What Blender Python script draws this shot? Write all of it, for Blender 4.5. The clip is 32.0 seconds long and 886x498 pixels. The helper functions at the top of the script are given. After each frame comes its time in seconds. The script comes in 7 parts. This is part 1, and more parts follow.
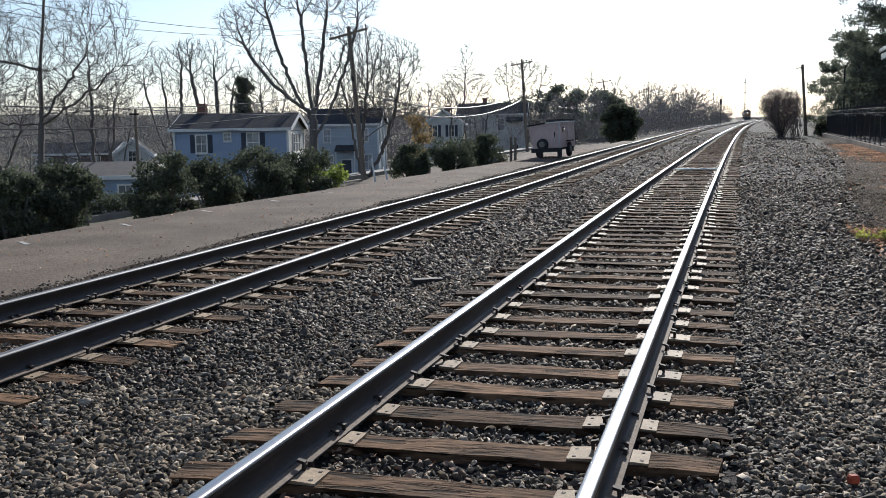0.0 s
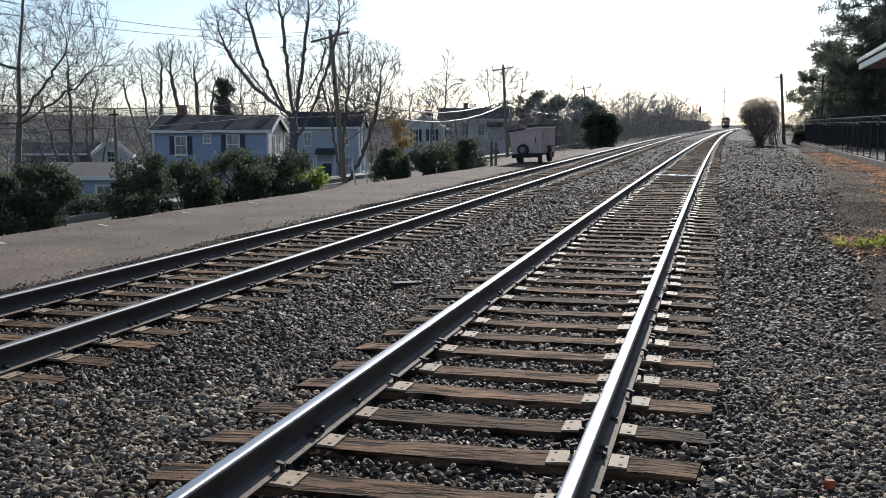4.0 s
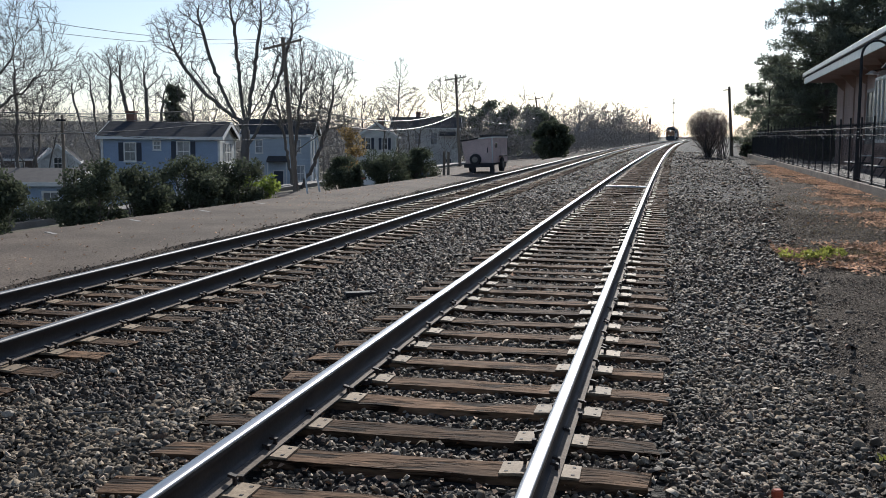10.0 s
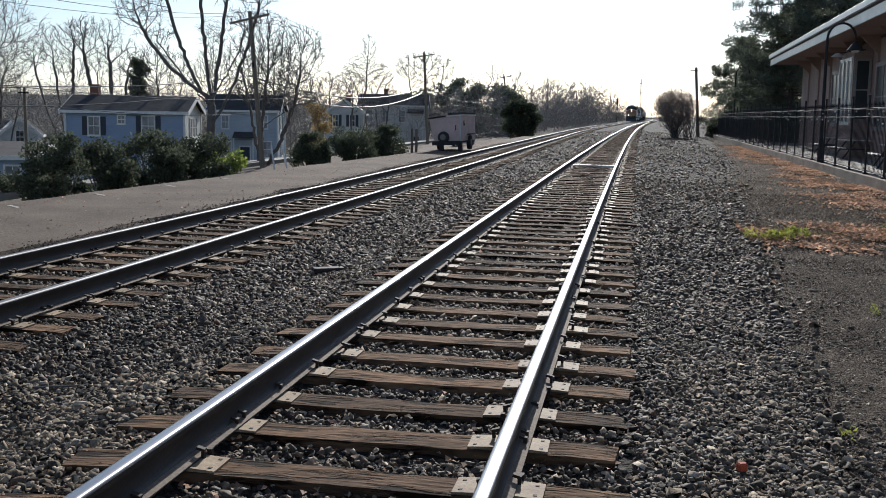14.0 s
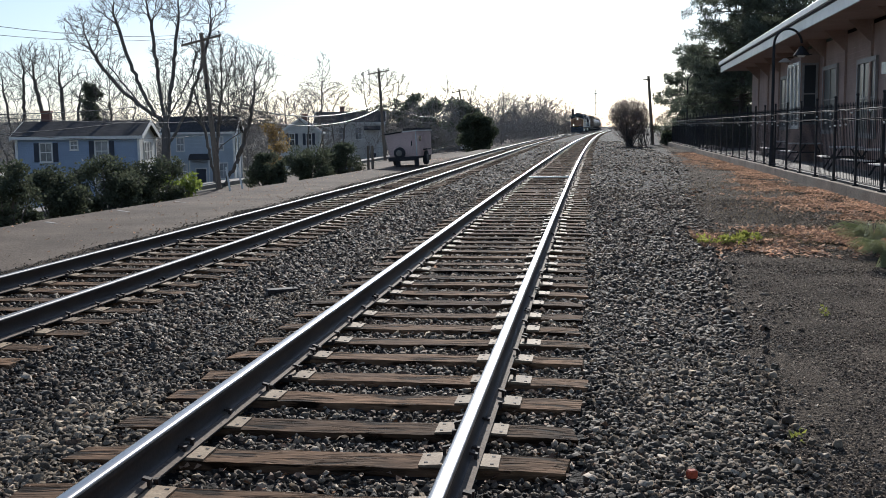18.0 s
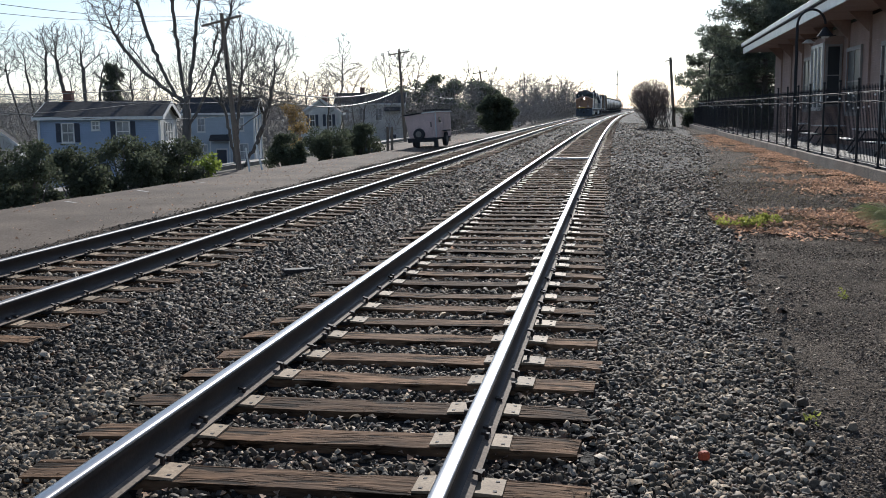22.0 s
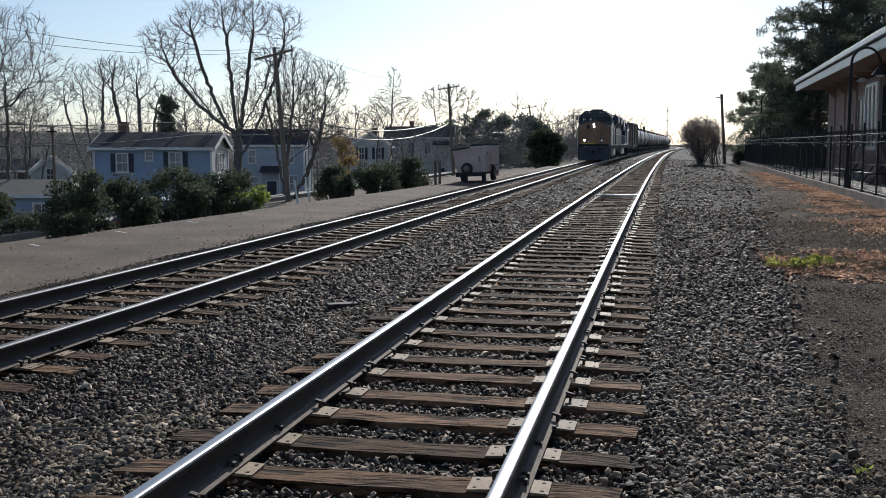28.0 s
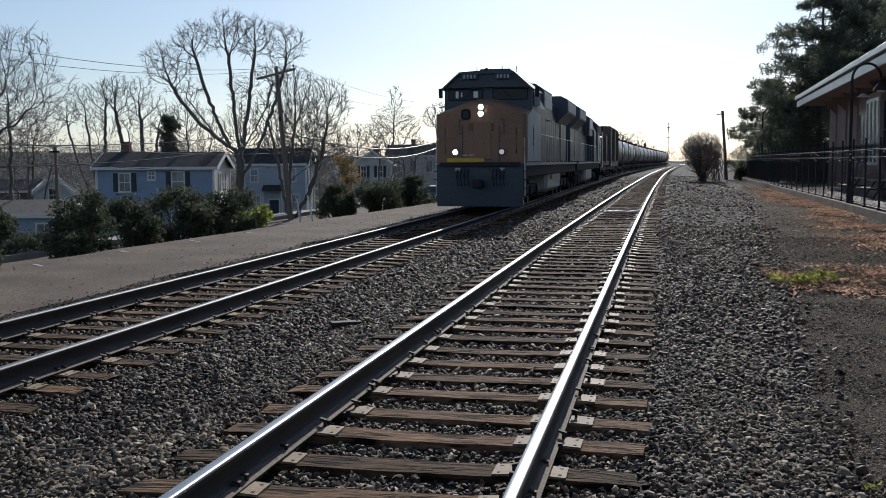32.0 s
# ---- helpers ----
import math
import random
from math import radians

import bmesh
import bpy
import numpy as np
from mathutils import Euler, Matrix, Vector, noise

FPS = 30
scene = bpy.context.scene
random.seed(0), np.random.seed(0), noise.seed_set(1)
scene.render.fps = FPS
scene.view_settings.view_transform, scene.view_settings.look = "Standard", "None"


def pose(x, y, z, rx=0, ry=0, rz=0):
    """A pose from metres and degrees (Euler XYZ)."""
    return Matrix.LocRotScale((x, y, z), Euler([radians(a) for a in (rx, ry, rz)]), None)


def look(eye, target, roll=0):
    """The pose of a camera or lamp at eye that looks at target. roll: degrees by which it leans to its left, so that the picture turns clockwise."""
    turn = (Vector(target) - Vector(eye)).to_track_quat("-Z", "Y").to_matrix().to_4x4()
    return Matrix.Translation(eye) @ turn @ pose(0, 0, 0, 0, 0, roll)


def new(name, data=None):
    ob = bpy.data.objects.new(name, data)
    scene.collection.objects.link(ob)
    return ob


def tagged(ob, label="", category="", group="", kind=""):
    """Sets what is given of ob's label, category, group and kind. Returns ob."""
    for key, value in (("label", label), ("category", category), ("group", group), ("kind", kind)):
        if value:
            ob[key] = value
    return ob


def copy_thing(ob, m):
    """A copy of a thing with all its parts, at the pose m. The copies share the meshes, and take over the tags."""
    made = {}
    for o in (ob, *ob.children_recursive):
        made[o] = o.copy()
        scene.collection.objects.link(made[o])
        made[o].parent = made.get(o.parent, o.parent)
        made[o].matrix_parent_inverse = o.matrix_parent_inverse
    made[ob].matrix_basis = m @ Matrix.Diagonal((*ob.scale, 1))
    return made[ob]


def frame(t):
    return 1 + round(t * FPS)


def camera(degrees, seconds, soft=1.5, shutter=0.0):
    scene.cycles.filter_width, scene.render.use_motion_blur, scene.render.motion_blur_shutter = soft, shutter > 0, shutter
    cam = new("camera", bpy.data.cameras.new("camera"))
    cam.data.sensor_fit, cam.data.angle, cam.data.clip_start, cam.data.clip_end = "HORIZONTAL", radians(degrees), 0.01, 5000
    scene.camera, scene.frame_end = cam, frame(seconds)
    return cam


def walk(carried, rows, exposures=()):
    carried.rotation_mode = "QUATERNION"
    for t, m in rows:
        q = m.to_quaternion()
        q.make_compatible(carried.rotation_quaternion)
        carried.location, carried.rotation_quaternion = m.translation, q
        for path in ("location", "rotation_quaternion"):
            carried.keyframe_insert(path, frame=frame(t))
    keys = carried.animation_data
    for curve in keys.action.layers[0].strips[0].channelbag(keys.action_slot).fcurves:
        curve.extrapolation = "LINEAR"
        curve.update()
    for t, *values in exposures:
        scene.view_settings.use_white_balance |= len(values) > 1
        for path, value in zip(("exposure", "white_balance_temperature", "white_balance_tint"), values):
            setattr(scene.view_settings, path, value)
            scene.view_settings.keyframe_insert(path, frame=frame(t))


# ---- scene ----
cam = camera(46.25, 32.0, soft=0.5)
# seconds, x, y, z of the eye, then yaw to the left of +y, pitch and roll
PATH = (
    (0, 0.559, -0.042, 1.472, 15.66, -7.01, -0.94),
    (0.5, 0.541, -0.036, 1.465, 15.47, -7.03, -0.73),
    (1, 0.524, -0.049, 1.465, 15.39, -7.08, -0.59),
    (1.5, 0.513, -0.048, 1.462, 15.36, -6.96, -0.36),
    (2, 0.513, -0.049, 1.464, 15.43, -6.77, -0.25),
    (2.5, 0.522, -0.047, 1.467, 15.41, -6.68, -0.25),
    (4.5, 0.556, -0.042, 1.462, 13.85, -6.88, -0.25),
    (5, 0.558, -0.041, 1.465, 13.06, -7.09, -0.25),
    (5.5, 0.550, -0.039, 1.458, 12.58, -7.31, -0.13),
    (6, 0.541, -0.041, 1.462, 12.62, -7.45, -0.07),
    (6.5, 0.534, -0.049, 1.455, 12.89, -7.13, 0.01),
    (7, 0.521, -0.057, 1.466, 13.24, -6.77, 0.28),
    (7.5, 0.540, -0.039, 1.466, 13.15, -6.42, 0.33),
    (8, 0.547, -0.048, 1.473, 12.61, -6.54, 0.26),
    (8.5, 0.539, -0.048, 1.466, 12.53, -6.58, 0.09),
    (9, 0.530, -0.056, 1.469, 12.32, -6.75, 0.12),
    (9.5, 0.534, -0.059, 1.471, 12.18, -6.54, 0.21),
    (10, 0.540, -0.058, 1.479, 11.84, -6.29, 0.34),
    (10.5, 0.538, -0.063, 1.474, 11.68, -6.28, 0.53),
    (11, 0.540, -0.062, 1.470, 11.47, -6.58, 0.76),
    (11.5, 0.537, -0.063, 1.470, 11.28, -6.87, 0.86),
    (12, 0.532, -0.066, 1.468, 10.94, -7.02, 1.02),
    (12.5, 0.533, -0.058, 1.464, 10.34, -7.29, 1.04),
    (13, 0.530, -0.045, 1.453, 9.85, -7.50, 1.21),
    (13.5, 0.520, -0.056, 1.455, 9.91, -7.50, 1.19),
    (15.5, 0.556, -0.069, 1.469, 9.70, -7.30, -0.27),
    (16, 0.583, -0.093, 1.472, 9.34, -7.20, -0.70),
    (16.5, 0.599, -0.111, 1.471, 8.68, -6.71, -0.77),
    (17, 0.616, -0.062, 1.477, 8.35, -6.46, -0.89),
    (17.5, 0.617, -0.035, 1.475, 7.89, -6.41, -0.79),
    (18, 0.609, -0.032, 1.470, 7.86, -6.65, -0.75),
    (18.5, 0.613, -0.023, 1.472, 7.99, -6.72, -0.79),
    (19, 0.613, -0.023, 1.470, 8.28, -6.80, -0.93),
    (19.5, 0.611, -0.031, 1.472, 8.47, -6.85, -0.95),
    (20, 0.612, -0.022, 1.467, 8.36, -6.96, -0.69),
    (20.5, 0.608, 0.005, 1.463, 8.30, -7.16, -0.42),
    (21, 0.613, 0.084, 1.439, 8.46, -7.51, -0.40),
    (21.5, 0.638, 0.074, 1.446, 8.65, -7.84, -0.90),
    (22, 0.645, -0.020, 1.460, 8.98, -7.65, -0.62),
    (22.5, 0.664, 0.013, 1.480, 9.35, -7.20, -0.13),
    (23, 0.667, 0.081, 1.472, 9.45, -6.88, 0.03),
    (23.5, 0.657, 0.086, 1.470, 9.68, -6.74, -0.20),
    (24, 0.655, 0.067, 1.466, 9.83, -6.51, -0.16),
    (24.5, 0.673, 0.083, 1.464, 9.88, -6.50, 0.32),
    (25, 0.638, 0.068, 1.470, 10.70, -6.71, 0.97),
    (25.5, 0.617, 0.056, 1.468, 11.84, -6.68, 1.17),
    (27.5, 0.647, 0.065, 1.487, 11.83, -5.71, 0.28),
    (28, 0.664, 0.056, 1.486, 11.58, -5.79, 0.02),
    (28.5, 0.670, 0.078, 1.482, 11.47, -5.79, -0.25),
    (29, 0.673, 0.058, 1.490, 11.49, -5.66, -0.45),
    (29.5, 0.673, 0.066, 1.484, 11.31, -5.57, -0.53),
    (30, 0.669, 0.071, 1.483, 11.13, -5.51, -0.44),
    (30.5, 0.672, 0.072, 1.489, 11.14, -5.44, -0.47),
    (31, 0.658, 0.059, 1.484, 11.29, -5.20, -0.34),
    (31.5, 0.652, 0.057, 1.482, 11.48, -5.00, -0.36),
    (32, 0.649, 0.060, 1.484, 11.70, -4.81, -0.32),
)
walk(cam, [(t, pose(x, y, z, 90 + p, 0, w) @ pose(0, 0, 0, 0, 0, r)) for t, x, y, z, w, p, r in PATH],
     exposures=[(0.0, 0.38, 5750, 10), (6.0, 0.36, 5750, 10), (11.0, 0.17, 5750, 10), (13.0, 0.21, 5750, 10), (17.0, 0.23, 5720, 10), (20.0, 0.20, 5700, 10),
                (22.0, 0.34, 5700, 10), (24.0, 0.22, 5700, 10), (28.0, -0.02, 5700, 10), (32.0, -0.15, 5700, 10)])

# ---------------------------------------------------------------- light
SUN_DIR = Vector((-0.035, 1.0, 0.42)).normalized()
world = bpy.data.worlds.new("sky")
scene.world = world
world.use_nodes = True
wn = world.node_tree
wn.nodes.clear()
sky = wn.nodes.new("ShaderNodeTexSky")
sky.sky_type = "NISHITA"
sky.sun_disc = False
sky.sun_elevation = math.asin(SUN_DIR.z)
sky.sun_rotation = math.atan2(SUN_DIR.x, SUN_DIR.y)
sky.air_density, sky.dust_density, sky.ozone_density = 1.0, 0.4, 3.0
bg = wn.nodes.new("ShaderNodeBackground")
bg.inputs["Strength"].default_value = 0.09
wo = wn.nodes.new("ShaderNodeOutputWorld")
haze = wn.nodes.new("ShaderNodeHueSaturation")
haze.inputs["Saturation"].default_value = 0.72
wn.links.new(sky.outputs[0], haze.inputs["Color"])
wn.links.new(haze.outputs[0], bg.inputs["Color"])
wn.links.new(bg.outputs[0], wo.inputs["Surface"])
sun = new("sun", bpy.data.lights.new("sun", "SUN"))
sun.data.energy, sun.data.angle, sun.data.color = 5.0, radians(0.55), (1.0, 0.90, 0.76)
sun.matrix_world = look(SUN_DIR * 300, (0, 0, 0))


# ---------------------------------------------------------------- materials
def material(name, base, other=None, rough=0.8, metal=0.0, scale=3.0, fine=40.0, bump=0.2, spread=0.5,
             per_object=0.0, per_island=0.0, stretch=(1, 1, 1), spec=0.5, dist=0.01, grain=0.25, coat=0.0):
    """Two scales of noise between two colours, with fine relief."""
    m = bpy.data.materials.new(name)
    m.use_nodes = True
    nt = m.node_tree
    n, l = nt.nodes, nt.links
    b = n["Principled BSDF"]
    other = other or tuple(c * 0.6 for c in base)
    co = n.new("ShaderNodeTexCoord")
    mp = n.new("ShaderNodeMapping")
    mp.inputs["Scale"].default_value = stretch
    l.new(co.outputs["Object"], mp.inputs["Vector"])
    info = n.new("ShaderNodeObjectInfo")
    shift = n.new("ShaderNodeVectorMath")
    shift.operation = "ADD"
    mul = n.new("ShaderNodeMath")
    mul.operation = "MULTIPLY"
    mul.inputs[1].default_value = 37.0 if per_object else 0.0
    l.new(info.outputs["Random"], mul.inputs[0])
    l.new(mp.outputs[0], shift.inputs[0])
    l.new(mul.outputs[0], shift.inputs[1])
    big = n.new("ShaderNodeTexNoise")
    big.inputs["Scale"].default_value, big.inputs["Detail"].default_value = scale, 4
    small = n.new("ShaderNodeTexNoise")
    small.inputs["Scale"].default_value, small.inputs["Detail"].default_value = fine, 5
    l.new(shift.outputs[0], big.inputs["Vector"])
    l.new(shift.outputs[0], small.inputs["Vector"])
    ramp = n.new("ShaderNodeMapRange")
    ramp.inputs["From Min"].default_value, ramp.inputs["From Max"].default_value = 0.5 - spread / 2, 0.5 + spread / 2
    l.new(big.outputs[0], ramp.inputs["Value"])
    mix = n.new("ShaderNodeMix")
    mix.data_type = "RGBA"
    mix.inputs["A"].default_value, mix.inputs["B"].default_value = (*base, 1), (*other, 1)
    l.new(ramp.outputs[0], mix.inputs["Factor"])
    hsv = n.new("ShaderNodeHueSaturation")
    l.new(mix.outputs["Result"], hsv.inputs["Color"])
    g = n.new("ShaderNodeMapRange")
    g.inputs["To Min"].default_value, g.inputs["To Max"].default_value = 1 - grain, 1 + grain
    g.inputs["From Min"].default_value, g.inputs["From Max"].default_value = 0.3, 0.7
    l.new(small.outputs[0], g.inputs["Value"])
    value = g.outputs[0]
    for amount, source in ((per_object, info.outputs["Random"]), (per_island, None)):
        if amount:
            if source is None:
                source = n.new("ShaderNodeNewGeometry").outputs["Random Per Island"]
            r = n.new("ShaderNodeMapRange")
            r.inputs["To Min"].default_value, r.inputs["To Max"].default_value = 1 - amount, 1 + amount
            l.new(source, r.inputs["Value"])
            t = n.new("ShaderNodeMath")
            t.operation = "MULTIPLY"
            l.new(value, t.inputs[0])
            l.new(r.outputs[0], t.inputs[1])
            value = t.outputs[0]
    l.new(value, hsv.inputs["Value"])
    l.new(hsv.outputs[0], b.inputs["Base Color"])
    b.inputs["Roughness"].default_value, b.inputs["Metallic"].default_value = rough, metal
    b.inputs["Specular IOR Level"].default_value = spec
    b.inputs["Coat Weight"].default_value = coat
    if bump:
        bp = n.new("ShaderNodeBump")
        bp.inputs["Strength"].default_value, bp.inputs["Distance"].default_value = bump, dist
        l.new(small.outputs[0], bp.inputs["Height"])
        l.new(bp.outputs[0], b.inputs["Normal"])
    return m


def lapped(name, base, other, pitch=0.13, rough=0.6):
    """Painted lap siding: saw-tooth relief going up the wall."""
    m = material(name, base, other, rough, scale=1.2, fine=14, bump=0.0, grain=0.08)
    nt = m.node_tree
    n, l = nt.nodes, nt.links
    co = n.new("ShaderNodeTexCoord")
    w = n.new("ShaderNodeTexWave")
    w.bands_direction, w.wave_profile = "Z", "SAW"
    w.inputs["Scale"].default_value = 0.314 / pitch
    l.new(co.outputs["Object"], w.inputs["Vector"])
    bp = n.new("ShaderNodeBump")
    bp.inputs["Strength"].default_value, bp.inputs["Distance"].default_value = 0.8, 0.02
    l.new(w.outputs[0], bp.inputs["Height"])
    l.new(bp.outputs[0], n["Principled BSDF"].inputs["Normal"])
    return m


def glow(name, color, strength):
    m = bpy.data.materials.new(name)
    m.use_nodes = True
    b = m.node_tree.nodes["Principled BSDF"]
    b.inputs["Base Color"].default_value = (0.9, 0.9, 0.85, 1)
    b.inputs["Emission Color"].default_value = (*color, 1)
    b.inputs["Emission Strength"].default_value = strength
    return m


def stone_material(name, stops, rough=0.82, spec=0.14):
    """Loose stones: each takes its own tone from a ramp, with speckle and relief."""
    m = material(name, (0.9, 0.9, 0.9), (0.66, 0.65, 0.63), rough, scale=25, fine=120, bump=0.5, dist=0.003, grain=0.3, spec=spec)
    nt = m.node_tree
    n, l = nt.nodes, nt.links
    geo = n.new("ShaderNodeNewGeometry")
    ramp = n.new("ShaderNodeValToRGB")
    ramp.color_ramp.elements[0].color = (*stops[0][1], 1)
    ramp.color_ramp.elements[1].position, ramp.color_ramp.elements[1].color = stops[-1][0], (*stops[-1][1], 1)
    for at, c in stops[1:-1]:
        ramp.color_ramp.elements.new(at).color = (*c, 1)
    l.new(geo.outputs["Random Per Island"], ramp.inputs[0])
    b = n["Principled BSDF"]
    old = b.inputs["Base Color"].links[0].from_socket
    mix = n.new("ShaderNodeMix")
    mix.data_type, mix.blend_type = "RGBA", "MULTIPLY"
    mix.inputs["Factor"].default_value = 1.0
    l.new(ramp.outputs[0], mix.inputs["A"])
    l.new(old, mix.inputs["B"])
    l.new(mix.outputs["Result"], b.inputs["Base Color"])
    return m


def tie_material(name):
    """Old creosoted timber: grey-brown weathered grain, split along its length by dark cracks."""
    m = material(name, (0.205, 0.120, 0.066), (0.066, 0.042, 0.027), 0.92, scale=2.2, fine=10, bump=0.7, dist=0.02, stretch=(0.8, 3.5, 3.5), per_object=0.4, grain=0.45, spec=0.1)
    nt = m.node_tree
    n, l = nt.nodes, nt.links
    b = n["Principled BSDF"]
    co = n.new("ShaderNodeTexCoord")
    info = n.new("ShaderNodeObjectInfo")
    mp = n.new("ShaderNodeMapping")
    mp.inputs["Scale"].default_value = (1.9, 10, 10)
    l.new(co.outputs["Object"], mp.inputs["Vector"])
    l.new(info.outputs["Location"], mp.inputs["Location"])
    cr = n.new("ShaderNodeTexNoise")
    cr.inputs["Scale"].default_value, cr.inputs["Detail"].default_value, cr.inputs["Distortion"].default_value = 1.6, 6, 0.6
    l.new(mp.outputs[0], cr.inputs["Vector"])
    edge = n.new("ShaderNodeMapRange")
    edge.inputs["From Min"].default_value, edge.inputs["From Max"].default_value = 0.38, 0.50
    edge.inputs["To Min"].default_value, edge.inputs["To Max"].default_value = 0.12, 1.0
    l.new(cr.outputs[0], edge.inputs["Value"])
    mix = n.new("ShaderNodeMix")
    mix.data_type, mix.blend_type = "RGBA", "MULTIPLY"
    mix.inputs["Factor"].default_value = 1.0
    l.new(b.inputs["Base Color"].links[0].from_socket, mix.inputs["A"])
    l.new(edge.outputs[0], mix.inputs["B"])
    l.new(mix.outputs["Result"], b.inputs["Base Color"])
    bp = n.new("ShaderNodeBump")
    bp.inputs["Strength"].default_value, bp.inputs["Distance"].default_value = 1.0, 0.02
    l.new(edge.outputs[0], bp.inputs["Height"])
    l.new(b.inputs["Normal"].links[0].from_socket, bp.inputs["Normal"])
    l.new(bp.outputs[0], b.inputs["Normal"])
    return m


M_STONE = stone_material("ballast_stone", ((0.0, (0.018, 0.016, 0.014)), (0.14, (0.054, 0.046, 0.038)), (0.28, (0.100, 0.073, 0.048)), (0.42, (0.080, 0.072, 0.062)), (0.55, (0.145, 0.110, 0.075)),
                                           (0.68, (0.112, 0.101, 0.087)), (0.78, (0.205, 0.162, 0.113)), (0.86, (0.150, 0.086, 0.052)), (0.93, (0.310, 0.255, 0.190)), (1.0, (0.540, 0.455, 0.350))), 0.75, 0.16)
M_PALESTONE = stone_material("pale_dusty_stone", ((0.0, (0.060, 0.050, 0.038)), (0.35, (0.175, 0.140, 0.100)), (0.7, (0.31, 0.250, 0.178)), (1.0, (0.60, 0.495, 0.365))), 0.85, 0.1)
M_GRIT = stone_material("cinder_grit", ((0.0, (0.036, 0.030, 0.025)), (0.35, (0.100, 0.080, 0.062)), (0.65, (0.165, 0.128, 0.096)), (0.88, (0.26, 0.215, 0.165)), (1.0, (0.50, 0.42, 0.32))), 0.9, 0.08)
# bed under the stones, near black: the shade in their gaps is put into its colour
M_BED = material("shade_dark_bed", (0.036, 0.032, 0.027), (0.018, 0.016, 0.014), 0.95, scale=9, fine=26, bump=1.0, dist=0.05, grain=0.6, spec=0.2)
M_DIRT = material("cinder_dirt", (0.145, 0.118, 0.092), (0.070, 0.057, 0.045), 1.0, scale=1.3, fine=60, bump=1.0, dist=0.06, grain=0.95, spec=0.05, spread=0.35)
M_ASPHALT = material("old_asphalt", (0.170, 0.132, 0.100), (0.098, 0.078, 0.060), 0.95, scale=0.7, fine=34, bump=0.9, dist=0.012, grain=0.45, spec=0.12, spread=0.35)
M_SOIL = material("verge_soil", (0.11, 0.105, 0.05), (0.07, 0.055, 0.035), 0.95, scale=0.4, fine=12, bump=0.9, dist=0.05, grain=0.5)
M_RAIL = material("polished_rail_head", (0.37, 0.365, 0.36), (0.27, 0.265, 0.26), 0.30, 1.0, scale=1.5, fine=60, bump=0, grain=0.08, stretch=(20, 0.4, 1))
M_DULL = material("dull_rail_head", (0.15, 0.155, 0.165), (0.09, 0.09, 0.09), 0.55, 0.5, scale=1.5, fine=60, bump=0, grain=0.15, stretch=(20, 0.4, 1))
M_RUST = material("rusty_rail_side", (0.040, 0.036, 0.035), (0.024, 0.022, 0.022), 0.6, 0.0, scale=5, fine=60, bump=0.3, dist=0.002, spec=0.4)
M_PLATE = material("worn_tie_plate", (0.38, 0.295, 0.195), (0.23, 0.16, 0.10), 0.75, 0.0, spec=0.2, scale=9, fine=70, bump=0.3, dist=0.002, per_object=0.25)
M_SPIKE = material("rusty_spike", (0.04, 0.028, 0.022), (0.02, 0.016, 0.014), 0.8, fine=80, bump=0.2, dist=0.002)
M_TIE = tie_material("creosoted_tie_wood")
M_FOOT = material("dusty_rail_foot", (0.26, 0.21, 0.165), (0.17, 0.13, 0.10), 0.85, fine=50, bump=0.2, spec=0.2)
M_CONC = material("weathered_concrete", (0.26, 0.24, 0.21), (0.16, 0.145, 0.125), 0.9, scale=1.5, fine=40, bump=0.4, dist=0.004)
M_IRON = material("black_iron", (0.050, 0.051, 0.055), (0.036, 0.037, 0.040), 0.85, 0.0, fine=50, bump=0.1, spec=0.12)
M_WOODPOLE = material("weathered_pole_wood", (0.252, 0.203, 0.155), (0.148, 0.119, 0.090), 0.9, scale=2, fine=18, bump=0.6, stretch=(6, 6, 0.4), dist=0.006)
M_WIRE = material("cable_black", (0.03, 0.03, 0.032), (0.02, 0.02, 0.02), 0.5, bump=0)
M_BARK = material("bark_grey", (0.16, 0.142, 0.125), (0.095, 0.084, 0.073), 0.95, scale=3, fine=25, bump=0.6, dist=0.01, stretch=(3, 3, 0.6))
M_TWIG = material("twig_brown", (0.15, 0.135, 0.12), (0.10, 0.09, 0.08), 0.95, scale=0.8, bump=0, grain=0.2)
# distant twigs: twice as pale as near ones, air haze mixed into their colour
M_HAZETWIG = material("haze_paled_twig", (0.31, 0.285, 0.265), (0.22, 0.20, 0.185), 0.95, scale=0.05, bump=0, grain=0.2)
M_CURB = material("stained_old_concrete", (0.36, 0.30, 0.235), (0.20, 0.165, 0.13), 0.95, scale=1.2, fine=30, bump=0.6, dist=0.008, spec=0.15, grain=0.4)
M_LEAF = material("evergreen_leaf", (0.108, 0.122, 0.078), (0.068, 0.080, 0.050), 0.75, spec=0.25, scale=0.9, bump=0, per_island=0.4, grain=0.2)
M_LEAFY = material("yellow_green_leaf", (0.24, 0.29, 0.06), (0.15, 0.19, 0.04), 0.5, scale=1.5, bump=0, per_island=0.4)
M_NEEDLE = material("pine_needle", (0.16, 0.18, 0.13), (0.11, 0.125, 0.09), 0.6, scale=0.6, bump=0, per_island=0.35)
M_DRY = material("dry_leaves", (0.60, 0.385, 0.26), (0.28, 0.175, 0.115), 0.8, scale=1.3, bump=0, per_island=0.6, spread=0.3)
M_BROWNLEAF = material("rotting_leaf_scraps", (0.34, 0.21, 0.125), (0.16, 0.10, 0.06), 0.85, scale=2, bump=0, per_island=0.6)
M_TAN = material("tan_autumn_leaf", (0.34, 0.24, 0.10), (0.22, 0.16, 0.07), 0.8, scale=2, bump=0, per_island=0.4)



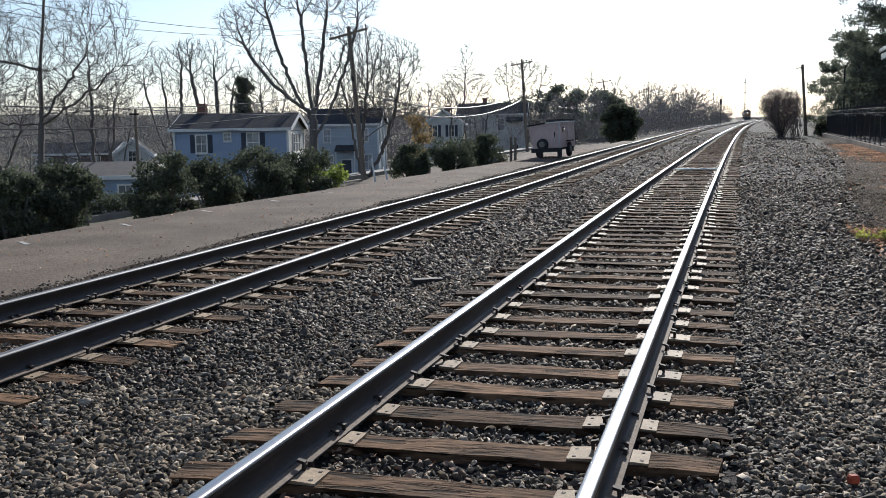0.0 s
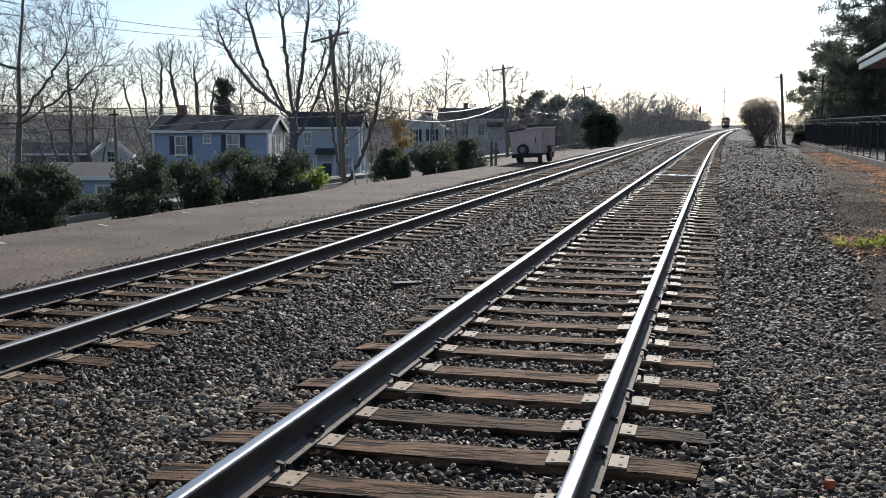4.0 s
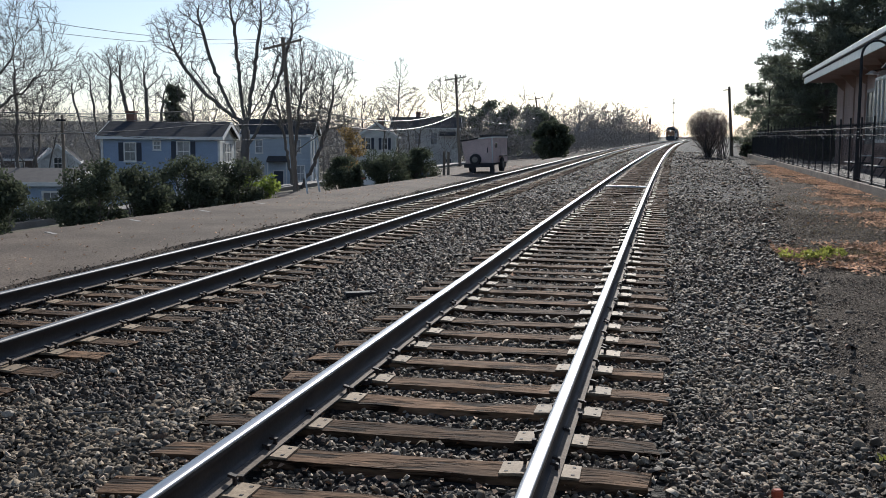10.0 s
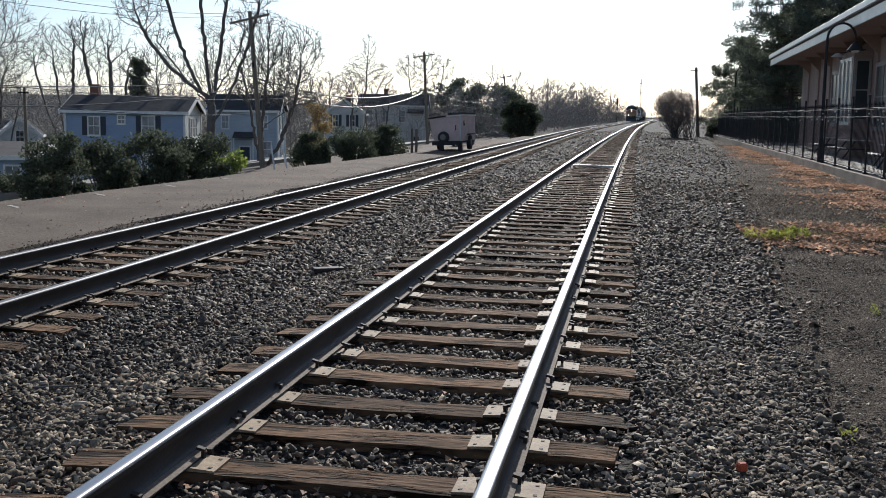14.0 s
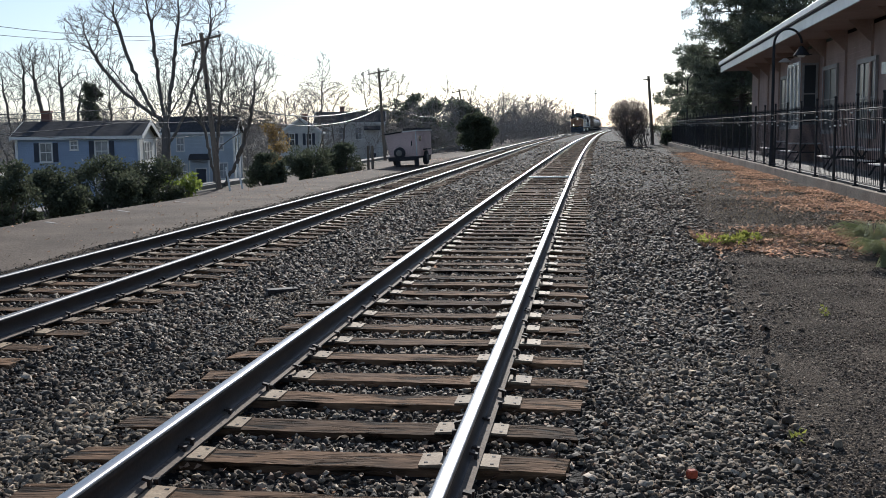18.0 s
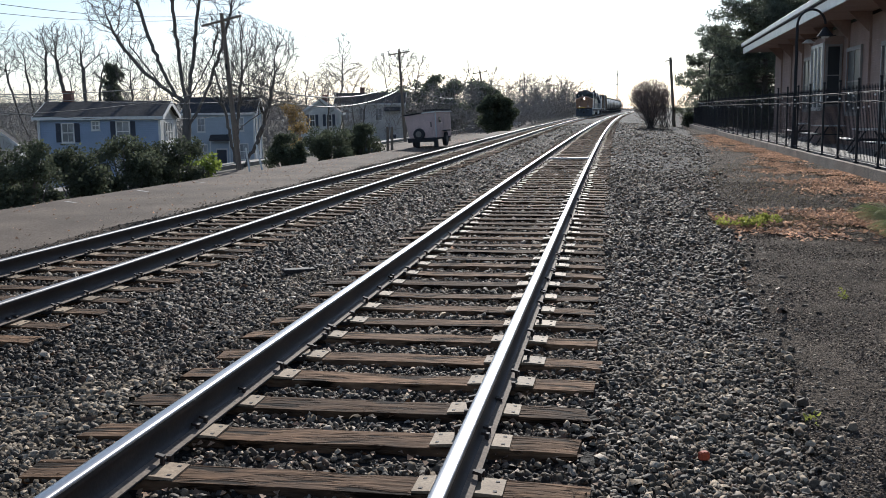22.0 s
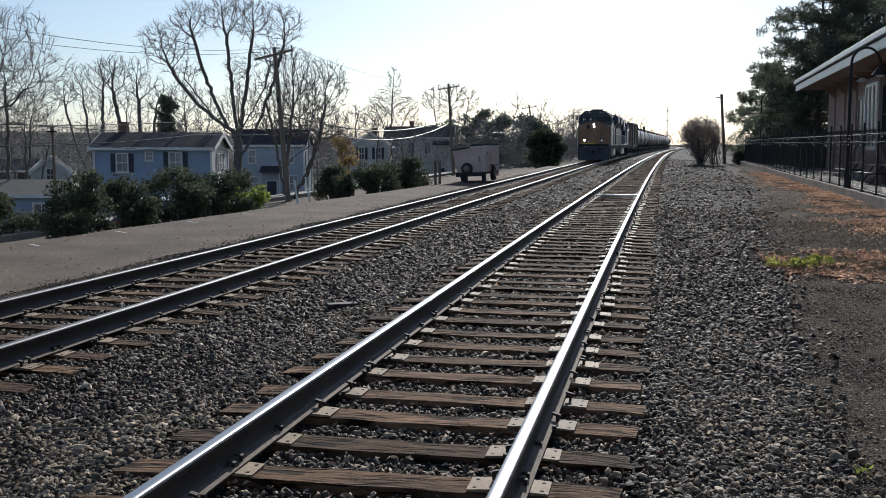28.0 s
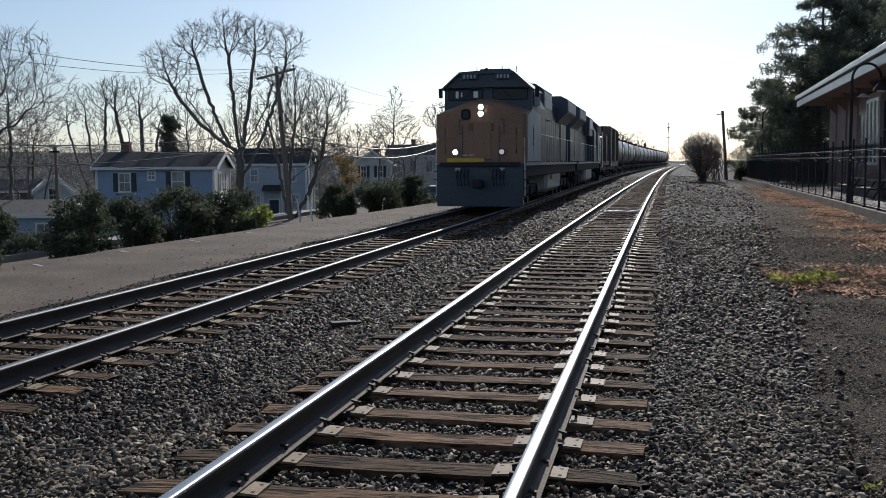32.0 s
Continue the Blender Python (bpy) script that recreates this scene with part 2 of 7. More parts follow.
def thin(m, amount):
    """Lets light through a leaf."""
    nt = m.node_tree
    n, l = nt.nodes, nt.links
    b = n["Principled BSDF"]
    tr = n.new("ShaderNodeBsdfTranslucent")
    l.new(b.inputs["Base Color"].links[0].from_socket, tr.inputs["Color"])
    mix = n.new("ShaderNodeMixShader")
    mix.inputs[0].default_value = amount
    l.new(b.outputs[0], mix.inputs[1])
    l.new(tr.outputs[0], mix.inputs[2])
    l.new(mix.outputs[0], n["Material Output"].inputs["Surface"])
    return m


for leafy, amount in ((M_LEAF, 0.4), (M_LEAFY, 0.5), (M_NEEDLE, 0.45), (M_DRY, 0.5), (M_TAN, 0.45)):
    thin(leafy, amount)


# ---------------------------------------------------------------- mesh helpers
def box(bm, c, s, rz=0.0, rx=0.0, bevel=0.0, ry=0.0):
    m = pose(*c, math.degrees(rx), math.degrees(ry), math.degrees(rz)) @ Matrix.Diagonal((*s, 1))
    r = bmesh.ops.create_cube(bm, size=1.0, matrix=m)
    if bevel:
        edges = list({e for v in r["verts"] for e in v.link_edges})
        bmesh.ops.bevel(bm, geom=edges, offset=bevel, segments=1, affect="EDGES", profile=0.5)
    return bm


def tube(bm, a, b, r0, r1=None, n=8, caps=True):
    a, b = Vector(a), Vector(b)
    r1 = r0 if r1 is None else r1
    d = (b - a)
    if d.length < 1e-6:
        return bm
    q = d.to_track_quat("Z", "Y").to_matrix()
    rings = []
    for p, r in ((a, r0), (b, r1)):
        rings.append([bm.verts.new(p + q @ Vector((r * math.cos(2 * math.pi * k / n), r * math.sin(2 * math.pi * k / n), 0))) for k in range(n)])
    for k in range(n):
        bm.faces.new((rings[0][k], rings[0][(k + 1) % n], rings[1][(k + 1) % n], rings[1][k]))
    if caps:
        bm.faces.new(rings[0][::-1])
        bm.faces.new(rings[1])
    return bm


def prism(bm, outline, axis, lo, hi):
    """A closed outline (two coordinates a point) drawn out along an axis from lo to hi."""
    def at(u, v, w):
        return {"x": (w, u, v), "y": (u, w, v), "z": (u, v, w)}[axis]
    a = [bm.verts.new(at(u, v, lo)) for u, v in outline]
    b = [bm.verts.new(at(u, v, hi)) for u, v in outline]
    k = len(a)
    for i in range(k):
        bm.faces.new((a[i], a[(i + 1) % k], b[(i + 1) % k], b[i]))
    bm.faces.new(a[::-1])
    bm.faces.new(b)
    bmesh.ops.recalc_face_normals(bm, faces=bm.faces)
    return bm


def mesh_of(name, bm, mat, smooth=False):
    bm.normal_update()
    me = bpy.data.meshes.new(name)
    bm.to_mesh(me)
    bm.free()
    me.materials.append(mat)
    if smooth:
        for p in me.polygons:
            p.use_smooth = True
    return me


def part(name, bm, mat, parent=None, label="", smooth=False):
    ob = new(name, mesh_of(name, bm, mat, smooth))
    if parent is not None:
        ob.parent = parent
    if label:
        tagged(ob, label)
    return ob


def raw(name, verts, faces, mat, parent=None, smooth=False):
    """A mesh from arrays made in loops."""
    me = bpy.data.meshes.new(name)
    verts, faces = np.asarray(verts, np.float32), np.asarray(faces, np.int32)
    k = faces.shape[1]
    me.vertices.add(len(verts))
    me.vertices.foreach_set("co", verts.ravel())
    me.loops.add(faces.size)
    me.loops.foreach_set("vertex_index", faces.ravel())
    me.polygons.add(len(faces))
    me.polygons.foreach_set("loop_start", np.arange(0, faces.size, k, dtype=np.int32))
    me.update(calc_edges=True)
    me.materials.append(mat)
    if smooth:
        me.polygons.foreach_set("use_smooth", np.ones(len(faces), bool))
    ob = new(name, me)
    if parent is not None:
        ob.parent = parent
    return ob


def thing(name, label, category, m=None, group="", kind=""):
    ob = tagged(new(name), label, category, group, kind)
    if m is not None:
        ob.matrix_basis = m
    return ob


def bm_new():
    return bmesh.new()


# ---------------------------------------------------------------- line of the tracks
GAUGE = 1.507
LEFT_Z = -0.13


def bend(y):
    if y <= 300:
        return 0.004 * y + 6.2e-5 * y * abs(y)
    u = min(y - 300, 385.0)
    return 6.78 + 0.0412 * u - 5.35e-5 * u * u


def step(a, b, v):
    v = min(1.0, max(0.0, (v - a) / (b - a)))
    return v * v * (3 - 2 * v)


def left_off(y):
    """From the main track's near rail to the second track's centre."""
    return 4.50 + GAUGE / 2 + 1.3 * step(5, 165, y)


def main_x(y):
    return bend(y) - GAUGE / 2


def left_x(y):
    return bend(y) - left_off(y)


def heading(fx, y):
    """The track's turn at y, degrees about z."""
    return -math.degrees(math.atan((fx(y + 1) - fx(y - 1)) / 2))


def ground_z(x, y):
    s = x - bend(y)
    lo = left_off(y)
    if s > 0.62:
        z = -0.25 - 0.11 * step(0.62, 1.75, s)
    elif s > -2.15:
        z = -0.25
    elif s > -lo - 1.45:
        z = -0.25 - 0.13 * step(-2.1, -3.0, s) if s > -3.0 else -0.38
    else:
        z = -0.38
        edge = -9.9 + 0.05 * max(0.0, y - 12)
        edge = min(edge, -7.4) + bend(y)
        z -= 0.15 * step(edge + 0.6, edge - 0.2, x) + 1.4 * step(edge, -14.0, x) + 2.3 * step(-21.5, -29, x)
        z += 9.0 * step(-75, -170, x)
    return z


def rim_at(y):
    """Where the ballast ends and the packed dirt begins, from the near rail."""
    return 1.62 + 0.075 * max(0.0, y - 6.5) - 0.035 * max(0.0, y - 45) + 0.16 * noise.noise((y * 0.5, 3.1, 0)) + 0.07 * noise.noise((y * 2.3, 1.1, 0))


# ---------------------------------------------------------------- ground
def build_ground():
    xs = np.unique(np.round(np.concatenate([np.linspace(-900, -180, 10), np.linspace(-180, -40, 20), np.linspace(-40, -11, 30),
                                            np.linspace(-11, 12, 93), np.linspace(12, 40, 12), np.linspace(60, 900, 10)]), 3))
    ys = np.unique(np.round(np.concatenate([np.linspace(-300, -12, 8), np.linspace(-12, 60, 121), np.linspace(60, 200, 71), np.linspace(200, 420, 45), np.linspace(450, 2500, 12)]), 3))
    verts = [(x + bend(min(y, 420)) if -11 < x < 12 else x, y, 0) for y in ys for x in xs]
    verts = [(x, y, ground_z(x, min(y, 420)) + 0.012 * noise.noise((x * 1.7, y * 1.7, 0.0))) for x, y, _ in verts]
    k = len(xs)
    faces = [(j * k + i, j * k + i + 1, (j + 1) * k + i + 1, (j + 1) * k + i) for j in range(len(ys) - 1) for i in range(k - 1)]
    ob = raw("ground", verts, faces, M_SOIL, smooth=True)
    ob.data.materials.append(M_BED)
    ob.data.materials.append(M_DIRT)
    index = []
    for f in faces:
        x = (verts[f[0]][0] + verts[f[1]][0]) / 2
        y = (verts[f[0]][1] + verts[f[2]][1]) / 2
        s = x - bend(min(y, 420))
        rim = rim_at(y)
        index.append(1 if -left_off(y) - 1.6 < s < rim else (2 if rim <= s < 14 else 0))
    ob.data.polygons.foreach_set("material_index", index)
    tagged(ob, "grey ballast, cinder dirt and leafy verge falling away to a lower street", "ground", kind="structure")


def edge_x(y):
    """The far edge of the asphalt lot."""
    return -10.3 + 0.062 * max(0.0, y - 14) if y < 58 else -7.57


def build_asphalt():
    ys = np.arange(-12, 80.1, 0.5)
    bm = bm_new()
    rows = []
    for y in ys:
        near = left_x(y) - GAUGE / 2 - 0.62 - 0.30 * noise.noise((y * 0.45, 0, 7.0)) - 0.05 * noise.noise((y * 4.1, 0, 2.0))
        far = edge_x(y) + 0.10 * noise.noise((y * 0.6, 9.0, 0))
        row = []
        for x, z in ((near, -0.36), (near - 0.05, -0.235), ((near + far) / 2, -0.21), (far + 0.05, -0.225), (far, -0.5)):
            row.append(bm.verts.new((x, y, z)))
        rows.append(row)
    for a, b in zip(rows, rows[1:]):
        for i in range(4):
            bm.faces.new((a[i], b[i], b[i + 1], a[i + 1]))
    ob = part("asphalt_lot", bm, M_ASPHALT)
    tagged(ob, "worn grey asphalt lot with faded white parking lines beside the track", "pavement", kind="structure")
    line = material("faded_line_paint", (0.44, 0.41, 0.37), (0.24, 0.21, 0.18), 0.8, scale=6, fine=50, bump=0.1)
    for y, x0, x1 in ((10.3, -9.6, -7.2), (13.0, -9.9, -9.2), (15.7, -9.9, -9.2), (18.4, -9.8, -9.1), (21.1, -9.6, -8.9), (23.8, -9.4, -8.7), (8.2, -8.6, -7.0)):
        bm = box(bm_new(), ((x0 + x1) / 2, y, -0.2165), (min(0.5, x1 - x0), 0.08, 0.006), -0.7)
        part("painted_line", bm, line, ob)


def rail_profile():
    return [(-0.076, -0.186), (0.076, -0.186), (0.076, -0.176), (0.03, -0.163), (0.009, -0.145), (0.009, -0.055), (0.035, -0.042),
            (0.0365, -0.015), (0.034, -0.011), (-0.034, -0.011), (-0.0365, -0.015), (-0.035, -0.042), (-0.009, -0.055), (-0.009, -0.145), (-0.03, -0.163), (-0.076, -0.176)]


def sweep(profile, fx, dx, z, ys, closed=True):
    verts, faces = [], []
    k = len(profile)
    for y in ys:
        a = radians(heading(fx, y))
        for u, w in profile:
            verts.append((fx(y) + (dx + u) * math.cos(a), y + (dx + u) * math.sin(a), z + w))
    for j in range(len(ys) - 1):
        for i in range(k if closed else k - 1):
            a, b = j * k + i, j * k + (i + 1) % k
            faces.append((a, b, b + k, a + k))
    return verts, faces


TIE_STEP = 0.595


def build_tie_mesh(seed):
    rnd = random.Random(seed)
    bm = bm_new()
    box(bm, (0, 0, -0.089), (2.60 + rnd.uniform(-0.03, 0.05), 0.228, 0.178))
    bmesh.ops.subdivide_edges(bm, edges=[e for e in bm.edges if abs((e.verts[0].co - e.verts[1].co).x) > 1], cuts=11, use_grid_fill=True)
    for v in bm.verts:
        v.co.y += rnd.uniform(-0.006, 0.006)
        v.co.z += rnd.uniform(-0.005, 0.004) if v.co.z > -0.05 else 0
        if abs(v.co.x) > 1.28:
            v.co.x += rnd.uniform(-0.02, 0.02)
            v.co.z -= 0.008 if v.co.z > -0.05 else 0
    return mesh_of("tie", bm, M_TIE)


def build_plate_mesh():
    bm = bm_new()
    prism(bm, [(-0.20, 0.0), (0.20, 0.0), (0.20, 0.010), (0.085, 0.017), (-0.085, 0.017), (-0.20, 0.010)], "y", -0.098, 0.098)
    return mesh_of("tie_plate", bm, M_PLATE)


def build_hole_mesh():
    bm = bm_new()
    box(bm, (0, 0, 0), (0.018, 0.018, 0.006))
    return mesh_of("spike_hole", bm, M_SPIKE)


def build_spike_mesh():
    bm = bm_new()
    box(bm, (0, 0, 0.010), (0.017, 0.017, 0.05))
    box(bm, (-0.010, 0, 0.038), (0.042, 0.030, 0.014), ry=0.25)
    return mesh_of("spike", bm, M_SPIKE)


def build_anchor_mesh():
    bm = bm_new()
    box(bm, (0, 0, -0.012), (0.17, 0.022, 0.03))
    box(bm, (0.085, 0, 0.004), (0.024, 0.03, 0.035))
    box(bm, (-0.085, 0, 0.004), (0.024, 0.03, 0.035))
    return mesh_of("rail_anchor", bm, M_SPIKE)


def build_track(name, fx, z, y0, label, parts_near):
    ob = tagged(new(name), label, "railway track", kind="structure")
    ys = np.concatenate([np.arange(-8, 60, 2.0), np.arange(60, 700, 5.0)])
    cap = [(-0.0372, -0.0165), (-0.034, -0.007), (-0.027, -0.0025), (-0.014, 0.0), (0.014, 0.0), (0.027, -0.0025), (0.034, -0.007), (0.0372, -0.0165)]
    for dx in (GAUGE / 2, -GAUGE / 2):
        rail = raw("rail", *sweep(rail_profile(), fx, dx, z, ys), M_RUST, ob)
        head = raw("running_surface", *sweep(cap, fx, dx, z + 0.0015, ys, False), M_RAIL if name == "main_track" else M_DULL, rail, smooth=True)
        for side in (1, -1):
            foot = [(side * 0.0765, -0.1745), (side * 0.03, -0.1615)]
            tagged(raw("rail_foot", *sweep(foot if side < 0 else foot[::-1], fx, dx, z, ys, False), M_FOOT, rail), "dusty rail foot")
        tagged(head, "bright worn steel running surface")
    ties = [build_tie_mesh(k) for k in range(7)]
    plate, hole, spike, anchor = build_plate_mesh(), build_hole_mesh(), build_spike_mesh(), build_anchor_mesh()
    rnd = random.Random(name)
    top = z - 0.204
    far_v, far_f, pl_v, pl_f = [], [], [], []
    cube_f = [(0, 1, 2, 3), (0, 4, 5, 1), (1, 5, 6, 2), (2, 6, 7, 3), (3, 7, 4, 0)]

    def add(vs, fs, c, sx, sy, sz):
        n = len(vs)
        x, y, zz = c
        for w in (zz, zz - sz):
            vs += [(x - sx, y - sy, w), (x + sx, y - sy, w), (x + sx, y + sy, w), (x - sx, y + sy, w)]
        fs += [tuple(n + i for i in f) for f in cube_f]

    for k in range(int(400 / TIE_STEP)):
        y = y0 + TIE_STEP * k
        if y < -7:
            continue
        m = pose(fx(y) + rnd.uniform(-0.04, 0.04), y + rnd.uniform(-0.02, 0.02), top + rnd.uniform(-0.008, 0.004), 0, 0, heading(fx, y) + rnd.uniform(-0.9, 0.9))
        if k < parts_near:
            tie = new("tie", ties[rnd.randrange(7)])
            tie.parent, tie.matrix_basis = ob, m
            for side in (1, -1):
                p = new("tie_plate", plate)
                p.parent, p.matrix_basis = tie, pose(side * GAUGE / 2, 0, 0.001)
                spots = [(0.084, -0.05), (-0.084, 0.05), (0.084, 0.055)] if rnd.random() < 0.5 else [(0.084, 0.05), (-0.084, -0.05), (-0.084, 0.052)]
                for u, v in spots:
                    s = new("spike", spike)
                    s.parent, s.matrix_basis = tie, pose(side * GAUGE / 2 + u, v, 0.016 + rnd.uniform(0, 0.012), 0, 0, 0 if u > 0 else 180)
                if k < 36:
                    for u, v in ((0.165, -0.06), (0.165, 0.06), (-0.165, 0.06), (-0.165, -0.06)):
                        s = new("spike_hole", hole)
                        s.parent, s.matrix_basis = tie, pose(side * GAUGE / 2 + u, v, 0.0125)
                    for v in (-0.13, 0.13):
                        if rnd.random() < 0.7:
                            s = new("rail_anchor", anchor)
                            s.parent, s.matrix_basis = tie, pose(side * GAUGE / 2, v, 0.018)
        else:
            add(far_v, far_f, m.translation, 1.3, 0.114, 0.15)
            for side in (1, -1):
                add(pl_v, pl_f, (m.translation.x + side * GAUGE / 2, y, top + 0.018), 0.19, 0.095, 0.02)
    tagged(raw("far_ties", far_v, far_f, M_TIE, ob), "row of dark creosoted ties", kind="stuff")
    tagged(raw("far_tie_plates", pl_v, pl_f, M_PLATE, ob), "row of worn steel tie plates", kind="stuff")
    return ob


def rocks(name, points, sizes, mat, seed, flat=0.5, kind="block"):
    """Many angular stones in one mesh: five-sided with a sloping top ("lump"), four-sided ("block") or small points ("chip")."""
    rng = np.random.default_rng(seed)
    n = len(points)
    if kind == "lump":
        a = 2 * math.pi * np.arange(5) / 5
        ring = np.stack([np.cos(a), np.sin(a)], 1) * 0.56
        v = np.concatenate([np.c_[ring, np.full(5, -0.5)], np.c_[ring, np.full(5, 0.3)]])
        f = np.array([(k, (k + 1) % 5, 5 + (k + 1) % 5) for k in range(5)] + [(k, 5 + (k + 1) % 5, 5 + k) for k in range(5)] + [(5, 6, 7), (5, 7, 8), (5, 8, 9)])
        top = slice(5, 10)
    elif kind == "chip":
        v = np.array([(-0.55, -0.5, -0.5), (0.5, -0.55, -0.5), (0.55, 0.5, -0.5), (-0.5, 0.55, -0.5), (0.0, 0.0, 0.6)])
        f = np.array([(0, 1, 4), (1, 2, 4), (2, 3, 4), (3, 0, 4)])
        top = slice(4, 5)
    else:
        v = np.array([(-1, -1, -1), (1, -1, -1), (1, 1, -1), (-1, 1, -1), (-1, -1, 1), (1, -1, 1), (1, 1, 1), (-1, 1, 1)]) * 0.5
        f = np.array([(4, 5, 6), (4, 6, 7), (0, 1, 5), (0, 5, 4), (1, 2, 6), (1, 6, 5), (2, 3, 7), (2, 7, 6), (3, 0, 4), (3, 4, 7)])
        top = slice(4, 8)
    c = len(v)
    local = v[None] * rng.uniform(0.6, 1.3, (n, 1, 3)) * np.array([1.2, 0.85, flat]) + rng.normal(0, 0.10 if kind == "lump" else 0.13, (n, c, 3))
    local[:, top, :2] *= rng.uniform(0.5, 0.95, (n, 1, 2))
    tilt, turn, roll = rng.normal(0, 0.34, n), rng.uniform(0, 6.283, n), rng.normal(0, 0.34, n)
    zero, one = np.zeros(n), np.ones(n)
    rx = np.stack([one, zero, zero, zero, np.cos(tilt), -np.sin(tilt), zero, np.sin(tilt), np.cos(tilt)], 1).reshape(n, 3, 3)
    ry = np.stack([np.cos(roll), zero, np.sin(roll), zero, one, zero, -np.sin(roll), zero, np.cos(roll)], 1).reshape(n, 3, 3)
    rz = np.stack([np.cos(turn), -np.sin(turn), zero, np.sin(turn), np.cos(turn), zero, zero, zero, one], 1).reshape(n, 3, 3)
    local = np.einsum("nij,nkj->nki", rx @ ry @ rz, local) * sizes[:, None, None]
    verts = (local + points[:, None]).reshape(-1, 3)
    faces = (f[None] + c * np.arange(n)[:, None, None]).reshape(-1, 3)
    return raw(name, verts, faces, mat)


def build_ballast():
    rng = np.random.default_rng(5)
    pts, sizes = [], []

    def scatter(n, y0, y1, s0, s1, lo, hi, lift=0.0):
        ys = rng.uniform(y0, y1, n)
        ss = rng.uniform(s0, s1, n)
        for y, s, d in zip(ys, ss, rng.uniform(lo, hi, n) * np.exp(np.clip(rng.normal(-0.12, 0.22, n), -0.5, 0.3))):
            x = s + bend(y)
            over = s - rim_at(y)
            if over > 0 and rng.random() > 0.5 * math.exp(-over / 0.16) + 0.012:
                continue
            z = ground_z(x, y)
            for fx, y_first, top in ((main_x, 4.38, -0.204), (left_x, 4.55, LEFT_Z - 0.204)):
                if abs(x - fx(y)) < 1.34:
                    u = (y - y_first) / TIE_STEP
                    if abs(u - round(u)) < 0.19 + d * 0.6:
                        z = None
                        break
                    if abs(abs(x - fx(y)) - GAUGE / 2) < 0.10:
                        z -= 0.02
            if z is None:
                continue
            pts.append((x, y, z + rng.uniform(-0.1, 0.35) * d + lift))
            sizes.append(d)

    scatter(52000, 2.6, 9.0, -6.6, 2.2, 0.028, 0.050)
    scatter(9000, 2.6, 10.0, -4.4, -2.1, 0.03, 0.055, 0.018)
    scatter(9000, 2.6, 10.0, 0.6, 1.75, 0.028, 0.050, 0.012)
    tagged(rocks("ballast", np.array(pts), np.array(sizes), M_STONE, 11, 0.52, "lump"), "loose grey crushed stone ballast between and beside the tracks", "gravel", kind="stuff")
    # paler dusty stone dumped between the tracks and along the ends of the ties
    pts.clear(), sizes.clear()
    scatter(9000, 2.6, 6.2, -4.8, -1.75, 0.028, 0.052, 0.022)
    scatter(3600, 2.8, 11.0, -2.75, -2.0, 0.016, 0.032, 0.02)
    scatter(4200, 2.8, 8.0, 0.75, 2.0, 0.026, 0.048, 0.018)
    scatter(5200, 2.8, 15.0, -2.3, 0.75, 0.022, 0.044, 0.018)
    scatter(3000, 3.0, 14.0, -6.6, -4.5, 0.022, 0.042, 0.018)
    tagged(rocks("pale_ballast", np.array(pts), np.array(sizes), M_PALESTONE, 16, 0.5, "lump"), "pale tan dusty stones dumped among the ballast", "gravel", kind="stuff")
    pts.clear(), sizes.clear()
    scatter(9000, -7.5, 2.6, -6.6, 1.75, 0.045, 0.075)
    scatter(30000, 9.0, 16.0, -6.6, 2.6, 0.034, 0.058)
    scatter(25000, 16.0, 30, -6.6, 3.6, 0.042, 0.068)
    scatter(18000, 30, 62, -6.6, 5.0, 0.06, 0.095, -0.02)
    scatter(9000, 62, 125, -7.0, 5.0, 0.10, 0.15, -0.04)
    tagged(rocks("far_ballast", np.array(pts), np.array(sizes), M_STONE, 15), "grey crushed stone ballast along the tracks", "gravel", kind="stuff")
    pts, sizes = [], []
    n = 115000
    for y, s, d in zip(2.5 + 23.5 * rng.random(n) ** 1.9, rng.random(n) ** 1.1, rng.uniform(0.007, 0.017, n)):
        lo = rim_at(y) - 0.12
        x = lo + s * max(0.3, min(5.4, 1.7 + 0.28 * y) - lo) + bend(y)
        d *= 0.8 + 0.04 * y
        pts.append((x, y, ground_z(x, y) + 0.15 * d))
        sizes.append(d)
    ob = rocks("cinder_gravel", np.array(pts), np.array(sizes), M_GRIT, 12, kind="chip")
    tagged(ob, "fine dark gravel scattered over packed dirt", "gravel", kind="stuff")
    # scraps of rotten leaves between the ties
    n = 7500
    ys = 3 + 42 * rng.random(n) ** 1.7
    xs = np.array([(main_x(y) if rng.random() < 0.5 else left_x(y)) + rng.uniform(-1.35, 1.35) for y in ys])
    zs = np.array([-0.222 if x > -2.6 else -0.352 for x in xs])
    tagged(raw("leaf_scraps", *leaf_litter(rng, np.stack([xs, ys, zs], 1), 0.042), M_BROWNLEAF), "brown scraps of rotten leaves caught between the ties", "leaves", kind="stuff")
    # loose grit and blown leaves on the asphalt
    ys = rng.uniform(3, 60, 3000)
    xs = np.array([left_x(y) - GAUGE / 2 - 0.45 - abs(rng.normal(0, 0.2)) for y in ys])
    pts = np.stack([xs, ys, np.full(3000, -0.225)], 1)
    tagged(rocks("edge_gravel", pts, rng.uniform(0.008, 0.022, 3000) * (1 + ys / 60), M_STONE, 13), "loose gravel spilled over the asphalt's broken edge", "gravel", kind="stuff")
    n = 900
    ys = rng.uniform(4, 60, n)
    xs = np.array([rng.uniform(edge_x(y), left_x(y) - 1.5) for y in ys])
    v, f = leaf_litter(rng, np.stack([xs, ys, np.full(n, -0.213)], 1), 0.05)
    tagged(raw("lot_leaves", v, f, M_DRY), "few dry leaves blown over the asphalt", "leaves", kind="stuff")


